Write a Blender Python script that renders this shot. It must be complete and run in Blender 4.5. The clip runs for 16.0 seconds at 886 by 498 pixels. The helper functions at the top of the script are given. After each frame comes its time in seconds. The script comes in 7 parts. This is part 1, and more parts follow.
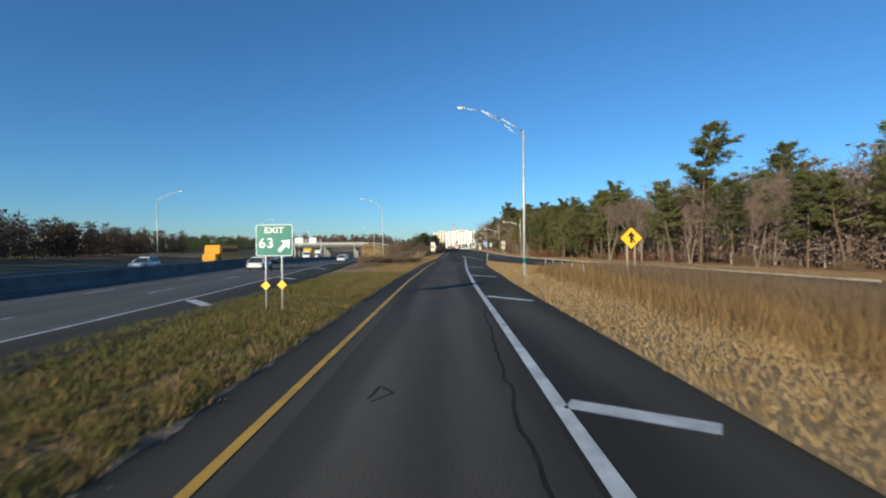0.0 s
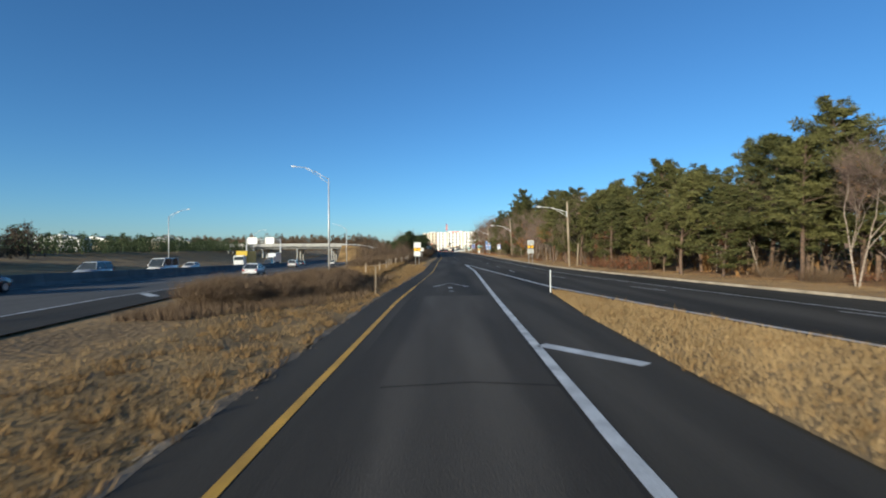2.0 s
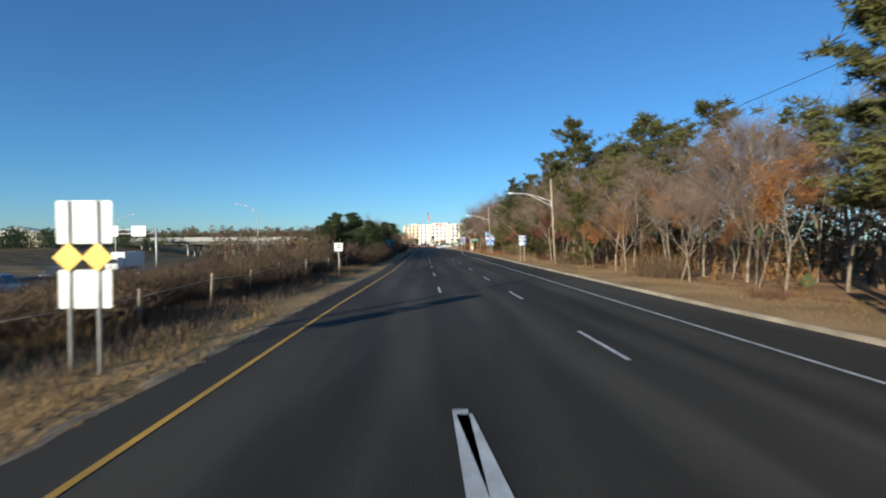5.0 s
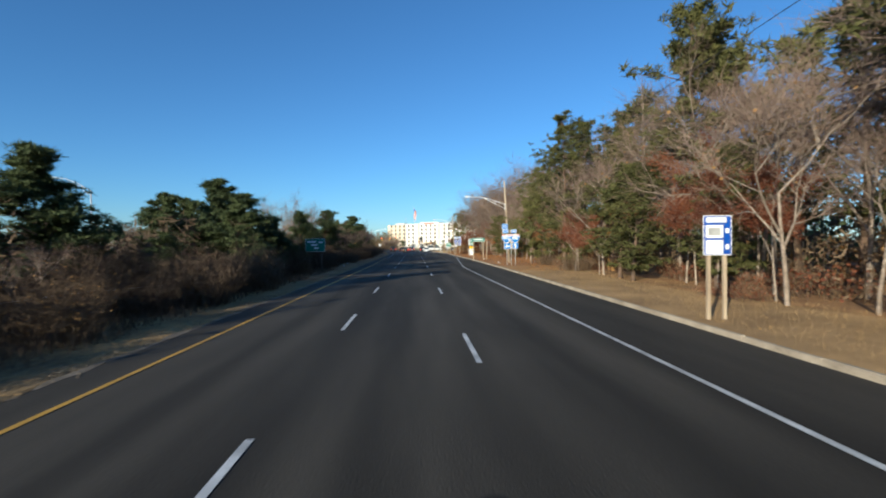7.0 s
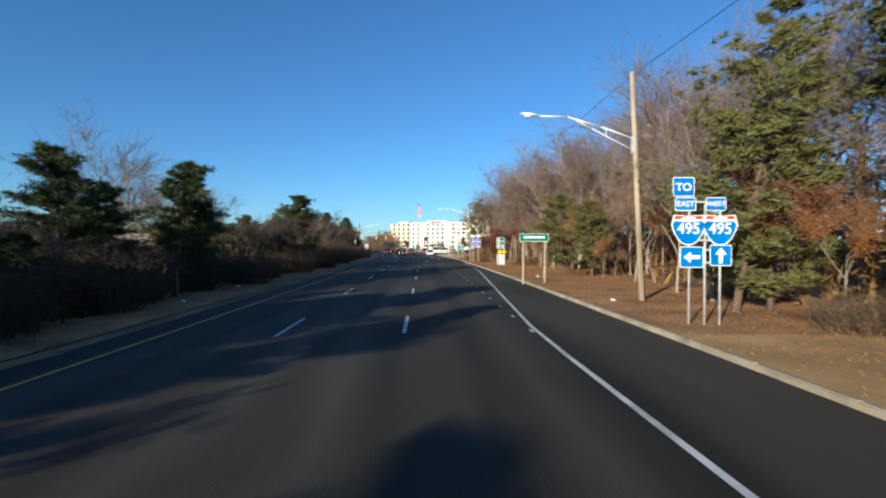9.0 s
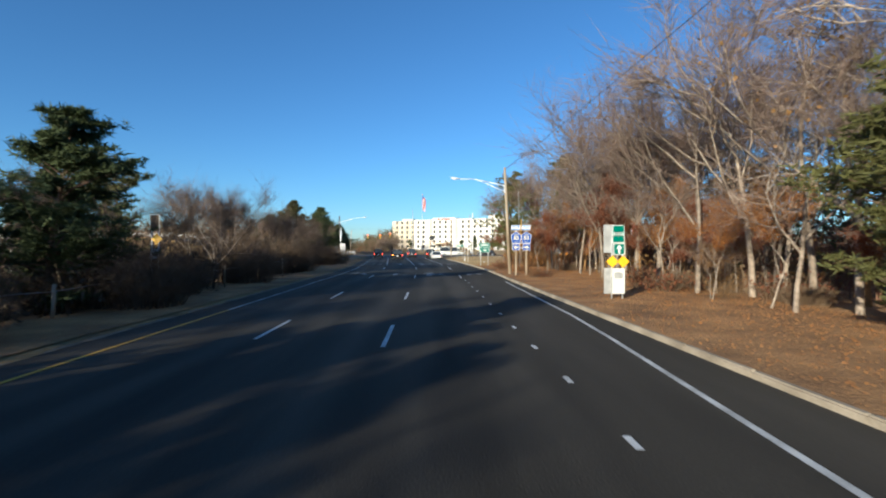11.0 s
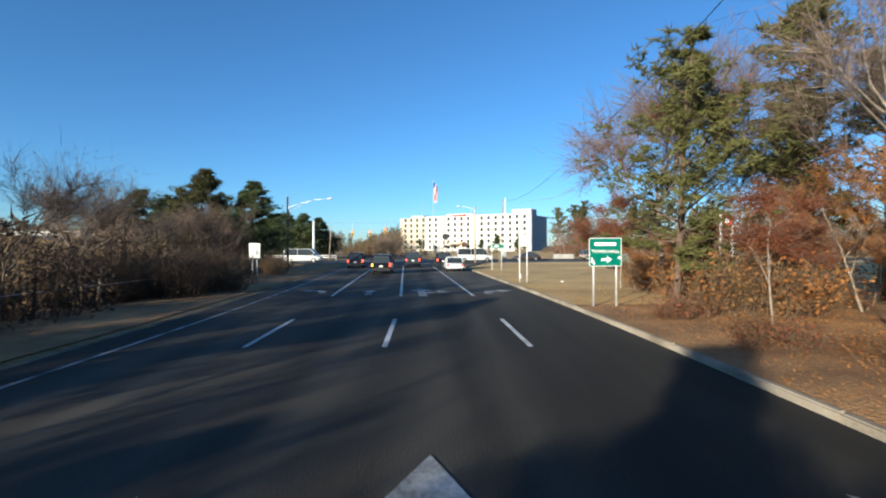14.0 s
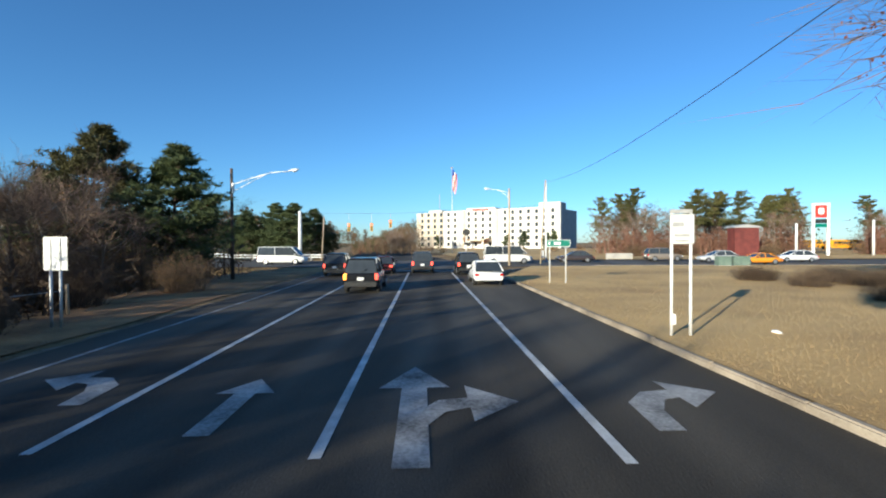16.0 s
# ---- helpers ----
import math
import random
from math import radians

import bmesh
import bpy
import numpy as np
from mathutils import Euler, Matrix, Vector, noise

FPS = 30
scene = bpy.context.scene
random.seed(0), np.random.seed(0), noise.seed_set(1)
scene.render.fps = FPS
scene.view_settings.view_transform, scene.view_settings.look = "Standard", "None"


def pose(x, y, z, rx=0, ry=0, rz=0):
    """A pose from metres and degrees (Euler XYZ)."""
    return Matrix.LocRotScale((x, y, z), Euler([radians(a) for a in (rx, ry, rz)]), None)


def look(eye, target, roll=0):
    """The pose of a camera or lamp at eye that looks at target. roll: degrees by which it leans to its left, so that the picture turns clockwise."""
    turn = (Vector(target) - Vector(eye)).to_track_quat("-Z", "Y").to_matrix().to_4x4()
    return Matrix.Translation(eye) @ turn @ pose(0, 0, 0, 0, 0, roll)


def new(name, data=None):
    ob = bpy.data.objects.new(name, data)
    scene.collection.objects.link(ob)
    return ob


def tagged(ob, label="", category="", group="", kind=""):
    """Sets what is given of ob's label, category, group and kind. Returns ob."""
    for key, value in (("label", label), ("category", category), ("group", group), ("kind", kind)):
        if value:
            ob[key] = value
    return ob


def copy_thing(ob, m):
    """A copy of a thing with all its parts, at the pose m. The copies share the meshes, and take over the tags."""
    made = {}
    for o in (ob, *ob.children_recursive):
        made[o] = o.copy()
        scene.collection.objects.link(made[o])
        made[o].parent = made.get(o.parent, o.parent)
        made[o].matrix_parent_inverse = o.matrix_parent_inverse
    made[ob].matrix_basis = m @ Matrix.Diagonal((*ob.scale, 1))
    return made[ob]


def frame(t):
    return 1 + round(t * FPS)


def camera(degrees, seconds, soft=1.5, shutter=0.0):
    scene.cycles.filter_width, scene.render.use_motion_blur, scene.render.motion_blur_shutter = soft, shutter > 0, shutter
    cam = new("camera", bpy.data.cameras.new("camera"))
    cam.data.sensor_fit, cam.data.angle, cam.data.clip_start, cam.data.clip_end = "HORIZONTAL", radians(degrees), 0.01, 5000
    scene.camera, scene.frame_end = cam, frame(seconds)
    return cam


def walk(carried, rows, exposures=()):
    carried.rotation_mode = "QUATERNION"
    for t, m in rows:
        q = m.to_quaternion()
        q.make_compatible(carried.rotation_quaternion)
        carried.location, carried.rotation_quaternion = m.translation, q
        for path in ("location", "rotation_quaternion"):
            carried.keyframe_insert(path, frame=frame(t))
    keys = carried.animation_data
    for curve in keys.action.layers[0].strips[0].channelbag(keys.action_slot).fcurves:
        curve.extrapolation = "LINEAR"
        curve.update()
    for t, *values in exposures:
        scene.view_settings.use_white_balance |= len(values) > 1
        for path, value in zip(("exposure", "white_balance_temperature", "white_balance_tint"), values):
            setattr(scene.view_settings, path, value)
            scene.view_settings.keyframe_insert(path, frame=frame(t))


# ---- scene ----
# seconds, x, y, yaw, pitch, lean; the lens rides 2.55 m above the road
cam = camera(86.0, 16.0, soft=2.0, shutter=0.14)
TRIP = [
    (0.0, 0.000, -0.000, 0.383, -0.398, -0.507),
    (0.5, -0.199, 11.582, 0.068, -0.633, -0.475),
    (1.0, -0.274, 22.856, -0.262, -0.563, -0.495),
    (1.5, -0.231, 33.898, -0.432, -0.021, -0.401),
    (2.0, -0.149, 44.721, -0.665, -0.140, -0.303),
    (2.5, -0.000, 55.254, -1.041, -0.619, -0.258),
    (3.0, 0.421, 65.718, -1.338, -0.374, -0.061),
    (3.5, 1.031, 76.091, -1.725, -0.565, -0.201),
    (4.0, 1.805, 86.313, -1.951, -0.724, -0.400),
    (4.2, 2.135, 90.372, -2.024, -0.833, -0.427),
    (6.3, 5.504, 140.173, -3.045, -0.715, -0.534),
    (6.5, 5.792, 144.200, -3.164, -0.713, -0.674),
    (7.0, 6.503, 154.140, -3.366, -0.603, -0.674),
    (7.5, 7.081, 164.014, -3.411, -0.696, -0.423),
    (8.0, 7.560, 173.646, -3.165, -0.664, -0.164),
    (8.5, 8.015, 183.010, -2.897, -0.331, 0.083),
    (9.0, 8.387, 192.108, -2.417, -0.424, 0.257),
    (9.2, 8.560, 195.611, -2.355, -0.219, 0.317),
    (11.3, 9.076, 230.846, -1.449, -0.446, 0.109),
    (11.5, 9.131, 233.809, -1.379, -0.341, 0.099),
    (12.0, 9.294, 240.991, -1.075, -0.351, 0.019),
    (12.5, 9.341, 247.538, -0.710, -0.203, 0.040),
    (13.0, 9.345, 253.481, -0.347, -0.232, -0.095),
    (13.5, 9.285, 258.953, -0.114, -0.139, -0.077),
    (14.0, 9.122, 264.439, 0.083, -0.369, -0.218),
    (14.5, 8.993, 269.699, 0.211, -0.576, -0.312),
    (15.0, 8.962, 274.409, 0.629, -0.749, -0.470),
    (15.5, 8.840, 278.953, 1.427, -0.685, -0.368),
    (16.0, 8.692, 283.094, 2.362, -0.726, -0.252),
]
walk(cam, [(t, pose(x, y, 2.55, 90 + pitch, 0, yaw) @ pose(0, 0, 0, 0, 0, lean)) for t, x, y, yaw, pitch, lean in TRIP],
     exposures=[(0.0, 0.72, 5700, 0), (4.2, 0.72, 5700, 0), (6.5, 0.92, 5700, 0), (9.2, 0.94, 5700, 0), (12.0, 1.05, 5700, 0), (16.0, 1.12, 5700, 0)])

# ---- light ----
SUN_AZ, SUN_EL = 35.5, 12.2          # heading of the shadows from +y towards +x, height of the sun
world = bpy.data.worlds.new("sky")
world.use_nodes = True
scene.world = world
wn, wl = world.node_tree.nodes, world.node_tree.links
sky = wn.new("ShaderNodeTexSky")
sky.sky_type, sky.sun_disc = "NISHITA", False
sky.sun_elevation, sky.sun_rotation = radians(SUN_EL), radians(180 + SUN_AZ)
sky.air_density, sky.dust_density, sky.ozone_density = 0.9, 0.2, 5.0
wl.new(sky.outputs[0], wn["Background"].inputs[0])
wn["Background"].inputs[1].default_value = 0.085
sun = new("sun", bpy.data.lights.new("sun", "SUN"))
sun.data.energy, sun.data.angle, sun.data.color = 4.2, radians(0.5), (1.0, 0.83, 0.62)
sx, sy = math.sin(radians(SUN_AZ)), math.cos(radians(SUN_AZ))
sun.matrix_world = look((-60, -80, 60), (-60 + sx, -80 + sy, 60 - math.tan(radians(SUN_EL))))

# ---- materials ----
def surface(name, dark, light, scale=3.0, rough=0.8, bump=0.2, metal=0.0, fine=25.0, vary=0.0, space="Object", stretch=(1, 1, 1), spec=0.5, depth=0.02, even_grain=False):
    """Two-scale procedural surface: broad stains mixed with fine grain, plus relief."""
    m = bpy.data.materials.new(name)
    m.use_nodes = True
    n, l = m.node_tree.nodes, m.node_tree.links
    b = n["Principled BSDF"]
    if space == "World":
        src = n.new("ShaderNodeNewGeometry").outputs["Position"]
    else:
        src = n.new("ShaderNodeTexCoord").outputs["Object"]
    mp = n.new("ShaderNodeMapping")
    mp.inputs["Scale"].default_value = stretch
    l.new(src, mp.inputs["Vector"])
    big, small = n.new("ShaderNodeTexNoise"), n.new("ShaderNodeTexNoise")
    for tex, s, d in ((big, scale, 4.0), (small, scale * fine, 3.0)):
        tex.inputs["Scale"].default_value = s
        tex.inputs["Detail"].default_value = d
        l.new(src if even_grain and tex == small else mp.outputs[0], tex.inputs["Vector"])
    mixf = n.new("ShaderNodeMath")
    mixf.operation = "MULTIPLY_ADD"
    l.new(small.outputs["Fac"], mixf.inputs[0])
    mixf.inputs[1].default_value = 0.45
    l.new(big.outputs["Fac"], mixf.inputs[2])
    ramp = n.new("ShaderNodeValToRGB")
    ramp.color_ramp.elements[0].position, ramp.color_ramp.elements[1].position = 0.5, 0.95
    ramp.color_ramp.elements[0].color, ramp.color_ramp.elements[1].color = (*dark, 1), (*light, 1)
    l.new(mixf.outputs[0], ramp.inputs[0])
    out = ramp.outputs[0]
    if vary:
        info, hsv, mr = n.new("ShaderNodeObjectInfo"), n.new("ShaderNodeHueSaturation"), n.new("ShaderNodeMapRange")
        mr.inputs["To Min"].default_value, mr.inputs["To Max"].default_value = 1 - vary, 1 + vary
        l.new(info.outputs["Random"], mr.inputs["Value"])
        l.new(mr.outputs[0], hsv.inputs["Value"])
        l.new(out, hsv.inputs["Color"])
        out = hsv.outputs[0]
    l.new(out, b.inputs["Base Color"])
    b.inputs["Roughness"].default_value, b.inputs["Metallic"].default_value = rough, metal
    b.inputs["Specular IOR Level"].default_value = spec
    if bump:
        bp = n.new("ShaderNodeBump")
        bp.inputs["Strength"].default_value, bp.inputs["Distance"].default_value = bump, depth
        l.new(small.outputs["Fac"], bp.inputs["Height"])
        l.new(bp.outputs[0], b.inputs["Normal"])
    return m


def wear(m, stops, low, high, wander=0.02, older=None):
    """Traffic wear across the lanes: lighter wheel tracks, darker oil strips, along a lane coordinate in the UV map."""
    n, l = m.node_tree.nodes, m.node_tree.links
    b = n["Principled BSDF"]
    was = b.inputs["Base Color"].links[0].from_socket
    uv, sep, geo, mp, tex = n.new("ShaderNodeUVMap"), n.new("ShaderNodeSeparateXYZ"), n.new("ShaderNodeNewGeometry"), n.new("ShaderNodeMapping"), n.new("ShaderNodeTexNoise")
    mp.inputs["Scale"].default_value = (0.8, 0.09, 1)
    tex.inputs["Scale"].default_value, tex.inputs["Detail"].default_value = 1.0, 3.0
    l.new(geo.outputs["Position"], mp.inputs["Vector"])
    l.new(mp.outputs[0], tex.inputs["Vector"])
    l.new(uv.outputs[0], sep.inputs[0])
    shift = n.new("ShaderNodeMapRange")
    shift.inputs["To Min"].default_value, shift.inputs["To Max"].default_value = -wander, wander
    l.new(tex.outputs["Fac"], shift.inputs["Value"])
    add, ramp, mr, mul = n.new("ShaderNodeMath"), n.new("ShaderNodeValToRGB"), n.new("ShaderNodeMapRange"), n.new("ShaderNodeVectorMath")
    l.new(sep.outputs["X"], add.inputs[0])
    l.new(shift.outputs[0], add.inputs[1])
    cr = ramp.color_ramp
    cr.interpolation = "EASE"
    cr.elements[0].position, cr.elements[0].color = stops[0][0], (stops[0][1],) * 3 + (1,)
    cr.elements[1].position, cr.elements[1].color = stops[-1][0], (stops[-1][1],) * 3 + (1,)
    for p, v in stops[1:-1]:
        cr.elements.new(p).color = (v, v, v, 1)
    l.new(add.outputs[0], ramp.inputs[0])
    mr.inputs["To Min"].default_value, mr.inputs["To Max"].default_value = low, high
    l.new(ramp.outputs[0], mr.inputs["Value"])
    out = mr.outputs[0]
    if older:                                           # the surface beyond is older and paler
        yy, age, both = n.new("ShaderNodeSeparateXYZ"), n.new("ShaderNodeMapRange"), n.new("ShaderNodeMath")
        l.new(geo.outputs["Position"], yy.inputs[0])
        l.new(yy.outputs["Y"], age.inputs["Value"])
        age.interpolation_type = "SMOOTHSTEP"
        age.inputs["From Min"].default_value, age.inputs["From Max"].default_value = older[0], older[1]
        age.inputs["To Min"].default_value, age.inputs["To Max"].default_value = 1.0, older[2]
        both.operation = "MULTIPLY"
        l.new(out, both.inputs[0])
        l.new(age.outputs[0], both.inputs[1])
        out = both.outputs[0]
    mul.operation = "SCALE"
    l.new(was, mul.inputs[0])
    l.new(out, mul.inputs["Scale"])
    l.new(mul.outputs[0], b.inputs["Base Color"])
    return m


def leafy(name, dark, light, thin=0.25, rough=0.7):
    """Foliage: colour varies from leaf to leaf and from plant to plant, some light passes through."""
    m = bpy.data.materials.new(name)
    m.use_nodes = True
    n, l = m.node_tree.nodes, m.node_tree.links
    b = n["Principled BSDF"]
    geo, info, add, ramp = n.new("ShaderNodeNewGeometry"), n.new("ShaderNodeObjectInfo"), n.new("ShaderNodeMath"), n.new("ShaderNodeValToRGB")
    add.operation = "MULTIPLY_ADD"
    l.new(info.outputs["Random"], add.inputs[0])
    add.inputs[1].default_value = 0.5
    half = n.new("ShaderNodeMath")
    half.operation = "MULTIPLY"
    half.inputs[1].default_value = 0.5
    l.new(geo.outputs["Random Per Island"], half.inputs[0])
    l.new(half.outputs[0], add.inputs[2])
    ramp.color_ramp.elements[0].color, ramp.color_ramp.elements[1].color = (*dark, 1), (*light, 1)
    l.new(add.outputs[0], ramp.inputs[0])
    l.new(ramp.outputs[0], b.inputs["Base Color"])
    b.inputs["Roughness"].default_value = rough
    b.inputs["Specular IOR Level"].default_value = 0.2
    tr, mx = n.new("ShaderNodeBsdfTranslucent"), n.new("ShaderNodeMixShader")
    l.new(ramp.outputs[0], tr.inputs["Color"])
    mx.inputs[0].default_value = thin
    l.new(b.outputs[0], mx.inputs[1])
    l.new(tr.outputs[0], mx.inputs[2])
    l.new(mx.outputs[0], n["Material Output"].inputs["Surface"])
    return m


def glass(name, tint, rough=0.04):
    m = surface(name, tint, tuple(c * 1.4 for c in tint), 2.0, rough, 0.0, spec=0.35)
    return m


def lamp_glow(name, colour, strength):
    m = bpy.data.materials.new(name)
    m.use_nodes = True
    b = m.node_tree.nodes["Principled BSDF"]
    b.inputs["Base Color"].default_value = (*colour, 1)
    b.inputs["Emission Color"].default_value = (*colour, 1)
    b.inputs["Emission Strength"].default_value = strength
    b.inputs["Roughness"].default_value = 0.3
    return m


ASPHALT = surface("asphalt", (0.022, 0.0192, 0.0152), (0.076, 0.0655, 0.05), 0.35, 0.9, 0.4, fine=90, space="World", stretch=(1, 0.12, 1), spec=0.25, even_grain=True)
ASPHALT_LANES = surface("asphalt_lanes", (0.02, 0.0174, 0.0138), (0.08, 0.069, 0.053), 0.35, 0.9, 0.4, fine=90, space="World", stretch=(1, 0.12, 1), spec=0.25, even_grain=True)
ASPHALT_OLD = surface("asphalt_worn", (0.05, 0.043, 0.034), (0.125, 0.107, 0.084), 0.5, 0.9, 0.4, fine=70, space="World", stretch=(1, 0.1, 1), spec=0.25, even_grain=True)
ASPHALT_HWY = surface("asphalt_highway", (0.07, 0.066, 0.06), (0.14, 0.132, 0.12), 0.4, 0.9, 0.4, fine=70, space="World", stretch=(1, 0.1, 1), spec=0.25)
TRACKS = [2.0, 3.55, 5.25, 6.95, 8.9, 10.6]
wear(ASPHALT_LANES, [(0.0, 0.35)] + sorted([(x / 16, 0.75) for x in TRACKS] + [((x + 0.78) / 16, 0.15) for x in (2.0, 5.3, 8.95)] + [(x / 16, 0.3) for x in (4.3, 7.85, 11.6)] + [(12.8 / 16, 0.65)]) + [(1.0, 0.4)], 0.6, 1.45, 0.06, (281, 300, 1.6))
wear(ASPHALT_OLD, [(0.0, 0.0), (0.14, 0.15), (0.27, 0.85), (0.5, 0.6), (0.73, 0.9), (0.86, 0.35), (1.0, 0.1)], 0.5, 1.15, 0.12)
TAR = surface("tar", (0.014, 0.013, 0.0115), (0.034, 0.031, 0.027), 2.0, 0.9, 0.2, spec=0.15)
PAINT = surface("road_paint_white", (0.34, 0.34, 0.33), (0.75, 0.75, 0.73), 1.4, 0.7, 0.2, fine=30, space="World")
PAINT_WORN = surface("road_paint_worn", (0.06, 0.056, 0.05), (0.52, 0.51, 0.49), 1.1, 0.75, 0.3, fine=14, space="World")
PAINT_Y = surface("road_paint_yellow", (0.42, 0.24, 0.035), (0.72, 0.4, 0.05), 1.0, 0.7, 0.2, fine=30, space="World")
CURB = surface("curb_concrete", (0.2, 0.16, 0.115), (0.46, 0.385, 0.29), 0.8, 0.9, 0.4, space="World")
CONCRETE = surface("concrete", (0.28, 0.27, 0.25), (0.46, 0.44, 0.4), 0.5, 0.9, 0.3, space="World")
# concrete darkened to carry the shade on the barrier's near face
CONCRETE_SHADED = surface("shaded_concrete", (0.1, 0.098, 0.095), (0.2, 0.195, 0.18), 0.5, 0.9, 0.3, space="World")
GRASS = surface("dry_grass_ground", (0.1, 0.058, 0.02), (0.42, 0.26, 0.095), 0.22, 0.95, 1.0, fine=22, space="World", depth=0.09)
GREEN = surface("green_grass_ground", (0.09, 0.058, 0.02), (0.34, 0.21, 0.072), 0.35, 0.95, 1.0, fine=18, space="World", depth=0.09)
MOSSY = surface("mossy_grass_ground", (0.045, 0.046, 0.015), (0.19, 0.155, 0.055), 0.3, 0.95, 1.0, fine=20, space="World", depth=0.09)
MEADOW = surface("meadow_ground", (0.16, 0.098, 0.04), (0.4, 0.275, 0.125), 0.35, 0.95, 0.4, fine=60, space="World", depth=0.03)
VERGE = surface("tan_verge", (0.25, 0.145, 0.055), (0.56, 0.35, 0.145), 0.3, 0.95, 0.7, fine=60, space="World", depth=0.06)
LAWN = surface("tan_lawn", (0.36, 0.22, 0.08), (0.74, 0.5, 0.2), 0.16, 0.95, 0.5, fine=110, space="World", depth=0.05)
LITTER = surface("leaf_litter", (0.17, 0.085, 0.033), (0.5, 0.27, 0.105), 0.5, 0.95, 1.0, fine=25, space="World", depth=0.07)
GRAVEL = surface("gravel_edge", (0.07, 0.052, 0.034), (0.27, 0.21, 0.14), 1.2, 0.95, 1.0, fine=12, space="World")
BARK_PINE = surface("pine_bark", (0.05, 0.035, 0.025), (0.19, 0.12, 0.08), 6.0, 0.95, 0.6, vary=0.25)
BARK_GREY = surface("grey_bark", (0.15, 0.115, 0.085), (0.4, 0.32, 0.25), 5.0, 0.95, 0.6, vary=0.25)
# darker twigs and bark: the left side's shade is put into their colour
TWIG_SHADED = leafy("shaded_twigs", (0.07, 0.05, 0.04), (0.18, 0.13, 0.1), 0.1, 0.9)
BARK_SHADED = surface("shaded_bark", (0.06, 0.047, 0.036), (0.2, 0.155, 0.12), 5.0, 0.95, 0.6, vary=0.25)
TWIG = leafy("twigs", (0.12, 0.083, 0.068), (0.28, 0.2, 0.155), 0.1, 0.9)
NEEDLE = leafy("pine_needles", (0.04, 0.046, 0.016), (0.18, 0.17, 0.058), 0.15)
NEEDLE_OLIVE = leafy("olive_pine_needles", (0.045, 0.045, 0.018), (0.13, 0.12, 0.05), 0.15)
NEEDLE_DARK = leafy("dark_pine_needles", (0.038, 0.053, 0.023), (0.11, 0.135, 0.054), 0.2)
LEAF_RED = leafy("oak_leaves_rust", (0.14, 0.045, 0.026), (0.33, 0.125, 0.06), 0.35)
LEAF_TAN = leafy("oak_leaves_tan", (0.2, 0.1, 0.035), (0.42, 0.24, 0.09), 0.35)
LEAF_ORANGE = leafy("oak_leaves_orange", (0.27, 0.1, 0.03), (0.52, 0.25, 0.08), 0.35)
BRUSH = leafy("dry_brush", (0.09, 0.06, 0.038), (0.24, 0.165, 0.1), 0.15, 0.9)
RUSSET = leafy("russet_scrub", (0.13, 0.062, 0.042), (0.29, 0.155, 0.105), 0.15, 0.9)
# dimmer copy of the dry brush, with the thicket's shade in its colour
BRUSH_SHADED = leafy("shaded_brush", (0.06, 0.042, 0.03), (0.165, 0.115, 0.075), 0.1, 0.9)
BLADE = leafy("dry_grass_blades", (0.22, 0.14, 0.06), (0.5, 0.35, 0.17), 0.3, 0.9)
BLADE_B = leafy("brown_grass_blades", (0.16, 0.095, 0.04), (0.4, 0.26, 0.115), 0.25, 0.9)
BLADE_G = leafy("green_grass_blades", (0.07, 0.075, 0.02), (0.26, 0.21, 0.07), 0.3, 0.9)
WOOD = surface("weathered_pole_wood", (0.24, 0.18, 0.12), (0.5, 0.4, 0.28), 3.0, 0.9, 0.5, stretch=(1, 1, 0.15), vary=0.12)
WOOD_DARK = surface("dark_pole_wood", (0.05, 0.04, 0.03), (0.14, 0.1, 0.075), 3.0, 0.9, 0.5, stretch=(1, 1, 0.15))
STEEL = surface("galvanised_steel", (0.4, 0.4, 0.4), (0.68, 0.67, 0.65), 4.0, 0.5, 0.1, metal=0.35)
ALU = surface("white_metal", (0.6, 0.6, 0.58), (0.85, 0.84, 0.82), 3.0, 0.5, 0.05)
SIGN_G = surface("sign_green", (0.0, 0.125, 0.086), (0.003, 0.175, 0.122), 2.0, 0.4, 0.02)
SIGN_B = surface("sign_blue", (0.0, 0.12, 0.42), (0.005, 0.18, 0.55), 2.0, 0.4, 0.02)
SIGN_BD = surface("sign_deep_blue", (0.005, 0.05, 0.3), (0.01, 0.08, 0.42), 2.0, 0.4, 0.02)
SIGN_W = surface("sign_white", (0.7, 0.7, 0.68), (0.85, 0.85, 0.83), 2.0, 0.4, 0.02)
SIGN_Y = surface("sign_yellow", (0.85, 0.42, 0.01), (0.95, 0.55, 0.02), 2.0, 0.4, 0.02)
SIGN_PALE = surface("sign_pale_yellow", (0.75, 0.66, 0.38), (0.85, 0.76, 0.48), 2.0, 0.4, 0.02)
SIGN_R = surface("sign_red", (0.55, 0.03, 0.02), (0.7, 0.06, 0.04), 2.0, 0.4, 0.02)
BLACK = surface("black_paint", (0.01, 0.01, 0.01), (0.025, 0.025, 0.025), 3.0, 0.5, 0.02)
GREY = surface("grey_back_metal", (0.35, 0.35, 0.34), (0.55, 0.55, 0.53), 3.0, 0.5, 0.05, metal=0.3)
STUCCO = surface("white_stucco", (0.62, 0.6, 0.55), (0.84, 0.82, 0.76), 0.3, 0.9, 0.2)
STUCCO_TAN = surface("tan_stucco", (0.5, 0.42, 0.31), (0.68, 0.58, 0.45), 0.3, 0.9, 0.2)
PANE = glass("window_pane", (0.035, 0.042, 0.05))
RUBBER = surface("tyre_rubber", (0.012, 0.012, 0.012), (0.03, 0.03, 0.03), 8.0, 0.85, 0.2)
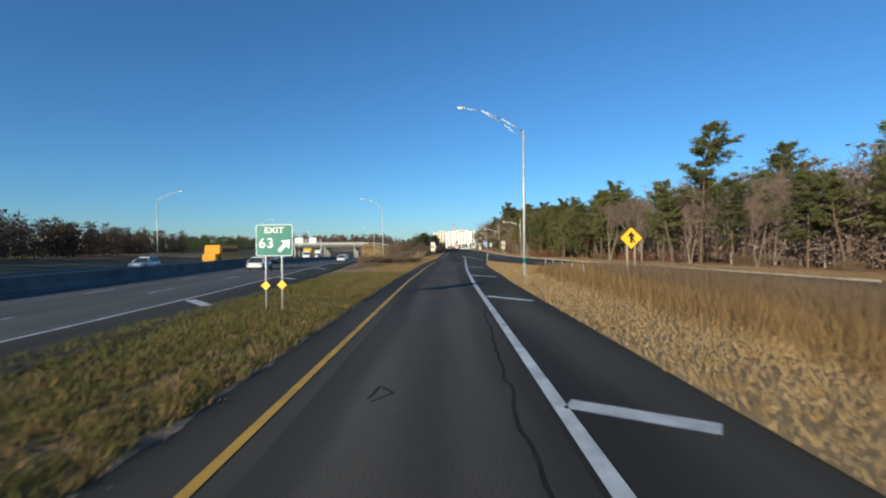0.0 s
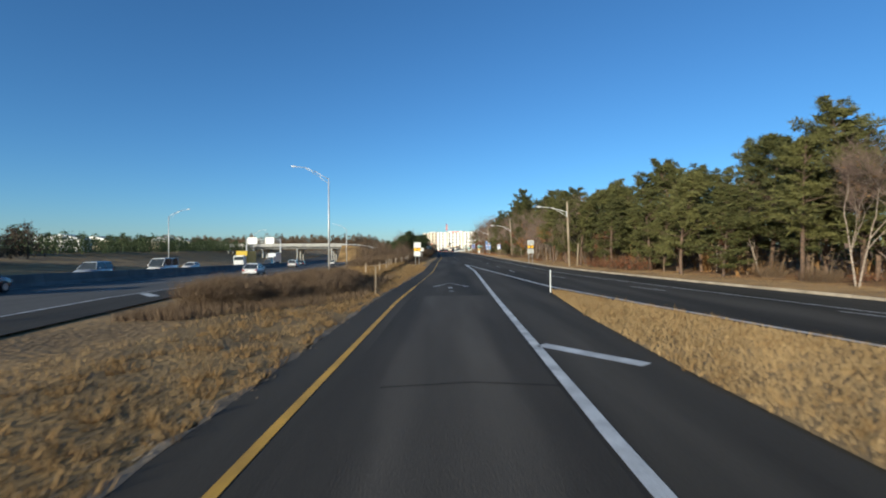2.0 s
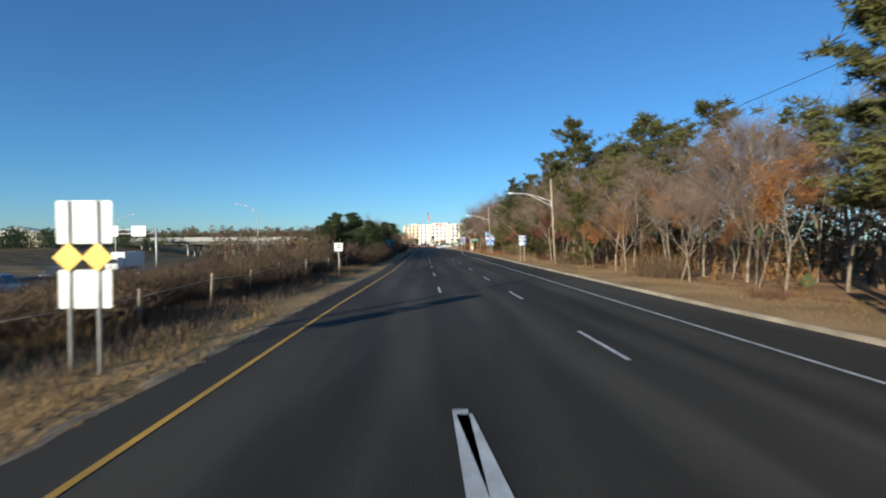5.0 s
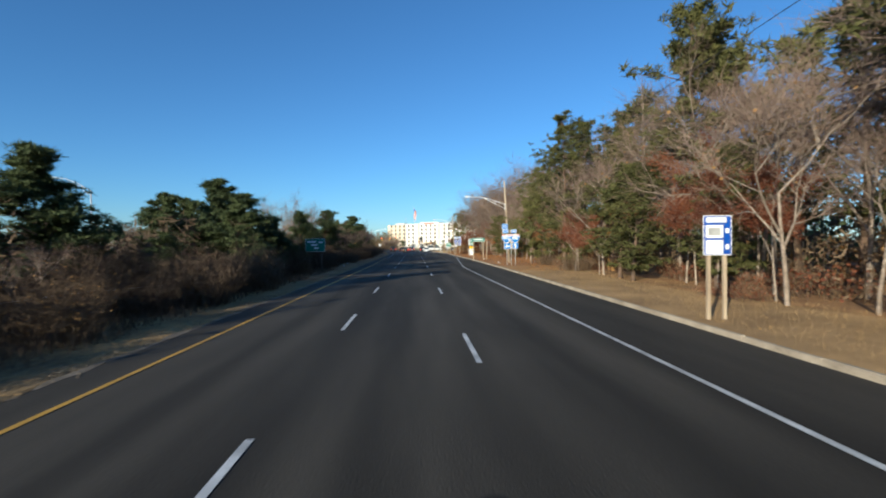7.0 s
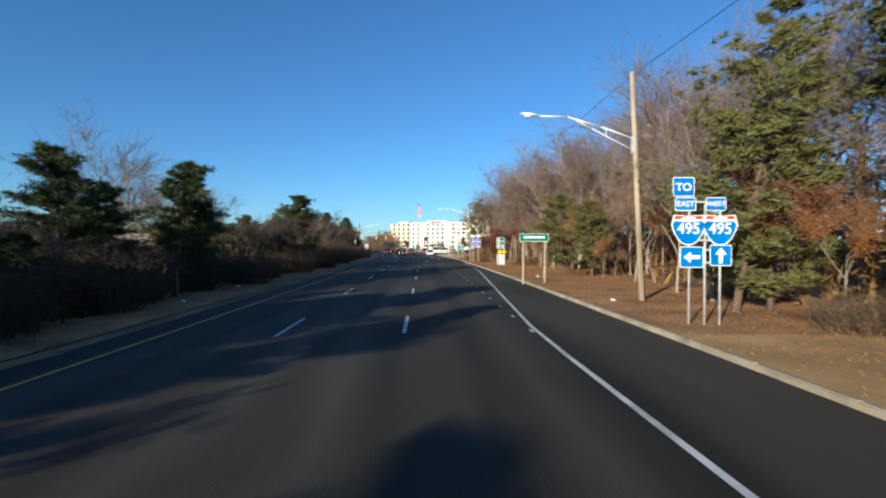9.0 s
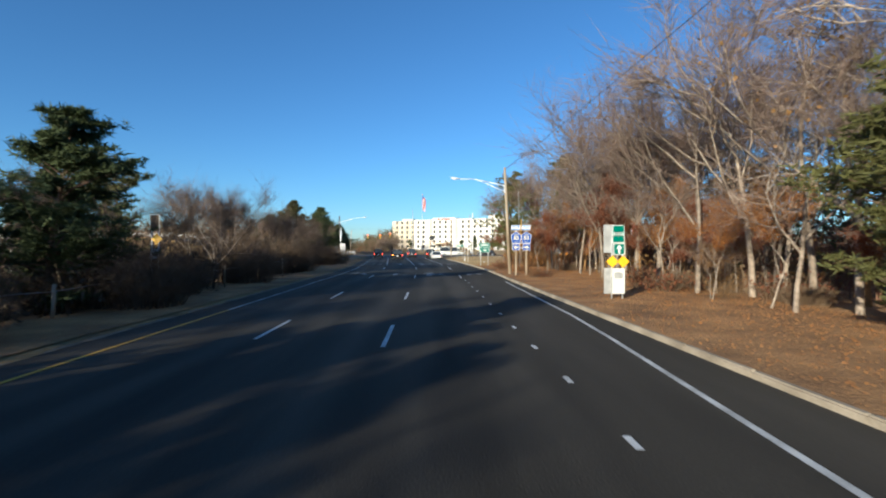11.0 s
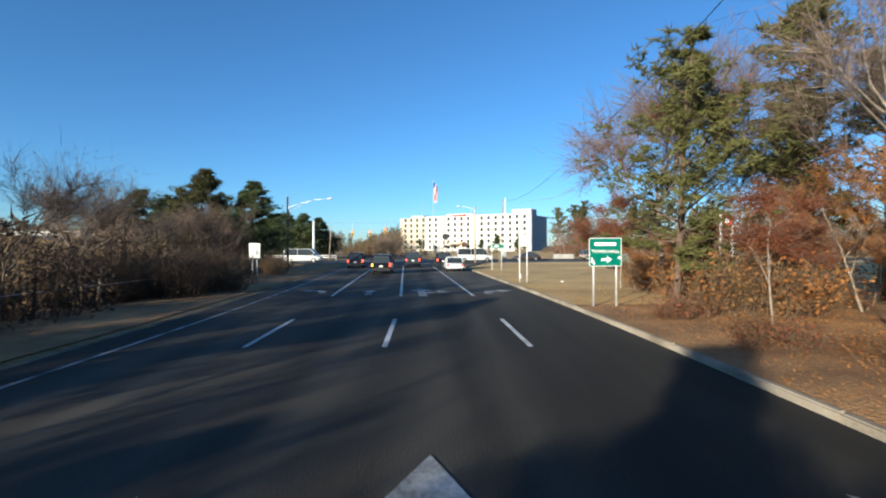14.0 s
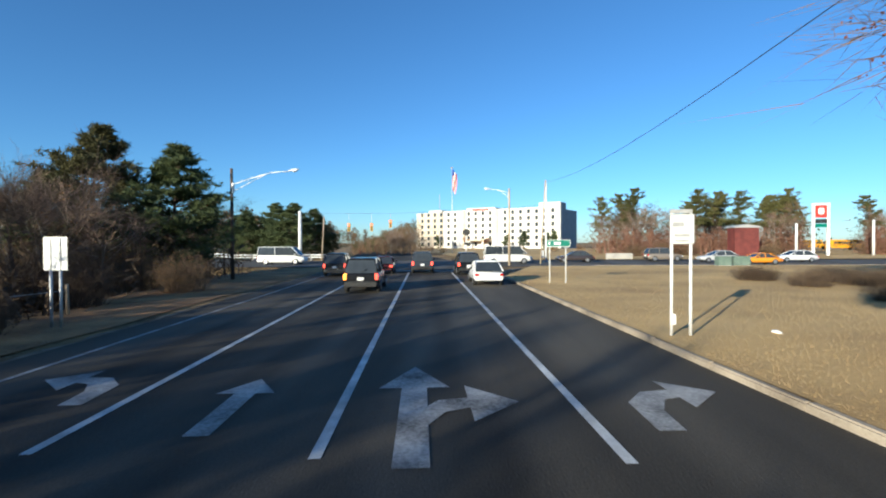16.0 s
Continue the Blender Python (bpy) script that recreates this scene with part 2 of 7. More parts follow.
RIM = surface("wheel_alloy", (0.35, 0.35, 0.36), (0.6, 0.6, 0.6), 5.0, 0.35, 0.05, metal=0.8)
TAIL = surface("tail_lamp_red", (0.35, 0.01, 0.008), (0.5, 0.02, 0.015), 4.0, 0.2, 0.0)
TAIL_ON = lamp_glow("brake_lamp_lit", (1.0, 0.09, 0.05), 1.1)
AMBER_ON = lamp_glow("indicator_lit", (1.0, 0.35, 0.04), 1.6)
LAMP_W = surface("headlamp", (0.6, 0.6, 0.6), (0.85, 0.85, 0.85), 4.0, 0.15, 0.0)
SIG_RED = lamp_glow("signal_red_lit", (1.0, 0.1, 0.06), 2.5)
SIG_YEL = surface("signal_housing_yellow", (0.6, 0.33, 0.03), (0.8, 0.48, 0.05), 3.0, 0.5, 0.03)
COAT = {}


def coat(r, g, b):
    """Car paint of a colour, made once."""
    key = (r, g, b)
    if key not in COAT:
        COAT[key] = surface("car_paint", tuple(c * 0.9 for c in key), key, 1.5, 0.25, 0.0, spec=0.6)
        COAT[key].node_tree.nodes["Principled BSDF"].inputs["Coat Weight"].default_value = 0.35
    return COAT[key]


# ---- building blocks ----
def part(name, bm, material, parent=None, label=""):
    me = bpy.data.meshes.new(name)
    bm.to_mesh(me)
    bm.free()
    me.materials.append(material)
    ob = new(name, me)
    if parent:
        ob.parent = parent
    return tagged(ob, label)


def raw(name, verts, faces, material, parent=None, label="", smooth=False):
    me = bpy.data.meshes.new(name)
    me.from_pydata(verts, [], faces)
    me.materials.append(material)
    if smooth:
        me.polygons.foreach_set("use_smooth", [True] * len(me.polygons))
    ob = new(name, me)
    if parent:
        ob.parent = parent
    return tagged(ob, label)


def share(name, me, parent, m):
    ob = new(name, me)
    ob.parent = parent
    ob.matrix_basis = m
    return ob


def empty(name, x=0.0, y=0.0, z=0.0, turn=0.0):
    ob = new(name)
    ob.matrix_basis = pose(x, y, z, 0, 0, turn)
    return ob


def box(bm, x0, x1, y0, y1, z0, z1, bevel=0.0):
    m = Matrix.LocRotScale(((x0 + x1) / 2, (y0 + y1) / 2, (z0 + z1) / 2), None, (abs(x1 - x0), abs(y1 - y0), abs(z1 - z0)))
    made = bmesh.ops.create_cube(bm, size=1, matrix=m)
    if bevel:
        edges = {e for v in made["verts"] for e in v.link_edges}
        bmesh.ops.bevel(bm, geom=list(edges), offset=bevel, segments=2, affect="EDGES")
    return bm


def rod(bm, a, b, r0, r1=None, n=8):
    """A tapered round bar from a to b."""
    a, b = Vector(a), Vector(b)
    r1 = r0 if r1 is None else r1
    q = (b - a).to_track_quat("Z", "Y").to_matrix()
    rings = []
    for p, r in ((a, r0), (b, r1)):
        rings.append([bm.verts.new(p + q @ Vector((math.cos(2 * math.pi * i / n) * r, math.sin(2 * math.pi * i / n) * r, 0))) for i in range(n)])
    for i in range(n):
        f = bm.faces.new((rings[0][i], rings[0][(i + 1) % n], rings[1][(i + 1) % n], rings[1][i]))
        f.smooth = True
    bm.faces.new(rings[0][::-1])
    bm.faces.new(rings[1])
    return bm


def bar(bm, pts, r, n=6):
    for a, b in zip(pts, pts[1:]):
        rod(bm, a, b, r, r, n)
    return bm


def plate(bm, outline, y0, y1):
    """An upright plate: outline of (x, z) points, from depth y0 (front) to y1 (back)."""
    front = [bm.verts.new((x, y0, z)) for x, z in outline]
    back = [bm.verts.new((x, y1, z)) for x, z in outline]
    bm.faces.new(front)
    bm.faces.new(back[::-1])
    for i in range(len(outline)):
        j = (i + 1) % len(outline)
        bm.faces.new((front[j], front[i], back[i], back[j]))
    bmesh.ops.recalc_face_normals(bm, faces=bm.faces)
    return bm


def rounded(w, h, r, cx=0.0, cz=0.0, n=4):
    pts = []
    for qx, qz, a0 in ((1, 1, 0), (-1, 1, 90), (-1, -1, 180), (1, -1, 270)):
        for i in range(n + 1):
            a = radians(a0 + 90 * i / n)
            pts.append((cx + qx * (w / 2 - r) + r * math.cos(a), cz + qz * (h / 2 - r) + r * math.sin(a)))
    return pts


def words(name, text, size, x, y, z, material, parent, wide=1.0):
    """Letters facing -y, centred on x, z, as a mesh 2 mm thick."""
    cu = bpy.data.curves.new(name, "FONT")
    cu.body, cu.size, cu.align_x, cu.align_y, cu.extrude, cu.offset = text, size, "CENTER", "CENTER", 0.001, size * 0.012
    tmp = new(name, cu)
    me = bpy.data.meshes.new_from_object(tmp.evaluated_get(bpy.context.evaluated_depsgraph_get()))
    bpy.data.objects.remove(tmp)
    me.name = name
    me.materials.clear()
    me.materials.append(material)
    ob = new(name, me)
    ob.parent = parent
    ob.matrix_basis = pose(x, y, z, 90, 0, 0) @ Matrix.Diagonal((wide, 1, 1, 1))
    return ob


def along(table, y):
    """Smooth reading of a table of (y, value) rows."""
    ys, vs = zip(*table)
    return float(np.interp(y, ys, vs))

# ---- plan ----
def bend(y):
    """The avenue is straight, then swings left before and beyond the junction."""
    if y < 266:
        return 0.0
    if y < 290:
        return -0.0017 * (y - 266) ** 2
    return -0.98 - 0.0816 * (y - 290) if y < 345 else -5.47 - 0.2 * (y - 345)


YELLOW = [(-60, -2.9), (5, -2.72), (29, -2.77), (36, -2.74), (42, -2.62), (51, -2.48), (58, -2.31), (68, -2.08), (73, -1.8), (88, -1.0), (96, -0.6), (128, -0.1), (150, 0.65), (175, 0.85), (210, 1.15), (400, 1.2)]
WHITE = [(-60, 1.6), (17, 1.8), (31, 1.84), (41, 1.99), (51, 2.18), (58, 2.42), (68, 2.76), (96, 3.9), (116, 4.0)]
PAVE_R = [(-60, 4.2), (20, 4.35), (33, 4.45), (42, 4.76), (55, 4.92), (62, 5.3), (69, 6.0), (72, 6.38)]
SIDE_NEAR = [(-60, 16), (20, 14.6), (42, 12.9), (53, 11.4), (63, 8.9), (72, 6.4)]
CURB_X = [(-60, 30), (30, 27.3), (50, 24.6), (65, 20.6), (80, 17.9), (95, 15.6), (108, 14.6), (130, 14.4), (160, 14.7), (200, 15.3), (230, 15.4), (260, 14.9), (400, 14.9)]
EDGE = [(60, 17.0), (75, 14.4), (90, 12.2), (106, 11.6), (206, 11.75), (242, 14.2), (262, 14.35)]
HWY_R = [(-80, -5.0), (14, -9.0), (26, -9.8), (60, -13.2), (109, -18.4), (160, -24.5), (215, -32), (300, -46), (345, -54), (700, -125), (1500, -290)]


def yellow_x(y):
    return along(YELLOW, y) + bend(y)


def pave_l(y):
    return yellow_x(y) - 1.15


def curb_x(y):
    return along(CURB_X, y) + bend(y)


def dip(y):
    """The highway sinks towards the overpass."""
    return -0.021 * max(0.0, min(y, 345) - 70) if y < 345 else -5.78


def land(x, y):
    """Height of the open ground."""
    h = along(HWY_R, y)
    t = min(1.0, max(0.0, (x - h) / max(4.0, pave_l(min(y, 380)) - 3.0 - h)))
    t = t * t * (3 - 2 * t)
    z = dip(y) * (1 - t)
    far = h - 36
    if x < far:
        u = min(1.0, (far - x) / 60)
        z = dip(y) * (1 - u) + 3.0 * u
    return z - 0.06


def strip(name, left, right, ys, z, material, label="", category="", kind="structure", parent=None, cols=1):
    """A ribbon between two edges, given as functions of y."""
    v, f = [], []
    for i, y in enumerate(ys):
        a, b = left(y), right(y)
        for j in range(cols + 1):
            x = a + (b - a) * j / cols
            v.append((x, y, z(x, y) if callable(z) else z))
    for i in range(len(ys) - 1):
        for j in range(cols):
            k = i * (cols + 1) + j
            f.append((k, k + 1, k + cols + 2, k + cols + 1))
    ob = raw(name, v, f, material, parent)
    return tagged(ob, label, category, "", kind)


def span(a, b, step):
    n = max(1, round((b - a) / step))
    return [a + (b - a) * i / n for i in range(n + 1)]


# ---- ground and roads ----
gx = [-3500, -2000, -1200, -700, -450, -300, -220, -170] + span(-140, 80, 3.0) + [100, 140, 200, 300, 500, 900, 1600, 3500]
gy = [-900, -400, -200, -120] + span(-80, 420, 5.0) + [460, 520, 600, 720, 900, 1300, 2000, 3500]
gv = [(x, y, land(x, y)) for y in gy for x in gx]
W = len(gx)
gf = [(j * W + i, j * W + i + 1, (j + 1) * W + i + 1, (j + 1) * W + i) for j in range(len(gy) - 1) for i in range(W - 1)]
tagged(raw("ground", gv, gf, GRASS, smooth=True), "dry tan winter grass mixed with green patches", "ground", "", "structure")

def lane_map(ob, fu):
    """UV map whose u is the coordinate across the lanes."""
    uv = ob.data.uv_layers.new(name="lanes")
    for lp in ob.data.loops:
        uv.data[lp.index].uv = (fu(ob.data.vertices[lp.vertex_index].co), 0.0)


road = strip("road", pave_l, curb_x, span(-60, 340, 4), 0.0, ASPHALT_LANES, "dark asphalt ramp and avenue with worn wheel tracks", "road", cols=16)


def lane_coordinate(p):
    """Place across the avenue as a share of 16 m; near the yellow line it follows that line."""
    edge = along(YELLOW, p.y)
    near = max(0.0, min(1.0, 1 - (p.x - bend(p.y) - edge) / 6))
    return max(0.0, min(1.0, (p.x - bend(p.y) - (edge - 1.15) * near) / 16))


lane_map(road, lane_coordinate)
strip("road_beyond_junction", lambda y: pave_l(345) - 0.2 * (y - 340), lambda y: curb_x(345) - 0.2 * (y - 340), span(340, 620, 10), 0.0, ASPHALT, "dark asphalt avenue beyond the junction", "road")
old = strip("old_lane_surface", lambda y: yellow_x(y) + 0.45, lambda y: along(WHITE, y) - 0.2, span(-60, 70, 3), 0.004, ASPHALT_OLD, "older brownish grey asphalt of the ramp lane", "road")
wide_ = lambda p: (p.x - yellow_x(p.y) - 0.45) / (along(WHITE, p.y) - 0.65 - yellow_x(p.y))
lane_map(old, wide_)
strip("highway", lambda y: along(HWY_R, y) - 34, lambda y: along(HWY_R, y), span(-80, 345, 5) + [400, 500, 600, 700], lambda x, y: dip(y) + 0.02, ASPHALT_HWY, "wide grey asphalt highway, several lanes", "road", cols=4)
strip("highway_shoulder", lambda y: along(HWY_R, y) - 3.1, lambda y: along(HWY_R, y) - 0.05, span(-80, 345, 5), lambda x, y: dip(y) + 0.026, ASPHALT, "dark asphalt highway shoulder", "road")
CROSS_Y0, CROSS_Y1 = 334.0, 352.0


def ramp_up(x):
    """The cross street climbs to the bridge over the highway."""
    t = min(1.0, max(0.0, (-24 - x) / 34))
    return 4.5 * t * t * (3 - 2 * t)


strip("cross_street", lambda y: -58, lambda y: 320, span(CROSS_Y0, CROSS_Y1, 3), lambda x, y: 0.006 + ramp_up(x), ASPHALT_HWY, "grey asphalt cross street at the junction", "road", cols=90)

# grass island between ramp and side road, its tip at the merge
strip("grass_island", lambda y: along(PAVE_R, y), lambda y: max(along(SIDE_NEAR, y), along(PAVE_R, y) + 0.05), span(-60, 72, 3), 0.035, MEADOW, "dry tan grass island between ramp and side road", "grass", cols=3)
# strips along the left edge of the ramp and avenue
strip("gravel_shoulder", lambda y: pave_l(y) - 0.16 - 0.5 * noise.noise((y * 0.9, 3, 1)), lambda y: pave_l(y) + 0.02 + 0.2 * noise.noise((y * 1.3, 7, 1)), span(-60, 330, 0.6), lambda x, y: 0.004 - 0.03 * (x < pave_l(y) - 0.3), GRAVEL, "pale gravel and broken stone along the pavement edge", "gravel", cols=3)
strip("green_verge", lambda y: pave_l(y) - 4.2 - math.sin(y * 0.23), lambda y: pave_l(y) - 0.12, span(-60, 70, 3), lambda x, y: land(x, y) + 0.03, GREEN, "patchy green and brown grass beside the ramp", "grass", cols=3)
strip("mossy_slope", lambda y: along(HWY_R, y) + 0.1, lambda y: pave_l(y) - 3.6 - 1.1 * noise.noise((y * 0.25, 9, 4)), span(-60, 46, 2.0), lambda x, y: land(x, y) + 0.04, MOSSY, "dull green mossy grass on the slope to the highway", "grass", cols=6)
strip("leaf_floor", lambda y: pave_l(y) - 16, lambda y: pave_l(y) - 0.75 + 0.5 * noise.noise((y * 0.4, 5, 2)), span(190, 328, 2.5), lambda x, y: land(x, y) + 0.035, LITTER, "brown leaf litter under the trees by the avenue", "leaves", cols=8)
# right verge and woodland floor
strip("verge", lambda y: curb_x(y) + 0.15, lambda y: curb_x(y) + 6.0 + 1.2 * math.sin(y * 0.13), span(-60, 205, 4), lambda x, y: 0.1 + 0.012 * math.sin(x * 3 + y), VERGE, "tan mown grass verge behind the curb", "grass", cols=4)
strip("leaf_strewn_verge", lambda y: curb_x(y) + 0.15, lambda y: curb_x(y) + 7.0, span(205, 289, 4), lambda x, y: 0.1 + 0.012 * math.sin(x * 3 + y), LITTER, "verge covered with fallen orange-brown leaves", "leaves", cols=4)
strip("woodland_floor", lambda y: curb_x(y) + 5.0, lambda y: curb_x(y) + 75, span(-60, 289, 5), lambda x, y: 0.06 + 0.03 * math.sin(x * 0.4) * math.sin(y * 0.3), LITTER, "woodland floor of brown fallen leaves", "leaves", cols=14)
strip("corner_lawn", lambda y: curb_x(y) + 0.15 + max(0, (y - 318) * 0.35), lambda y: 130, span(284, CROSS_Y0 - 0.6, 3), lambda x, y: 0.115 + 0.01 * math.sin(x + y), LAWN, "wide tan winter lawn at the street corner", "lawn", cols=20)
strip("far_lawn", lambda y: curb_x(346) + 3 - 0.2 * (y - 346), lambda y: 140, span(CROSS_Y1 + 0.6, 480, 8), lambda x, y: 0.09, LAWN, "tan lawn across the street", "lawn", cols=6)


# ---- curbs, barrier ----
def kerb(name, line, w=0.16, h=0.15, label=""):
    """Concrete curb stones end to end along a line of (x, y), with tiny gaps."""
    thing = tagged(empty(name), label, "curb", "", "structure")
    for a, b in zip(line, line[1:]):
        a, b = Vector((*a, 0)), Vector((*b, 0))
        L = (b - a).length
        key = round(L, 2)
        if key not in STONES:
            bm = box(bmesh.new(), -w / 2, w / 2, 0.01, key - 0.01, -0.1, h)
            top = [e for e in bm.edges if all(v.co.z > 0 for v in e.verts)]
            bmesh.ops.bevel(bm, geom=top, offset=0.03, segments=2, affect="EDGES")
            me = bpy.data.meshes.new("curb_stone")
            bm.to_mesh(me)
            bm.free()
            me.materials.append(CURB)
            STONES[key] = me
        turn = math.degrees(math.atan2(-(b - a).x, (b - a).y))
        share("curb_stone", STONES[key], thing, pose(a.x, a.y, random.uniform(-0.012, 0.006), 0, 0, turn))
    return thing


STONES = {}


def even(fx, y0, y1, step):
    """Points about one step apart along x = fx(y)."""
    pts, y = [(fx(y0), y0)], y0
    while y < y1:
        dy = 0.01
        slope = (fx(y + dy) - fx(y)) / dy
        y += step / math.hypot(1, slope)
        q, p = Vector((fx(y), y)), Vector(pts[-1])
        q = p + (q - p).normalized() * step
        pts.append((q.x, q.y))
    return pts


kerb("curb", even(curb_x, 30, 318, 2.4), label="weathered pale concrete curb along the avenue")
corner = [(curb_x(318) + 0.02 + 12 * (1 - math.cos(a)), 319.5 + 13.6 * math.sin(a)) for a in [radians(12 * i) for i in range(8)]]
kerb("corner_curb", corner, label="rounded concrete curb at the street corner")
kerb("cross_street_curb", [(x, CROSS_Y0 - 0.2) for x in span(curb_x(318) + 11, 120, 3.0)], label="concrete curb along the lawn and cross street")

bm = bmesh.new()
prof = [(-0.3, 0), (-0.3, 0.08), (-0.14, 0.33), (-0.08, 0.95), (0.08, 0.95), (0.14, 0.33), (0.3, 0.08), (0.3, 0)]
barrier = tagged(empty("median_barrier"), "concrete median barrier along the highway, grey darkened for its shaded face", "barrier", "", "structure")
ys = span(-80, 345, 6.0)
for a, b in zip(ys, ys[1:]):
    xa, xb = along(HWY_R, a) - 15.0, along(HWY_R, b) - 15.0
    v = [(xa + p, a + 0.02, dip(a) + 0.02 + q) for p, q in prof] + [(xb + p, b - 0.02, dip(b) + 0.02 + q) for p, q in prof]
    n = len(prof)
    raw("barrier_block", v, [(i, i + 1, n + i + 1, n + i) for i in range(n - 1)] + [tuple(range(n))[::-1], tuple(range(n, 2 * n))], CONCRETE_SHADED, barrier)

# ---- road markings ----
MARK = 0.009


def stripe(name, line, w, material, parent, z=MARK, label=""):
    """A painted line of width w through points (x, y)."""
    v, f = [], []
    for i, (x, y) in enumerate(line):
        a, b = line[max(0, i - 1)], line[min(len(line) - 1, i + 1)]
        d = Vector((b[0] - a[0], b[1] - a[1])).normalized()
        zz = z(x, y) if callable(z) else z
        v += [(x + d.y * w / 2, y - d.x * w / 2, zz), (x - d.y * w / 2, y + d.x * w / 2, zz)]
    f = [(2 * i, 2 * i + 1, 2 * i + 3, 2 * i + 2) for i in range(len(line) - 1)]
    return raw(name, v, f, material, parent, label)


marks = tagged(empty("road_markings"), "painted white and yellow lane markings, worn in places", "markings", "", "structure")
stripe("yellow_line", [(yellow_x(y), y) for y in span(-60, 76, 3)], 0.16, PAINT_Y, marks)
for y in span(76, 104, 0.95):                       # broken, flaking stretch
    stripe("yellow_line", [(yellow_x(y) + random.uniform(-0.03, 0.03), y), (yellow_x(y + 0.5), y + random.uniform(0.3, 0.8))], random.uniform(0.08, 0.17), PAINT_Y, marks)
stripe("yellow_line", [(yellow_x(y), y) for y in span(105, 245, 4)], 0.12, PAINT_Y, marks)
stripe("faded_yellow_line", [(yellow_x(y), y) for y in span(245, 330, 4)], 0.13, PAINT_WORN, marks, label="faded pale line, hardly yellow")
stripe("ramp_edge_line", [(along(WHITE, y), y) for y in span(-60, 96, 3)] + [(3.95, 100), (4.0, 116.2)], 0.24, PAINT, marks)
stripe("gore_line", [(4.05, 116), (5.55, 96.5), (6.6, 82), (7.2, 75), (9.2, 65), (11.9, 53)], 0.24, PAINT, marks)
for y, x1, back in ((7.6, 3.75, 1.1), (23.85, 3.92, 2.2), (40.5, 3.97, 2.2), (57.1, 4.35, 2.2)):
    x0 = along(WHITE, y) + 0.15
    stripe("hatch_bar", [(x0, y), (x1, y - back)], 0.45, PAINT, marks)
stripe("edge_line", [(along(EDGE, y) + bend(y), y) for y in span(62, 259.5, 4)], 0.13, PAINT, marks)
stripe("side_road_line", [(along(SIDE_NEAR, y) + 0.8, y) for y in span(-60, 52, 4)], 0.13, PAINT_Y, marks)


def dashes(x, starts, length, w=0.12):
    for y in starts:
        stripe("lane_dash", [(x, y), (x, y + length)], w, PAINT, marks)


dashes(7.85, (94, 106, 119, 130, 140.5, 151.6, 164.2, 178.4, 192.3, 205.9, 217, 227.5, 238.1, 248.6), 3.3)
dashes(4.3, (133, 145, 157.3, 168.5, 179.5, 192.7, 205.5, 217, 228, 239.2, 249.0), 3.2)
for y in span(206, 261, 2.9):
    stripe("lane_dot", [(11.65, y), (11.65, y + 0.45)], 0.11, PAINT, marks)
for x in (4.25, 7.8, 11.5):
    stripe("lane_dash", [(x, 263.4), (x, 266.8)], 0.12, PAINT, marks)
    stripe("lane_dash", [(x + bend(276.4), 276.4), (x + bend(281), 281.0)], 0.14, PAINT, marks)
    stripe("lane_line", [(x + bend(y), y) for y in span(288.6, 324, 3)], 0.15, PAINT, marks)
stripe("stop_line", [(yellow_x(327) + 0.3, 327), (curb_x(322) - 0.4, 326)], 0.5, PAINT, marks)
# dashes of the side road
for y in (60, 72, 84):
    x = along([(60, 16.2), (72, 13.0), (84, 10.4)], y)
    stripe("lane_dash", [(x, y), (x - 0.75, y + 3.0)], 0.12, PAINT, marks)
# highway paint
hz = lambda x, y: dip(y) + 0.034
stripe("highway_edge_line", [(along(HWY_R, y) - 3.2, y) for y in span(-80, 345, 6)], 0.16, PAINT, marks, hz)
stripe("highway_left_line", [(along(HWY_R, y) - 14.2, y) for y in span(-80, 345, 6)], 0.16, PAINT, marks, hz)
for off in (6.85, 10.5):
    for y in span(-70, 340, 12.19):
        stripe("highway_dash", [(along(HWY_R, y) - off, y), (along(HWY_R, y + 3) - off, y + 3.05)], 0.13, PAINT, marks, hz)
for y in span(-11.4, 320.6, 16.6):
    x = along(HWY_R, y)
    stripe("shoulder_tick", [(x - 2.9, y + 1.1), (x - 0.9, y - 1.2)], 0.5, PAINT, marks, hz)


def flat(name, outline, x, y, parent, material=PAINT, turn=0.0, z=MARK + 0.002):
    c, s = math.cos(radians(turn)), math.sin(radians(turn))
    v = [(x + p * c - q * s, y + p * s + q * c, z) for p, q in outline]
    return raw(name, v, [tuple(range(len(v)))], material, parent)


SHAFT = [(-0.22, 0), (0.22, 0), (0.22, 3.0), (-0.22, 3.0)]
HEAD = [(-0.62, 2.98), (0.62, 2.98), (0, 4.4)]
SIDE_SHAFT = [(0.2, 1.15), (0.6, 1.75), (1.15, 1.95), (1.15, 2.4), (0.5, 2.3), (0.2, 1.95)]
SIDE_HEAD = [(1.1, 1.35), (2.1, 2.15), (1.1, 3.05)]
TURN_SHAFT = [(-0.5, 0), (-0.05, 0), (0.05, 0.9), (0.35, 1.45), (0.75, 1.6), (0.75, 2.05), (0.1, 1.95), (-0.4, 1.35)]
TURN_HEAD = [(0.7, 1.0), (1.6, 1.85), (0.7, 2.65)]
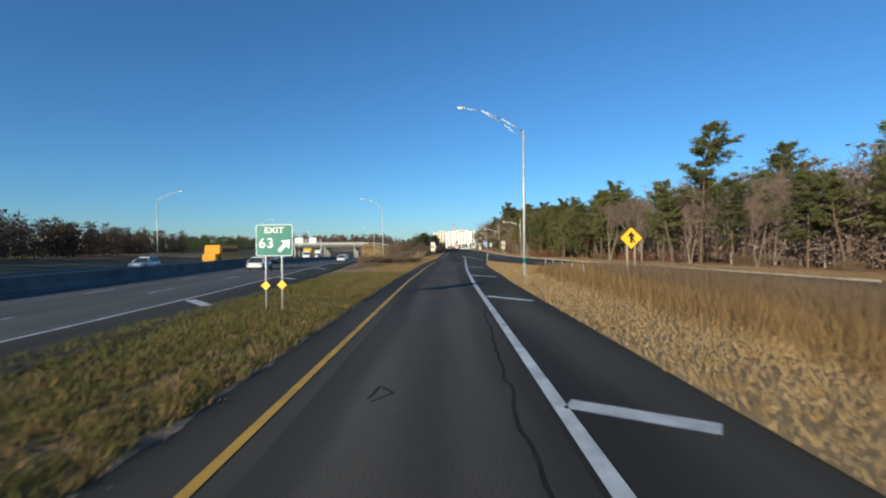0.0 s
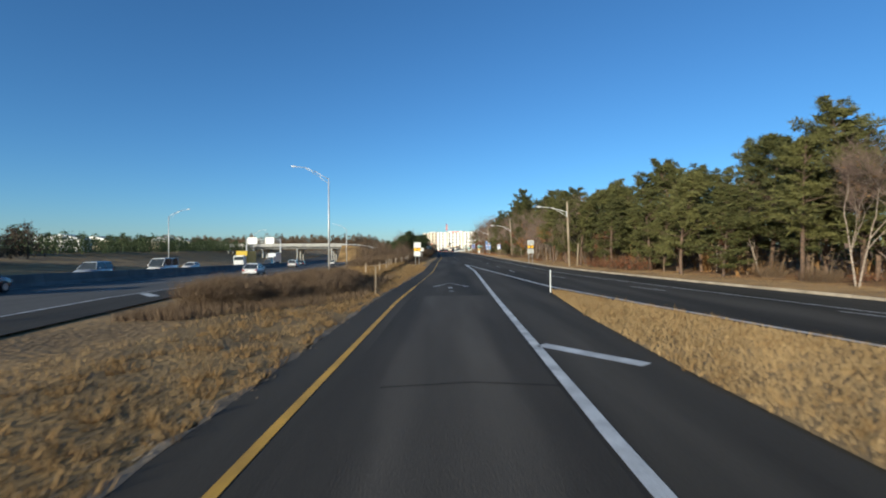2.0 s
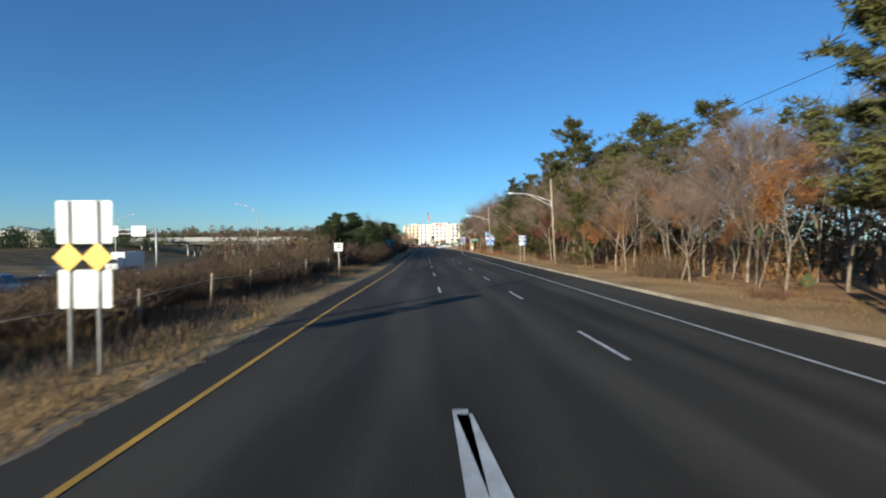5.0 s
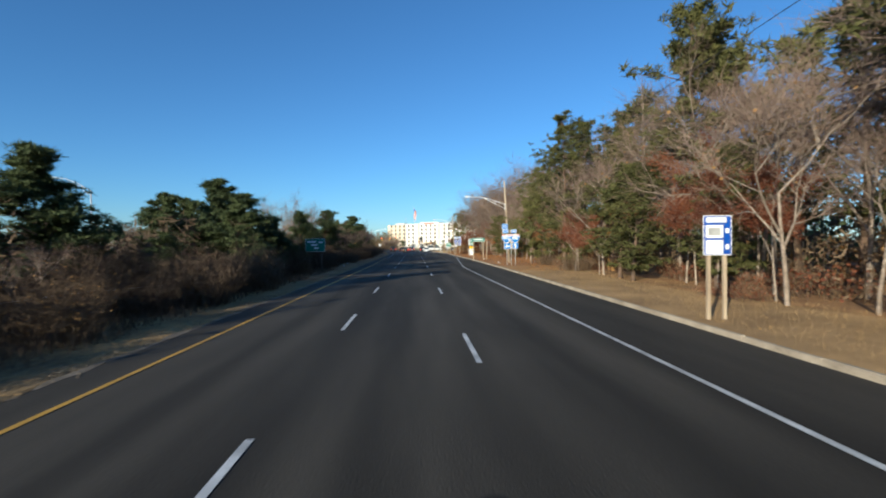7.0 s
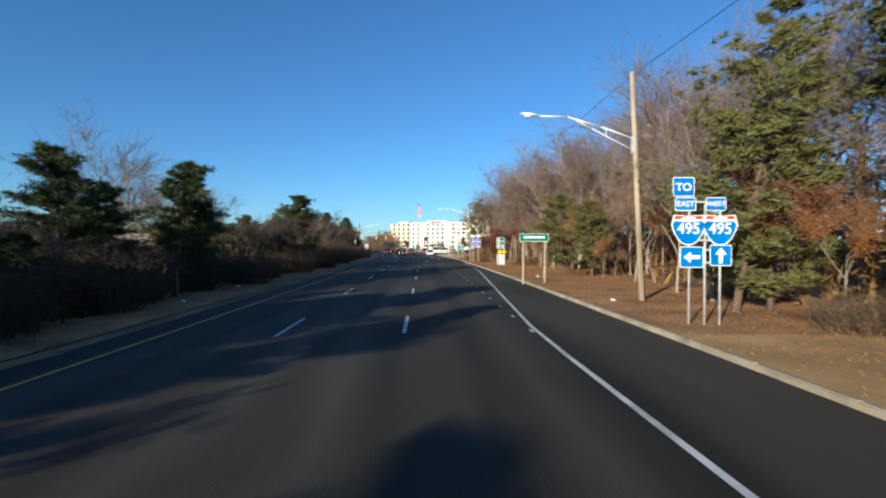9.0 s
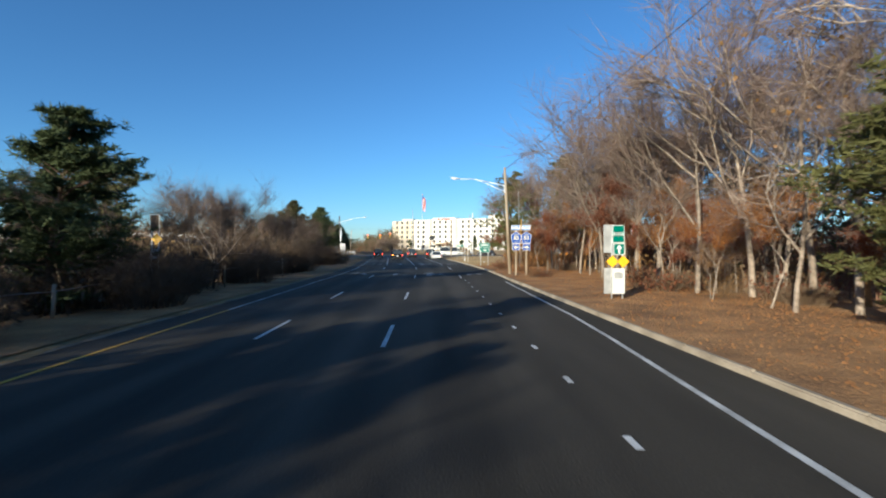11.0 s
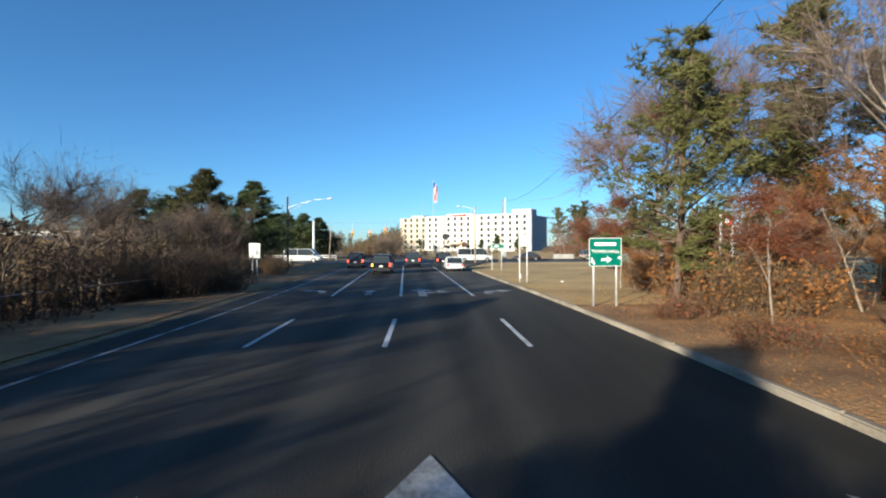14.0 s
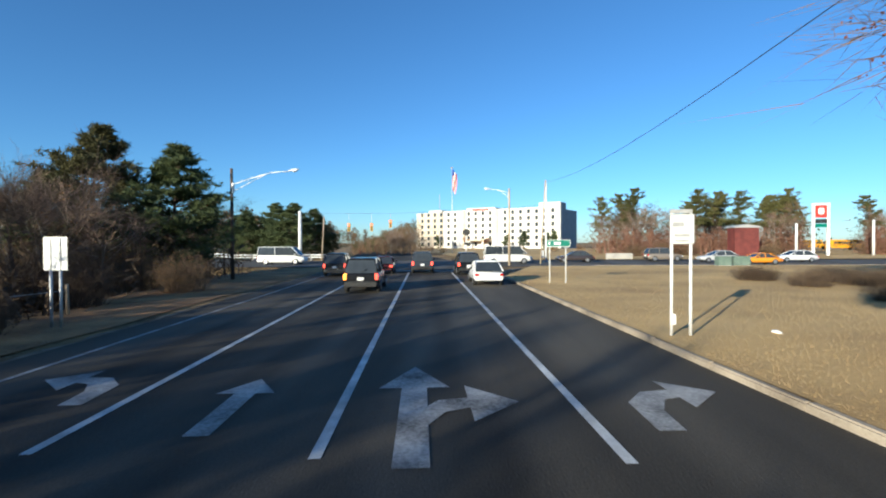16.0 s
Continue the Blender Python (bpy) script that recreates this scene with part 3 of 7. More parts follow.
for y0 in (265.8, 288.4):
    turn = 0.0 if y0 < 280 else 5.0
    b = bend(y0)
    for kind_, x in (("left", 3.1), ("straight", 6.0), ("straight_right", 8.95), ("right", 12.6)):
        arrow = tagged(empty(kind_ + "_arrow"), "worn white painted lane arrow on asphalt", "arrow", "lane arrows", "structure")
        shapes = {"left": [[(-p * 0.8, q * 0.8) for p, q in TURN_SHAFT][::-1], [(-p * 0.8, q * 0.8) for p, q in TURN_HEAD][::-1]], "straight": [[(p * 0.8, q * 0.6) for p, q in SHAFT], [(p * 0.8, q * 0.6) for p, q in HEAD]],
                  "straight_right": [SHAFT, HEAD, [(p * 0.8, q) for p, q in SIDE_SHAFT], [(p * 0.8, q) for p, q in SIDE_HEAD]], "right": [[(p * 0.85, q * 0.85) for p, q in TURN_SHAFT], [(p * 0.85, q * 0.85) for p, q in TURN_HEAD]]}[kind_]
        for k, s in enumerate(shapes):
            flat("arrow_head" if k % 2 else "arrow_shaft", s, x + b, y0 + {"left": 1.9, "right": 1.2, "straight": 0.8}.get(kind_, 0), arrow, PAINT_WORN, turn=turn, z=MARK + 0.002 + 0.002 * k)
# merge chevron and two worn patches on the ramp
stripe("chevron", [(-0.4, 75.8), (0.72, 79.0), (1.8, 75.8)], 0.26, PAINT_WORN, marks)
for y in (72.4, 74.6):
    stripe("worn_letter", [(0.66, y), (0.66, y + 0.8)], 0.28, PAINT_WORN, marks)


# tar seams wandering over the old lane
def seam(name, pts, w, amp, k):
    line = []
    for (x0, y0), (x1, y1) in zip(pts, pts[1:]):
        for i in range(10):
            t = i / 10
            line.append((x0 + (x1 - x0) * t + amp * noise.noise((y0 + (y1 - y0) * t * 1.3, k, 0.3)), y0 + (y1 - y0) * t))
    stripe(name, line, w, TAR, seams, MARK - 0.001)


seams = tagged(empty("tar_seams"), "black tar seams sealing cracks in the ramp", "seam", "", "structure")
seam("seam", [(1.0, 4.5), (1.05, 7.0), (1.2, 11), (1.45, 17), (1.5, 20)], 0.055, 0.16, 1)
seam("seam", [(1.15, 20), (1.1, 30), (1.2, 46)], 0.045, 0.3, 2)
seam("seam", [(-1.35, 7.9), (-1.2, 8.6), (-0.95, 8.2), (-1.3, 7.7)], 0.05, 0.1, 3)
seam("seam", [(-1.2, 53.4), (0.5, 53.7), (2.3, 53.4)], 0.07, 0.12, 4)
seam("seam", [(1.55, 34), (1.6, 44)], 0.05, 0.2, 5)


def stain(x, y, w, d, k):
    """A dark oil stain with a ragged outline."""
    line = [(x + w * (1 + 0.45 * noise.noise((i, k, 0.5))) * math.cos(0.35 * i), y + d * (1 + 0.45 * noise.noise((i, k, 2.5))) * math.sin(0.35 * i)) for i in range(18)]
    raw("oil_stain", [(p, q, MARK - 0.002) for p, q in line], [tuple(range(18))], TAR, seams, "dark oil stain")


for i, (x, y, w, d) in enumerate(((6.5, 156.6, 0.12, 0.45), (7.2, 158.4, 0.2, 0.5))):
    stain(x, y, w, d, i)
for y in (94.0, 122.0):
    seam("seam", [(along(YELLOW, y), y), (along(YELLOW, y) + 3.8, y + 0.1)], 0.035, 0.1, y)


# ---- trees and plants ----
def limb(v, f, pts, radii, n=5):
    """A bent tapered tube through pts."""
    base = len(v)
    for i, p in enumerate(pts):
        a, b = pts[max(0, i - 1)], pts[min(len(pts) - 1, i + 1)]
        d = (b - a).normalized()
        s = d.orthogonal().normalized()
        t = d.cross(s)
        for k in range(n):
            w = 2 * math.pi * k / n
            q = p + (s * math.cos(w) + t * math.sin(w)) * radii[i]
            v.append((q.x, q.y, q.z))
    for i in range(len(pts) - 1):
        for k in range(n):
            f.append((base + i * n + k, base + i * n + (k + 1) % n, base + (i + 1) * n + (k + 1) % n, base + (i + 1) * n + k))


def crooked(rnd, start, heading, length, bends, wander, lift=0.0):
    pts, d = [start], heading.normalized()
    for _ in range(bends):
        d = (d + Vector((rnd.gauss(0, wander), rnd.gauss(0, wander), rnd.gauss(0, wander) + lift))).normalized()
        pts.append(pts[-1] + d * (length / bends))
    return pts


def tuft(v, f, rnd, c, size, count, flat_=0.6):
    """A clump of needles: narrow triangles pointing every way out of c."""
    for _ in range(count):
        d = Vector((rnd.gauss(0, 1), rnd.gauss(0, 1), rnd.gauss(0.3, flat_))).normalized()
        s = d.orthogonal().normalized()
        s = (Matrix.Rotation(rnd.uniform(0, 6.28), 3, d) @ s) * size * rnd.uniform(0.055, 0.12)
        o = c + Vector((rnd.gauss(0, 0.2), rnd.gauss(0, 0.2), rnd.gauss(0, 0.12))) * size
        e = o + d * size * rnd.uniform(0.6, 1.1)
        k = len(v)
        v += [tuple(o - s), tuple(o + s), tuple(e)]
        f.append((k, k + 1, k + 2))


def leaf(v, f, rnd, c, size):
    d = Vector((rnd.gauss(0, 1), rnd.gauss(0, 1), rnd.gauss(-0.3, 0.7))).normalized()
    s = d.orthogonal().normalized()
    s = Matrix.Rotation(rnd.uniform(0, 6.28), 3, d) @ s * size * 0.42
    m, e = c + d * size * 0.5, c + d * size
    k = len(v)
    v += [tuple(c), tuple(m + s), tuple(e), tuple(m - s)]
    f.append((k, k + 1, k + 2, k + 3))


def whisker(v, f, rnd, a, b, w):
    d = b - a
    s = d.orthogonal().normalized()
    s = Matrix.Rotation(rnd.uniform(0, 6.28), 3, d.normalized()) @ s * w
    k = len(v)
    v += [tuple(a - s), tuple(a + s), tuple(b)]
    f.append((k, k + 1, k + 2))


def pine(name, seed, h, bare, spread, needles, label, clumps=10, irregular=0.4, blades=12, bulk=1.0, taper=0.5, rise=0.6):
    """Pine: leaning trunk, whorls of limbs, needle clumps on the outer half."""
    rnd = random.Random(seed)
    tv, tf, cv, cf = [], [], [], []
    trunk = crooked(rnd, Vector((0, 0, -0.1)), Vector((rnd.gauss(0, 0.04), rnd.gauss(0, 0.04), 1)), h, 9, 0.035, 0.05)
    limb(tv, tf, trunk, [h * 0.0145 * (1 - 0.88 * i / 9) for i in range(10)], 7)
    z = h * bare
    while z < h * 0.985:
        u = (z - h * bare) / (h * (1 - bare))
        reach = spread * h * (1.0 - u) ** taper * min(1.0, 0.55 + u * 2.2)
        i = min(8, int(z / h * 9))
        base = trunk[i].lerp(trunk[i + 1], z / h * 9 - i)
        for _ in range(rnd.choice((2, 3, 3, 4)) if u < 0.9 else 2):
            a = rnd.uniform(0, 6.283)
            L = max(0.35, reach * rnd.uniform(1 - irregular * 1.6, 1 + irregular))
            pts = crooked(rnd, base, Vector((math.cos(a), math.sin(a), rnd.uniform(0.0, 0.5) * rise / 0.6 + u * rise)), L, 4, 0.13, 0.05)
            limb(tv, tf, pts[::2], [0.012 * L + 0.018, 0.02, 0.008], 3)
            for k in range(int(clumps * 1.6)):
                t = rnd.uniform(0.42, 1.02)
                j = min(3, int(t * 4))
                c = pts[j].lerp(pts[j + 1], t * 4 - j) + Vector((rnd.gauss(0, 0.14), rnd.gauss(0, 0.14), rnd.gauss(0.06, 0.05))) * L * 0.8
                tuft(cv, cf, rnd, c, rnd.uniform(0.28, 0.54) * (0.7 + 0.03 * h) * bulk, blades)
        z += h * rnd.uniform(0.028, 0.06) * min(1.0, 0.25 + rise)
    thing = tagged(empty(name), label, "tree")
    raw("trunk", tv, tf, BARK_PINE, thing, smooth=True)
    tagged(raw("crown", cv, cf, needles, thing), kind="stuff")
    return thing


def broadleaf(name, seed, h, leaves, leaf_count, label, forks=3, wide=0.55, twigs=1.0, leaf_size=0.16, multi=1, leaf_top=9.0, bark=None, twig=None):
    """Winter oak: forking crooked limbs ending in fine twigs, with few or many dead leaves left."""
    rnd = random.Random(seed)
    tv, tf, wv, wf, lv, lf, ends = [], [], [], [], [], [], []

    def grow(start, heading, length, radius, depth):
        pts = crooked(rnd, start, heading, length, 4, (0.17, 0.14, 0.1, 0.045)[depth], (0.06, 0.09, 0.1, 0.03)[depth])
        if depth == 0:
            limb(tv, tf, pts[::2], [radius, radius * 0.7, radius * 0.35], 3)
        else:
            limb(tv, tf, pts, [radius * (1 - 0.14 * i) for i in range(5)], 6 if depth >= 3 else 4 if depth == 2 else 3)
        if depth == 0:
            ends.append(pts)
            return
        for k in range(forks if depth > 1 else 5):
            t = rnd.uniform(0.45, 1.0) if k else 1.0
            j = min(3, int(t * 4))
            p = pts[j].lerp(pts[j + 1], t * 4 - j)
            d = (pts[j + 1] - pts[j]).normalized()
            side = Matrix.Rotation(rnd.uniform(0, 6.28), 3, d) @ d.orthogonal().normalized()
            grow(p, d + side * rnd.uniform(wide * 0.6, wide * 1.7), length * rnd.uniform(0.55, 0.8), radius * rnd.uniform(0.42, 0.6), depth - 1)

    for _ in range(multi):
        grow(Vector((rnd.uniform(-.3, .3) * (multi > 1), rnd.uniform(-.3, .3) * (multi > 1), -0.1)), Vector((rnd.gauss(0, 0.08 * multi), rnd.gauss(0, 0.08 * multi), 1)), h * 0.42, h * 0.0098 / multi ** 0.5, 3)
    for pts in ends:
        for _ in range(int(14 * twigs)):
            j = rnd.randrange(4)
            a = pts[j].lerp(pts[j + 1], rnd.random())
            d = (pts[j + 1] - pts[j]).normalized() + Vector((rnd.gauss(0, 0.6), rnd.gauss(0, 0.6), rnd.gauss(0.15, 0.5)))
            tip = a + d * h * rnd.uniform(0.035, 0.1)
            whisker(wv, wf, rnd, a, tip, 0.0095)
            for _ in range(2):
                o = a.lerp(tip, rnd.uniform(0.2, 0.8))
                whisker(wv, wf, rnd, o, o + (d + Vector((rnd.gauss(0, 0.8), rnd.gauss(0, 0.8), rnd.gauss(0.1, 0.6)))) * h * rnd.uniform(0.02, 0.05), 0.008)
    for _ in range(leaf_count):
        pts = rnd.choice(ends)
        j = rnd.randrange(4)
        c = pts[j].lerp(pts[j + 1], rnd.random()) + Vector((rnd.gauss(0, 0.22), rnd.gauss(0, 0.22), rnd.gauss(0, 0.2)))
        if c.z < leaf_top * h:
            leaf(lv, lf, rnd, c, leaf_size * rnd.uniform(0.7, 1.4))
    top = max(q[2] for q in wv)
    thing = tagged(empty(name), label, "tree")
    k = h / top
    sc = lambda vs: [(x * k, y * k, z * k) for x, y, z in vs]
    raw("trunk", sc(tv), tf, bark or BARK_GREY, thing, smooth=True)
    tagged(raw("twig_spray", sc(wv), wf, twig or TWIG, thing), kind="stuff")
    if leaf_count:
        tagged(raw("foliage", sc(lv), lf, leaves, thing), kind="stuff")
    return thing


def bush(name, seed, h, w, stems, leaves, leaf_count, label, material=None):
    """Dense winter shrub: many thin stems fanning out, twigs, a few leaves."""
    rnd = random.Random(seed)
    sv, sf, lv, lf, wv, wf = [], [], [], [], [], []
    for _ in range(stems):
        a, r = rnd.uniform(0, 6.283), math.sqrt(rnd.random())
        foot = Vector((math.cos(a) * r * w * 0.32, math.sin(a) * r * w * 0.32, -0.05))
        tip = Vector((math.cos(a) * r * w * 0.5 + rnd.gauss(0, w * 0.07), math.sin(a) * r * w * 0.5 + rnd.gauss(0, w * 0.07), h * rnd.uniform(0.55, 1.0) * (1 - 0.35 * r * r)))
        mid = foot.lerp(tip, 0.55) + Vector((rnd.gauss(0, 0.08), rnd.gauss(0, 0.08), 0.04)) * h
        whisker(sv, sf, rnd, foot, mid + (tip - mid) * 0.15, 0.014)
        whisker(sv, sf, rnd, mid, tip, 0.01)
        for _ in range(5):
            p = foot.lerp(tip, rnd.uniform(0.25, 0.95)) + Vector((rnd.gauss(0, 0.03), rnd.gauss(0, 0.03), 0)) * h
            whisker(wv, wf, rnd, p, p + Vector((rnd.gauss(0, 0.14), rnd.gauss(0, 0.14), rnd.uniform(0.0, 0.2))) * h, 0.008)
        for _ in range(leaf_count):
            c = foot.lerp(tip, rnd.uniform(0.3, 1.0)) + Vector((rnd.gauss(0, 0.1), rnd.gauss(0, 0.1), rnd.gauss(0, 0.06))) * h
            leaf(lv, lf, rnd, c, 0.08 * rnd.uniform(0.7, 1.5))
    thing = tagged(empty(name), label, "shrub")
    tagged(raw("stem_mass", sv, sf, material or BRUSH, thing), kind="stuff")
    tagged(raw("twig_spray", wv, wf, material or BRUSH, thing), kind="stuff")
    if leaf_count:
        tagged(raw("foliage", lv, lf, leaves, thing), kind="stuff")
    return thing


MAKERS = {
    "pine_a": (lambda: pine("pine_tree", 1, 12, 0.3, 0.29, NEEDLE, "tall pitch pine with green needle clumps"), 12),
    "pine_b": (lambda: pine("pine_tree", 2, 12, 0.2, 0.33, NEEDLE, "bushy pitch pine with green needle clumps"), 12),
    "pine_c": (lambda: pine("pine_tree", 3, 15, 0.48, 0.25, NEEDLE, "tall pine with bare lower trunk and ragged crown", 14, 0.45, 14, 1.0), 15),
    "pine_d": (lambda: pine("pine_tree", 4, 10, 0.12, 0.34, NEEDLE, "low-branched green pine at the wood's edge"), 10),
    "pine_e": (lambda: pine("pine_tree", 7, 13, 0.25, 0.3, NEEDLE, "tall green pine standing back in the wood", 8, 0.45, 10, 1.1), 13),
    "pine_f": (lambda: pine("pine_tree", 8, 13, 0.16, 0.34, NEEDLE, "open-crowned green pine with gaps between its limbs", 13, 0.4, 14, 0.8), 13),
    "cone_a": (lambda: pine("pine_tree", 9, 11, 0.03, 0.5, NEEDLE_OLIVE, "broad conical white pine, dense to the ground", 20, 0.2, 13, 0.9, 0.85, 0.25), 11),
    "cone_b": (lambda: pine("pine_tree", 10, 9, 0.03, 0.5, NEEDLE_DARK, "dark conical pine, dense to the ground", 18, 0.22, 12, 0.85, 0.85, 0.25), 9),
    "dark_a": (lambda: pine("pine_tree", 5, 8, 0.04, 0.36, NEEDLE_DARK, "dark green pine seen against the light", 24, 0.38, 12, 0.8), 8),
    "dark_b": (lambda: pine("pine_tree", 6, 8, 0.08, 0.32, NEEDLE_DARK, "slender dark green pine with gaps", 19, 0.45, 12, 0.8), 8),
    "bare_a": (lambda: broadleaf("bare_tree", 11, 12, LEAF_TAN, 0, "leafless grey-barked oak with fine twigs", 4, 0.6, 0.85), 12),
    "bare_b": (lambda: broadleaf("bare_tree", 12, 12, LEAF_TAN, 60, "leafless forked oak, a few tan leaves", 4, 0.72, 0.85), 12),
    "bare_c": (lambda: broadleaf("bare_tree", 13, 12, LEAF_TAN, 150, "slender leafless tree with several stems", 3, 0.4, 1.3, multi=2), 12),
    # left-hand trees in the shade-darkened bark and twig colours
    "shade_a": (lambda: broadleaf("bare_tree", 15, 10, LEAF_TAN, 0, "leafless tree in the thicket, bark and twigs darkened for shade", 3, 0.6, 1.3, bark=BARK_SHADED, twig=TWIG_SHADED), 10),
    "shade_b": (lambda: broadleaf("bare_tree", 16, 10, LEAF_TAN, 0, "leafless tree with several stems, coloured dark for shade", 3, 0.45, 1.3, multi=2, bark=BARK_SHADED, twig=TWIG_SHADED), 10),
    "sapling": (lambda: broadleaf("bare_tree", 14, 9, LEAF_TAN, 260, "thin pale-barked saplings with a few leaves", 3, 0.3, 0.9, 0.15, multi=4), 9),
    "oak_red": (lambda: broadleaf("oak_tree", 21, 7, LEAF_RED, 9000, "small oak holding rust-red dead leaves", 3, 0.8, 0.8, 0.082), 7),
    "oak_tan": (lambda: broadleaf("oak_tree", 22, 8, LEAF_ORANGE, 6500, "young oak holding orange-tan dead leaves", 3, 0.7, 0.8, 0.08), 8),
    "oak_mix": (lambda: broadleaf("oak_tree", 23, 11, LEAF_TAN, 3000, "oak with scattered tan leaves", 3, 0.8, 1.2, 0.1), 11),
    "brush_a": (lambda: bush("dry_shrub", 31, 1.5, 3.2, 300, LEAF_TAN, 0, "leafless brown shrub, dense thin stems"), 1.5),
    "brush_b": (lambda: bush("dry_shrub", 32, 3.6, 4.0, 360, LEAF_TAN, 1, "tall leafless brown thicket"), 3.6),
    # these two shrubs carry shade in their brown
    "brush_f": (lambda: bush("dry_shrub", 36, 1.5, 3.0, 360, LEAF_TAN, 0, "dense roadside thicket, shade put into its dark brown", BRUSH_SHADED), 1.5),
    "brush_g": (lambda: bush("dry_shrub", 37, 3.6, 4.0, 420, LEAF_TAN, 0, "tall leafless thicket, shade put into its dark brown", BRUSH_SHADED), 3.6),
    "brush_c": (lambda: bush("oak_shrub", 33, 1.3, 2.6, 80, LEAF_RED, 6, "low scrub with rust-brown leaves"), 1.3),
    "brush_e": (lambda: bush("oak_shrub", 35, 2.4, 3.4, 100, LEAF_ORANGE, 9, "scrub oak thick with rust-orange leaves"), 2.4),
    "brush_d": (lambda: bush("oak_shrub", 34, 2.4, 3.4, 100, LEAF_TAN, 6, "scrub oak thick with tan leaves"), 2.4),
}
PROTO = {}


def plant(kind_, x, y, h, turn=None, z=None, group="", stretch=1.0):
    """Plants one of a kind, h metres tall; repeats share the meshes."""
    maker, full = MAKERS[kind_]
    z = (land(x, y) if x < 0 else 0.03) if z is None else z
    turn = random.uniform(0, 360) if turn is None else turn
    s = h / full
    m = pose(x, y, z, 0, 0, turn) @ Matrix.Diagonal((s * stretch, s * stretch, s, 1))
    if kind_ not in PROTO:
        PROTO[kind_] = maker()
        PROTO[kind_].matrix_basis = m
        ob = PROTO[kind_]
    else:
        src = PROTO[kind_]
        ob = copy_thing(src, pose(0, 0, 0))
        ob.matrix_basis = m
    return tagged(ob, group=group)


# right-hand wood, from the edge inwards
random.seed(5)
RIGHT_WOOD = "trees of the wood along the avenue"


def wood_edge(y):
    return curb_x(y) + along([(-60, 9), (50, 8), (75, 5.5), (110, 4.2), (150, 4.5), (200, 6.0), (240, 7.0), (292, 8.5)], y)


def species(y, row):
    r = random.random()
    if y < 74:
        return random.choice(("pine_a", "bare_a", "bare_b", "bare_c", "pine_e", "bare_a")) if r < 0.8 else "pine_c"
    if y < 128:
        return random.choice(("pine_a", "pine_b", "pine_d", "pine_b")) if r < 0.85 else random.choice(("bare_c", "oak_red"))
    if y < 152:
        return random.choice(("bare_a", "bare_b", "oak_tan", "pine_b", "bare_c"))
    if row == 0:
        return random.choice(("oak_red" if 170 < y < 215 else "oak_tan", "oak_tan", "bare_a", "pine_d" if y < 240 else "bare_b", "bare_a"))
    if y > 215:
        return random.choice(("bare_a", "bare_b", "bare_a", "bare_b", "oak_mix", "bare_b" if row > 1 else "bare_a"))
    return random.choice(("pine_e" if row > 1 else "pine_c", "bare_a", "bare_b", "pine_e" if row > 1 else "bare_a", "pine_e" if row > 1 else "pine_b" if y < 178 else "bare_b", "oak_mix"))


HEIGHTS = {"sapling": (6, 10), "oak_red": (4.5, 7), "oak_tan": (5, 8), "oak_mix": (9, 13), "pine_d": (5, 8)}
for row, (off, step) in enumerate(((0.8, 4.0), (4.0, 3.3), (8.0, 4.8), (13.0, 10.0))):
    y = -8 + row
    while y < 287 - row * 2:
        k = species(y, row)
        top = along([(-20, 12), (40, 12), (55, 13.2), (70, 12.6), (85, 11.6), (130, 12.5), (160, 14.5), (190, 16), (230, 18), (270, 17), (290, 14)], y) * (0.8, 0.95, 1.02, 1.08)[row]
        h = random.uniform(*HEIGHTS[k]) if k in HEIGHTS else top * random.uniform(0.82, 1.08)
        if row == 0 and k.startswith("bare") and y > 130:
            h *= 0.72
        plant(k, wood_edge(y) + off + random.uniform(-1.3, 1.3), y + random.uniform(-1.5, 1.5), h, group=RIGHT_WOOD, stretch=1.18 if k.startswith("pine") else 1.0)
        y += step * random.uniform(0.75, 1.25)
# trees that stand out of the row
for k, x, y, h in (("pine_c", 31.6, 59.2, 16.5), ("pine_c", 24.0, 166.0, 17.0), ("pine_c", 24.2, 181.5, 15.6), ("pine_c", 27.4, 183.0, 16.6), ("bare_b", 20.3, 171.0, 10.6), ("bare_b", 20.5, 188.7, 10.5), ("pine_c", 23.8, 207, 16), ("pine_f", 20.2, 209.6, 11.2), ("pine_f", 20.6, 198.3, 14.0), ("oak_red", 22.6, 181.5, 10.0),
                   ("oak_red", 21.6, 177, 7.4), ("oak_red", 22.6, 180.5, 7.8), ("oak_red", 20.3, 189, 5.6), ("oak_red", 20.0, 193.5, 5.2), ("oak_red", 23.6, 163.5, 5.4), ("oak_red", 22.6, 158, 5.6), ("oak_red", 21.4, 209.5, 7.5), ("pine_d", 21.3, 197.5, 6.2), ("pine_d", 22.6, 200.5, 6.8),
                   ("bare_a", 22.2, 262, 16.5), ("bare_b", 24.0, 257, 18.0), ("bare_b", 25.2, 263, 18.0), ("bare_a", 24.8, 249, 18.0), ("bare_b", 26.0, 271, 17.0), ("bare_a", 22.5, 268.5, 14), ("bare_b", 24.5, 266, 15), ("bare_a", 21.8, 275.5, 13.5), ("bare_a", 23.2, 251, 16), ("bare_b", 24.6, 243, 15.5), ("bare_a", 23.0, 236, 16), ("oak_red", 21.5, 273, 5.5),
                   ("pine_f", 18.3, 283.2, 11.4), ("pine_a", 26.5, 288, 14.0), ("pine_b", 29.0, 292, 11.5), ("pine_e", 31, 288, 12), ("bare_b", 25.5, 292.5, 11.5)):
    plant(k, x, y, h, group=RIGHT_WOOD)
MAKERS["big_oak"] = (lambda: broadleaf("oak_tree", 41, 11, LEAF_RED, 9000, "spreading oak with purple-grey twigs and rust leaves", 5, 0.85, 1.8, 0.07, leaf_top=0.72), 11)
plant("big_oak", 20.0, 287.6, 14.5, 40, stretch=1.12)
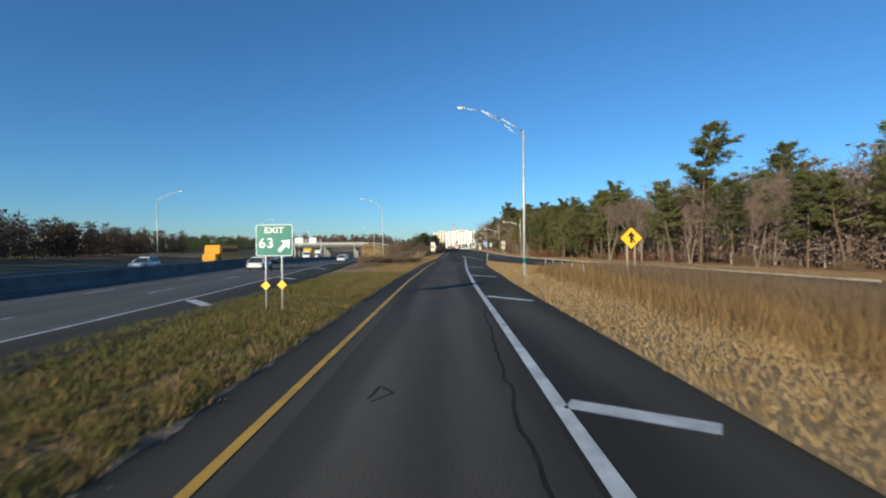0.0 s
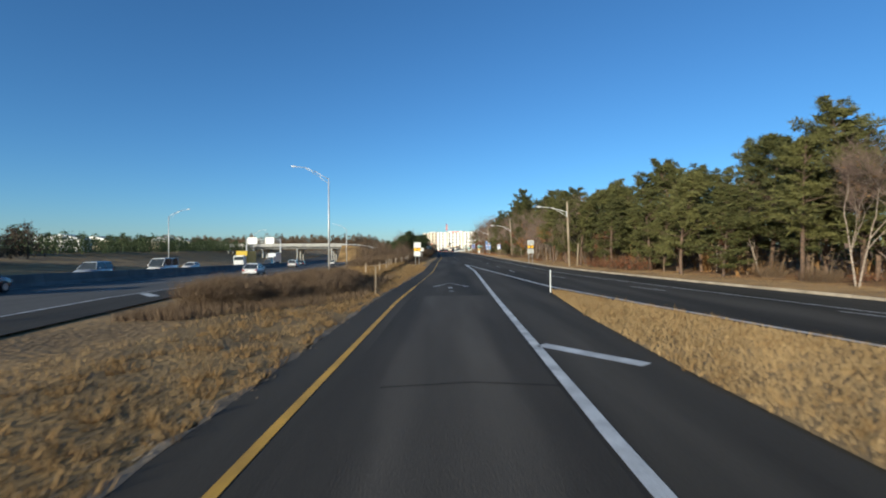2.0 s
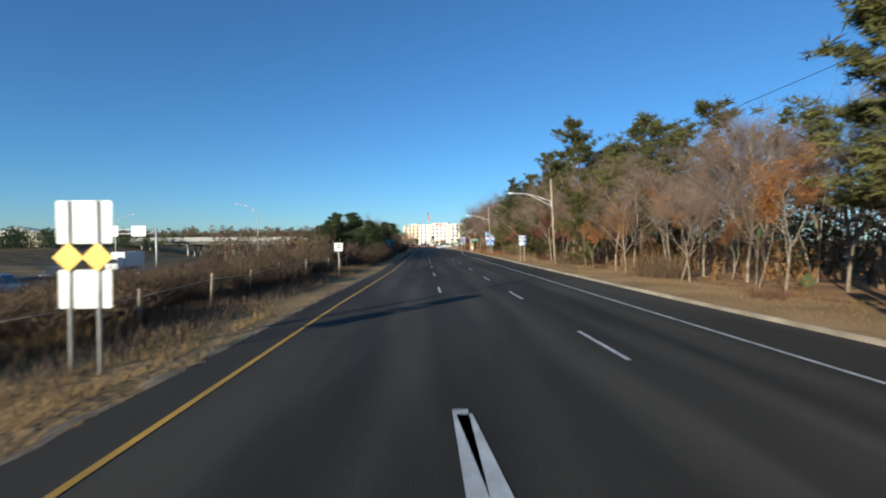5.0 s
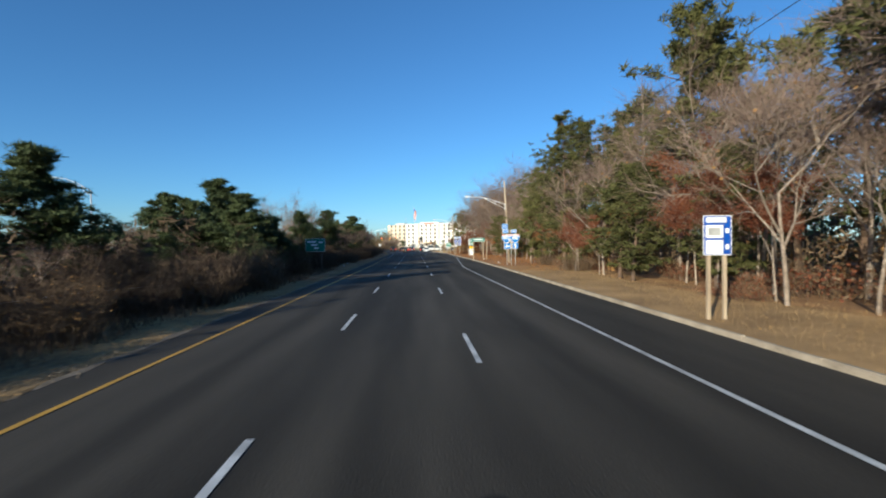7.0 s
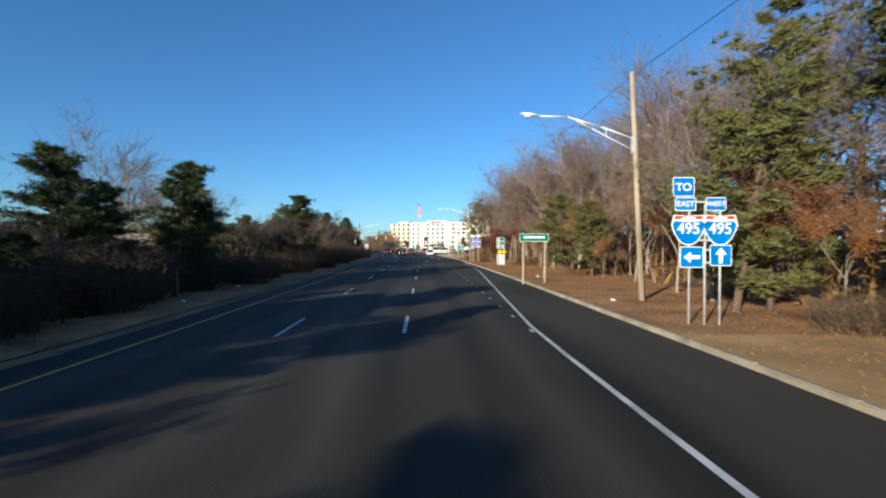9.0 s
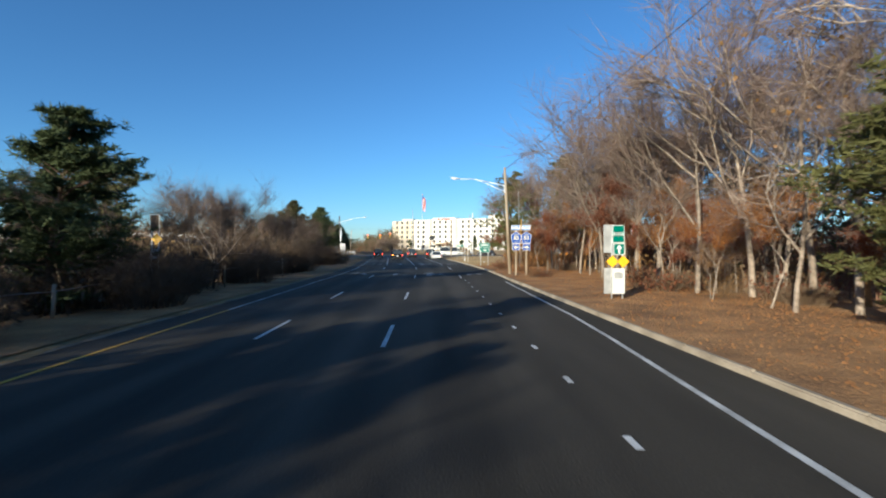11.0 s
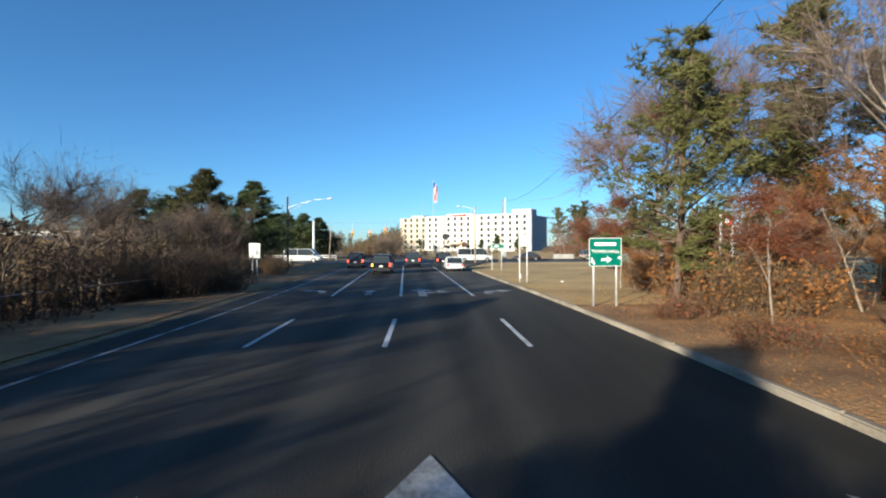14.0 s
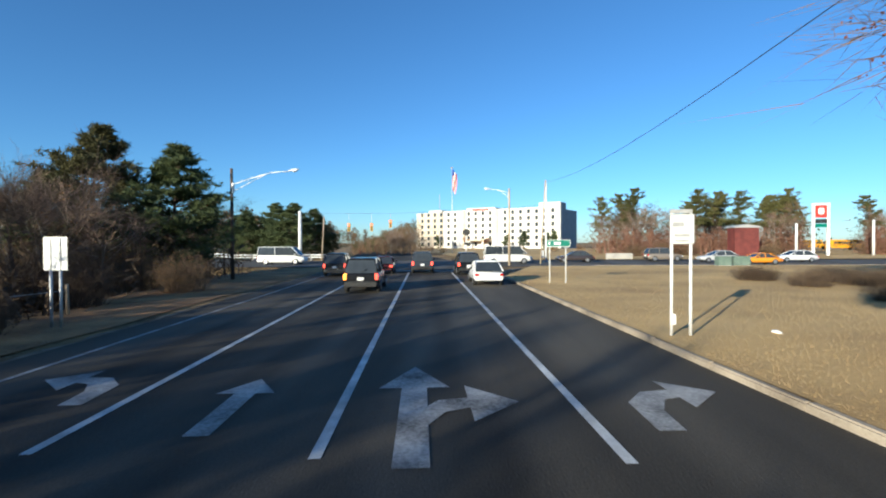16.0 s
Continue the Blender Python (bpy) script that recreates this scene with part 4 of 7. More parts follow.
plant("oak_red", 19.2, 291.5, 6.4, 70, group="scrub oaks by the lawn", stretch=1.3)
plant("bare_b", 23.5, 292.5, 12.5, 70, group=RIGHT_WOOD, stretch=1.2)
for i in range(30):
    y = random.uniform(226, 287)
    plant(random.choice(("oak_tan", "oak_red", "oak_tan", "oak_mix")), wood_edge(y) + random.uniform(-0.6, 5.5), y, random.uniform(3.2, 6.6), group="young oaks under the tall trees")
for k, x, y, h in (("oak_red", 19.6, 268.6, 6.4), ("oak_tan", 21.2, 271.0, 7.4), ("oak_red", 22.6, 266.2, 8.4), ("oak_tan", 20.3, 275.0, 5.6), ("oak_red", 23.8, 261.5, 9.0), ("oak_tan", 24.6, 256.0, 7.6), ("oak_red", 19.2, 279.0, 5.2)):
    plant(k, x, y, h, group="young oaks under the tall trees", stretch=1.15)
for i in range(12):
    y = random.uniform(262, 282)
    plant(random.choice(("brush_e", "brush_c")), curb_x(y) + random.uniform(2.0, 4.2), y, random.uniform(0.6, 1.3), group="scrub oaks by the lawn")
# scrub at the foot of the wood
for i in range(80):
    y = random.uniform(30, 291)
    k = random.choice(("brush_c", "brush_d", "brush_c", "brush_a")) if y > 60 else random.choice(("brush_a", "brush_b"))
    plant(k, wood_edge(y) + random.uniform(-1.2, 5.0), y, random.uniform(0.8, 2.0), group="scrub at the foot of the wood")
for i in range(26):
    plant(random.choice(("brush_d", "brush_e", "brush_e")), random.uniform(19.4, 25.0), random.uniform(280, 293), random.uniform(1.8, 3.2), group="scrub oaks by the lawn")
for x, y, h in ((20.3, 287.0, 3.6), (22.4, 289.2, 4.0), (19.7, 290.5, 3.0), (24.6, 286.6, 4.2)):
    plant("oak_tan", x, y, h, group="scrub oaks by the lawn", stretch=1.3)
for i in range(22):
    plant("brush_g", random.uniform(24.5, 40), random.uniform(300, 315), random.uniform(1.0, 1.6), group="dark thicket by the lawn", stretch=2.0)

# left side: thickets, then pines and bare trees
random.seed(9)
LEFT = "trees between the avenue and the highway"
for i in range(46):
    y = random.uniform(67, 86)
    plant("brush_a", -random.uniform(max(5.4, 11.2 - 0.9 * (y - 65.5), 5.4 + 0.22 * (y - 72)), 11.8), y, random.uniform(1.0, 1.6), group="dry shrubs beside the ramp")
for y in span(72, 84, 1.2):
    plant("brush_f", -random.uniform(5.6, 6.6) - 0.12 * (y - 72), y, random.uniform(0.9, 1.3), group="dry shrubs beside the ramp")
for x, y, h in ((-10.6, 115, 1.9), (-9.0, 116.5, 2.0), (-8.0, 118.2, 1.7), (-10.0, 119, 2.1), (-12.0, 117.5, 1.8), (-8.6, 121, 1.9)):
    plant("brush_a", x, y, h, group="dry shrubs beside the ramp", stretch=1.1)
for i in range(44):
    y = random.uniform(122, 152)
    plant("brush_a" if y < 132 else "brush_f", pave_l(y) - random.uniform(4.6, 11), y, random.uniform(1.3, 2.1) + 0.012 * (y - 122), group="dry shrubs beside the ramp")
for i in range(34):
    y = random.uniform(118, 176)
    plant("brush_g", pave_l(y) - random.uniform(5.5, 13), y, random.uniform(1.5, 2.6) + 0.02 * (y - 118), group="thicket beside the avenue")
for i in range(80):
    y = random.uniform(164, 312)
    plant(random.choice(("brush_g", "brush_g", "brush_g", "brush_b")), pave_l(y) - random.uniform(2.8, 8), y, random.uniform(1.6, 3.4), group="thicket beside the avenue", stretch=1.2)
for k, x, y, h in (("dark_a", -8.4, 174.6, 6.9), ("dark_b", -12.5, 180, 5.2), ("dark_a", -8.3, 191.0, 8.1), ("dark_a", -10.8, 188.5, 6.8), ("dark_a", -6.4, 188.0, 6.4), ("dark_a", -11.8, 193.0, 7.0), ("dark_a", -5.9, 196.5, 5.2), ("dark_b", -7.0, 181.6, 3.6), ("dark_a", -10.2, 183.8, 3.8), ("dark_a", -9.8, 195.5, 6.4), ("dark_b", -10.6, 171.5, 5.4), ("dark_a", -7.4, 201.5, 5.0), ("dark_b", -9.0, 207.5, 5.6), ("dark_b", -7.6, 213.9, 7.0), ("dark_a", -8.6, 216.5, 6.0), ("dark_a", -6.4, 221.9, 7.6), ("dark_b", -9.8, 234, 6.0), ("bare_c", -11.3, 186, 5.6), ("bare_a", -12.5, 201, 9.5), ("bare_a", -10.5, 207, 10.5), ("bare_c", -11, 226, 8.6),
                   ("bare_a", -8.7, 220.5, 11.0), ("bare_a", -10.5, 231, 10.5), ("bare_b", -11.5, 237, 9.5), ("dark_a", -6.4, 245.5, 8.2), ("dark_b", -9.4, 242, 6.0), ("pine_b", -11, 256, 8.4),
                   ("bare_b", -11.2, 266, 10.2), ("bare_a", -8.5, 262, 8.8), ("bare_c", -10.5, 273, 8.4), ("bare_a", -12.0, 279, 8.0), ("bare_c", -14, 292, 8.6), ("bare_a", -17, 299, 8.2), ("dark_b", -9.6, 250, 6.2),
                   ("cone_a", -16.6, 315.0, 11.7), ("cone_b", -12.2, 316.3, 10.2), ("bare_b", -11.8, 309, 6.6), ("cone_b", -20.5, 316, 9.0), ("brush_b", -13.2, 308, 4.4), ("brush_b", -11.4, 310.5, 3.8), ("brush_d", -15.0, 306.5, 4.0), ("bare_c", -13.5, 306, 7.8), ("bare_b", -12, 321, 8.0), ("dark_b", -18.5, 306, 8.6), ("bare_a", -16, 302, 7.4), ("bare_b", -20, 322, 7.5)):
    plant(k, x, y, h, group=LEFT, z=max(land(x, y), -1.0), stretch=(1.3 if y < 200 else 1.15) if k.startswith("dark") and y < 300 else 1.15 if k.startswith("cone") else 1.1)
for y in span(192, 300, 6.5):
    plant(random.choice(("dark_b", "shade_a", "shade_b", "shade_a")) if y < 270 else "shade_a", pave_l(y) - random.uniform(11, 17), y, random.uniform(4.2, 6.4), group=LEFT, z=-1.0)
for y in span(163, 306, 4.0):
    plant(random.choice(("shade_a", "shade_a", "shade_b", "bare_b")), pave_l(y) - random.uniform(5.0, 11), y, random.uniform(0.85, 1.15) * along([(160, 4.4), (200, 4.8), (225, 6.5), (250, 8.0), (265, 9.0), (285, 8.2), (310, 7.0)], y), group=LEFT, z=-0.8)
for y in span(194, 214, 5.0):
    plant(random.choice(("dark_b", "dark_a")), pave_l(y) - random.uniform(5.2, 6.6), y, random.uniform(3.0, 4.6), group=LEFT, z=-0.3, stretch=1.6)
for x, y, h in ((-20, 362, 9.5), (-24, 366, 10), (-17.5, 368, 9), (-28, 364, 8.5), (-33, 370, 8)):
    plant("cone_b", x, y, h, group="pines across the street", z=0, stretch=1.3)


# ---- far woods ----
def woodland(name, material, spots, seed, label, puffs=40, fine=1.0):
    """Distant trees as one mass: trunks and small clumps, uneven tops."""
    rnd = random.Random(seed)
    v, f = [], []
    for x, y, z, h in spots:
        whisker(v, f, rnd, Vector((x, y, z)), Vector((x + rnd.gauss(0, .4), y, z + h)), 0.14)
        for _ in range(puffs):
            u = rnd.uniform(0.06, 1.0)
            c = Vector((x, y, z + h * u)) + Vector((rnd.gauss(0, 1), rnd.gauss(0, 1), 0)) * h * 0.26 * (1.2 - u)
            leaf(v, f, rnd, c, h * rnd.uniform(0.07, 0.17) * fine)
            d = Vector((rnd.gauss(0, 1), rnd.gauss(0, 1), rnd.gauss(0.5, 0.6))).normalized() * h * rnd.uniform(0.08, 0.2)
            whisker(v, f, rnd, c, c + d, 0.05)
    return tagged(raw(name, v, f, material), label, "wood", "", "stuff")


random.seed(21)
R = random.uniform


def beside_avenue(n, top):
    """Spots of the wood that lines the far avenue, lower where it is seen end-on."""
    spots = []
    for _ in range(n):
        d, k = R(95, 230), R(0.095, 0.235)
        spots.append((8.7 - k * d, 283 + d, 0, (1.6 + 5.8 * (0.235 - k) / 0.14) * d / 117 * R(0.75, top)))
    return spots


def far_right(y0, y1, width):
    """A spot in the wood across the street, to the far side of the hotel."""
    while True:
        y = R(y0, y1)
        x = 9.5 + 0.275 * (y - 283) + width * random.random()
        if not 0.69 < (x - 8.7) / (y - 283) < 0.82:      # the bus yard lies open there
            return x, y


woodland("far_bare_wood", BRUSH, [far_right(384, 430, 110) + (0, R(7, 11.5)) for _ in range(150)] + beside_avenue(110, 1.1), 1, "distant leafless brown wood across the street", 130, 0.3)
woodland("far_pine_wood", NEEDLE, [far_right(396, 430, 120) + (0, R(8, 11.5)) for _ in range(22)] + beside_avenue(24, 1.0), 2, "distant pines among the bare wood", 110, 0.6)
woodland("far_rust_wood", LEAF_RED, [far_right(372, 388, 120) + (0, R(1.5, 4)) for _ in range(22)] + beside_avenue(12, 0.7), 3, "distant rust-brown scrub", 60, 0.5)
woodland("russet_scrub_wood", RUSSET, [far_right(372, 390, 110) + (0, R(2.6, 5.6)) for _ in range(280)], 15, "dense russet-brown scrub across the street", 90, 0.35)
for i in range(19):
    plant("pine_c", *far_right(378, 398, 80), R(11, 14), group="trees across the street", z=0.05)
for i in range(20):
    plant(random.choice(("bare_a", "bare_b")), *far_right(372, 392, 80), R(9, 12.5), group="trees across the street", z=0.05)
for i in range(16):
    plant("brush_b", *far_right(368, 380, 90), R(2.0, 3.6), group="scrub across the street", z=0.05, stretch=1.5)
for i in range(10):
    plant(random.choice(("bare_a", "bare_b")), R(-9, -1), R(376, 400), R(4.5, 7), group="trees across the street", z=0.05)
woodland("highway_far_wood", BRUSH_SHADED, [(along(HWY_R, y) - R(50, 70), y, 1.0, R(0.75, 1.15) * along([(-60, 11), (30, 10), (70, 7), (130, 5.5)], y)) for y in span(-60, 130, 0.7)], 4, "dark bare tree line beyond the highway", 240, 0.4)
woodland("hill_wood", BRUSH, [(R(-330, -60), R(430, 640), R(0, 5), R(7, 11)) for _ in range(800)], 5, "brown wooded hills on the skyline", 100, 0.8)
woodland("hill_wood_dark", NEEDLE_DARK, [(along(HWY_R, y) - R(60, 110), y, 1.5, R(3.5, 6.5)) for y in [R(130, 420) for _ in range(420)]], 6, "dark scattered trees beyond the highway", 110, 0.7)
woodland("inner_wood", BRUSH, [(wood_edge(y) + R(16, 55), y, 0, R(8, 12.5)) for y in [R(-40, 292) for _ in range(420)]], 8, "depth of the bare wood behind its edge", 60, 0.5)
woodland("inner_pines", NEEDLE_DARK, [(wood_edge(y) + R(12, 50), y, 0, R(8, 13)) for y in [R(-40, 288) for _ in range(240)]], 9, "pines deep in the wood", 60, 0.55)
woodland("undergrowth", BRUSH, [(wood_edge(y) + R(3, 26), y, 0, R(1.6, 3.6)) for y in [R(-30, 292) for _ in range(700)]], 10, "brown undergrowth deep in the wood", 40, 0.35)
woodland("leafy_undergrowth", LEAF_TAN, [(wood_edge(y) + R(2, 18), y, 0, R(1.2, 3.2)) for y in [R(60, 292) for _ in range(330)]], 11, "tan-leaved undergrowth in the wood", 44, 0.35)
# dark masses on the left: colour stands in for the shade among the trees
woodland("thicket_undergrowth", BRUSH_SHADED, [(pave_l(y) - R(7, 20), y, -1.0, R(2.5, 5.5)) for y in [R(160, 328) for _ in range(800)]], 12, "thicket behind the roadside trees, coloured dark brown for shade", 80, 0.14)
woodland("roadside_thicket", BRUSH_SHADED, [(pave_l(y) - R(3.4, 8), y, -0.3, R(1.2, 2.5)) for y in [R(158, 300) for _ in range(300)]], 13, "tangled growth along the avenue, coloured dark brown for shade", 70, 0.25)
woodland("wood_edge_twigs", TWIG, [(wood_edge(y) + R(3, 15), y, 0, R(7, 11.5)) for y in [R(-12, 74) for _ in range(260)]], 14, "grey-brown bare growth at the edge of the wood", 110, 0.3)
woodland("grove_undergrowth", RUSSET, [(wood_edge(y) + R(5, 34), y, 0, R(2, 5)) for y in [R(225, 292) for _ in range(260)]], 16, "russet undergrowth closing the wood", 80, 0.3)
woodland("behind_wood", BRUSH, [(R(-60, 60), R(-120, -70), 0, R(8, 14)) for _ in range(90)], 7, "bare wood behind the ramp")


# ---- grasses ----
def sward(name, material, count, place, low, high, seed, label, w=0.012):
    rnd = random.Random(seed)
    v, f = [], []
    for _ in range(count):
        x, y, z = place(rnd)
        h = rnd.uniform(low, high)
        whisker(v, f, rnd, Vector((x, y, z)), Vector((x + rnd.gauss(0, 0.3) * h, y + rnd.gauss(0, 0.3) * h, z + h)), w)
    return tagged(raw(name, v, f, material), label, "grass", "", "stuff")


def left_spot(rnd, a=0.8, b=6.0, y0=-2, y1=130):
    y = rnd.uniform(y0, y1)
    x = pave_l(y) - a - (b - a) * rnd.random() ** 1.4
    return x, y, land(x, y) + 0.01


def tuft_spot(rnd):
    x, y, z = left_spot(rnd)
    k = noise.noise((x * 0.8, y * 0.5, 2.0))
    return (x, y, z) if k > -0.05 else tuft_spot(rnd)


def island_spot(rnd):
    y = rnd.uniform(0, 71)
    a, b = along(PAVE_R, y), along(SIDE_NEAR, y)
    x = a + (b - a) * rnd.random()
    return x, y, 0.03


def tussocks(name, material, count, place, seed, label, blades=16, low=0.08, high=0.24, spread=0.13):
    """Grass in separate clumps with bare ground between them."""
    rnd = random.Random(seed)
    v, f = [], []
    for _ in range(count):
        x, y, z = place(rnd)
        k = rnd.uniform(0.6, 1.3)
        for _ in range(blades):
            a, r = rnd.uniform(0, 6.283), spread * k * math.sqrt(rnd.random())
            dx, dy, h = math.cos(a), math.sin(a), rnd.uniform(low, high) * k
            p = Vector((x + dx * r, y + dy * r, z))
            whisker(v, f, rnd, p, p + Vector((dx * h * 0.55, dy * h * 0.55, h)), 0.014)
    return tagged(raw(name, v, f, material), label, "grass", "", "stuff")


tussocks("green_tussocks", BLADE_G, 3600, lambda r: left_spot(r, 0.15, 6.5, 2, 46), 21, "clumps of olive green grass beside the ramp")
tussocks("dry_tussocks", BLADE_B, 2000, lambda r: left_spot(r, 0.1, 4.2, 2, 110), 22, "clumps of bleached dry grass beside the ramp")
tussocks("island_tussocks", BLADE_B, 700, island_spot, 23, "clumps of brown dead grass on the island", 16, 0.1, 0.3)
sward("dry_grass", BLADE, 30000, tuft_spot, 0.06, 0.2, 1, "tufts of dry tan grass beside the ramp", 0.01)
sward("green_grass", BLADE_G, 60000, lambda r: left_spot(r, 1.9, 6.5, 2, 44), 0.05, 0.17, 2, "short olive-brown grass beside the ramp", 0.01)


def tall_spot(rnd):
    y = 4 + 40 * rnd.random() ** 1.3
    a, b = along(PAVE_R, y) + 4.3, along(SIDE_NEAR, y) - 0.2
    return (a - 1.5 + max(0.3, b - a + 1.5) * rnd.random() ** 0.5, y, 0.03)




def bank_spot(rnd):
    y = rnd.uniform(118, 205)
    x = pave_l(y) - 1.6 - 5.3 * rnd.random() ** 0.7
    return x, y, land(x, y)


def fence_spot(rnd):
    """Uncut grass behind the fence line, as far as the highway."""
    y = rnd.uniform(84, 124)
    x = -5.5 - 0.25 * math.sin(y * 0.7) - 8.5 * rnd.random() ** 1.6
    return x, y, land(x, y)


def clump_spot(rnd):
    """Rank weeds round the foot of the shrubs."""
    y = rnd.uniform(62, 88)
    x = -rnd.uniform(max(3.9, 9.5 - 0.9 * (y - 62)), 12)
    return x, y, land(x, y)


# weeds in the shade-darkened brown, added to darken the shaded bank
sward("dead_weeds", BRUSH_SHADED, 30000, bank_spot, 0.15, 0.5, 7, "dead weeds on the bank, dark brown to deepen its shade", 0.014)
sward("fence_grass", BLADE_B, 42000, fence_spot, 0.3, 0.62, 11, "tall golden-brown uncut grass along the fence", 0.012)
sward("clump_weeds", BRUSH, 16000, clump_spot, 0.2, 0.5, 12, "brown weeds round the shrubs", 0.012)
sward("island_grass", BLADE, 80000, island_spot, 0.05, 0.2, 3, "dry tan grass on the island", 0.016)
def stalk_spot(rnd):
    y = rnd.uniform(9, 36)
    return rnd.uniform(10.2 + 1.3 * noise.noise((y * 0.3, 1, 4)), 14.4), y, 0.03


sward("tall_stalks", BRUSH, 12000, stalk_spot, 0.9, 1.65, 15, "tall dead weed stalks on the island", 0.012)
sward("tall_dry_grass", BLADE_B, 40000, tall_spot, 0.5, 1.15, 4, "tall brown dead grass on the island", 0.014)


def far_verge(rnd):
    y = rnd.uniform(20, 200)
    return curb_x(y) + 0.4 + 6.5 * rnd.random() ** 0.8, y, 0.09


sward("verge_grass", BLADE_B, 40000, far_verge, 0.04, 0.14, 5, "dry grass along the curb", 0.008)


def fallen(rnd):
    y = rnd.uniform(195, 287)
    x = curb_x(y) + 0.2 + 9 * rnd.random() ** 0.8
    return x, y


rnd_ = random.Random(8)
lv, lf = [], []
for _ in range(34000):
    x, y = fallen(rnd_)
    leaf(lv, lf, rnd_, Vector((x, y, 0.11 + rnd_.uniform(0, 0.05))), rnd_.uniform(0.03, 0.065))
tagged(raw("fallen_leaves", lv, lf, LEAF_ORANGE), "fallen orange-brown oak leaves on the verge", "leaves", "", "stuff")


def lawn_spot(rnd):
    y = rnd.uniform(288, 331)
    x = curb_x(min(y, 318)) + 0.3 + max(0, (y - 318) * 0.4) + 34 * rnd.random() ** 1.5
    return x, y, 0.11


sward("lawn_grass", BLADE, 36000, lawn_spot, 0.03, 0.07, 6, "short golden-tan winter grass on the lawn", 0.009)

# ---- street lamps and poles ----
def cobra_head(parent, x, y, z, turn, lit=False):
    """Cobra-head luminaire pointing along the local -x, its root at x, y, z."""
    bm = bmesh.new()
    sect = [(0.0, 0.05, 0.05), (-0.18, 0.1, 0.08), (-0.45, 0.16, 0.11), (-0.72, 0.14, 0.08), (-0.85, 0.04, 0.03)]
    rings = [[bm.verts.new((u, w * math.cos(a), h * math.sin(a) * (1.0 if math.sin(a) > 0 else 0.45))) for a in [2 * math.pi * i / 10 for i in range(10)]] for u, w, h in sect]
    for p, q in zip(rings, rings[1:]):
        for i in range(10):
            bm.faces.new((p[i], p[(i + 1) % 10], q[(i + 1) % 10], q[i])).smooth = True
    bm.faces.new(rings[0]), bm.faces.new(rings[-1][::-1])
    bmesh.ops.recalc_face_normals(bm, faces=bm.faces)
    head = part("lamp_head", bm, ALU, parent, "pale metal cobra-head luminaire")
    head.matrix_basis = pose(x, y, z, 0, 8, turn)
    bm = bmesh.new()
    bmesh.ops.create_uvsphere(bm, u_segments=10, v_segments=6, radius=1, matrix=Matrix.Translation((-0.5, 0, -0.05)) @ Matrix.Diagonal((0.2, 0.12, 0.09, 1)))
    part("lens", bm, LAMP_W, head, "clear glass lens")


def steel_lamp(x, y, h, reach, rise, turn=0.0, z=0.0):
    """Highway lamp: tapered steel pole, trussed arm towards local -x, cobra head."""
    thing = tagged(empty("street_lamp", x, y, z, turn), "tall galvanised steel highway lamp with trussed arm", "lamp", "highway lamps")
    part("pole", rod(bmesh.new(), (0, 0, 0), (0, 0, h), 0.13, 0.07, 12), STEEL, thing)
    if x > 0:
        part("warning_band", rod(bmesh.new(), (0, 0, 1.1), (0, 0, 1.5), 0.135, 0.133, 12), SIGN_G, thing, "green painted band round the pole")
    part("base_plate", box(bmesh.new(), -0.22, 0.22, -0.22, 0.22, 0, 0.06, 0.01), STEEL, thing)
    up = [(0, 0, h - 0.1), (-reach * 0.4, 0, h + rise * 0.55), (-reach * 0.75, 0, h + rise * 0.92), (-reach, 0, h + rise)]
    low = [(0, 0, h - 0.75), (-reach * 0.35, 0, h + rise * 0.28), (-reach * 0.72, 0, h + rise * 0.85)]
    part("arm", bar(bmesh.new(), up, 0.045), STEEL, thing)
    part("brace", bar(bmesh.new(), low, 0.03), STEEL, thing)
    for t in (0.25, 0.5):
        part("strut", rod(bmesh.new(), (-reach * t, 0, h + rise * (0.33, 0.66)[t > 0.3]), (-reach * t, 0, h + rise * (0.02, 0.47)[t > 0.3]), 0.018), STEEL, thing)
    cobra_head(thing, -reach, 0, h + rise, 0)
    return thing


def wood_lamp(x, y, h, reach, rise, arm_z, turn=0.0, lean=0.0, timber=None, tall_label="weathered wooden utility pole with a lamp on a trussed arm"):
    thing = tagged(empty("street_lamp", x, y, 0, 0), tall_label, "lamp", "wooden lamp poles")
    thing.matrix_basis = pose(x, y, 0, 0, lean, turn)
    part("pole", rod(bmesh.new(), (0, 0, -0.2), (0, 0, h), 0.14, 0.1, 12), timber or WOOD, thing)
    up = [(0, 0, arm_z), (-reach * 0.35, 0, arm_z + rise * 0.5), (-reach * 0.7, 0, arm_z + rise * 0.92), (-reach, 0, arm_z + rise)]
    low = [(0, 0, arm_z - 0.55), (-reach * 0.45, 0, arm_z + rise * 0.45), (-reach * 0.62, 0, arm_z + rise * 0.8)]
    part("arm", bar(bmesh.new(), up, 0.035), ALU, thing)
    part("brace", bar(bmesh.new(), low, 0.025), ALU, thing)
    part("strut", rod(bmesh.new(), (-reach * 0.3, 0, arm_z + rise * 0.43), (-reach * 0.3, 0, arm_z + rise * 0.12), 0.018), ALU, thing)
    part("bracket", box(bmesh.new(), -0.17, 0.02, -0.09, 0.09, arm_z - 0.62, arm_z + 0.12, 0.01), STEEL, thing)
    cobra_head(thing, -reach, 0, arm_z + rise, 0)
    return thing


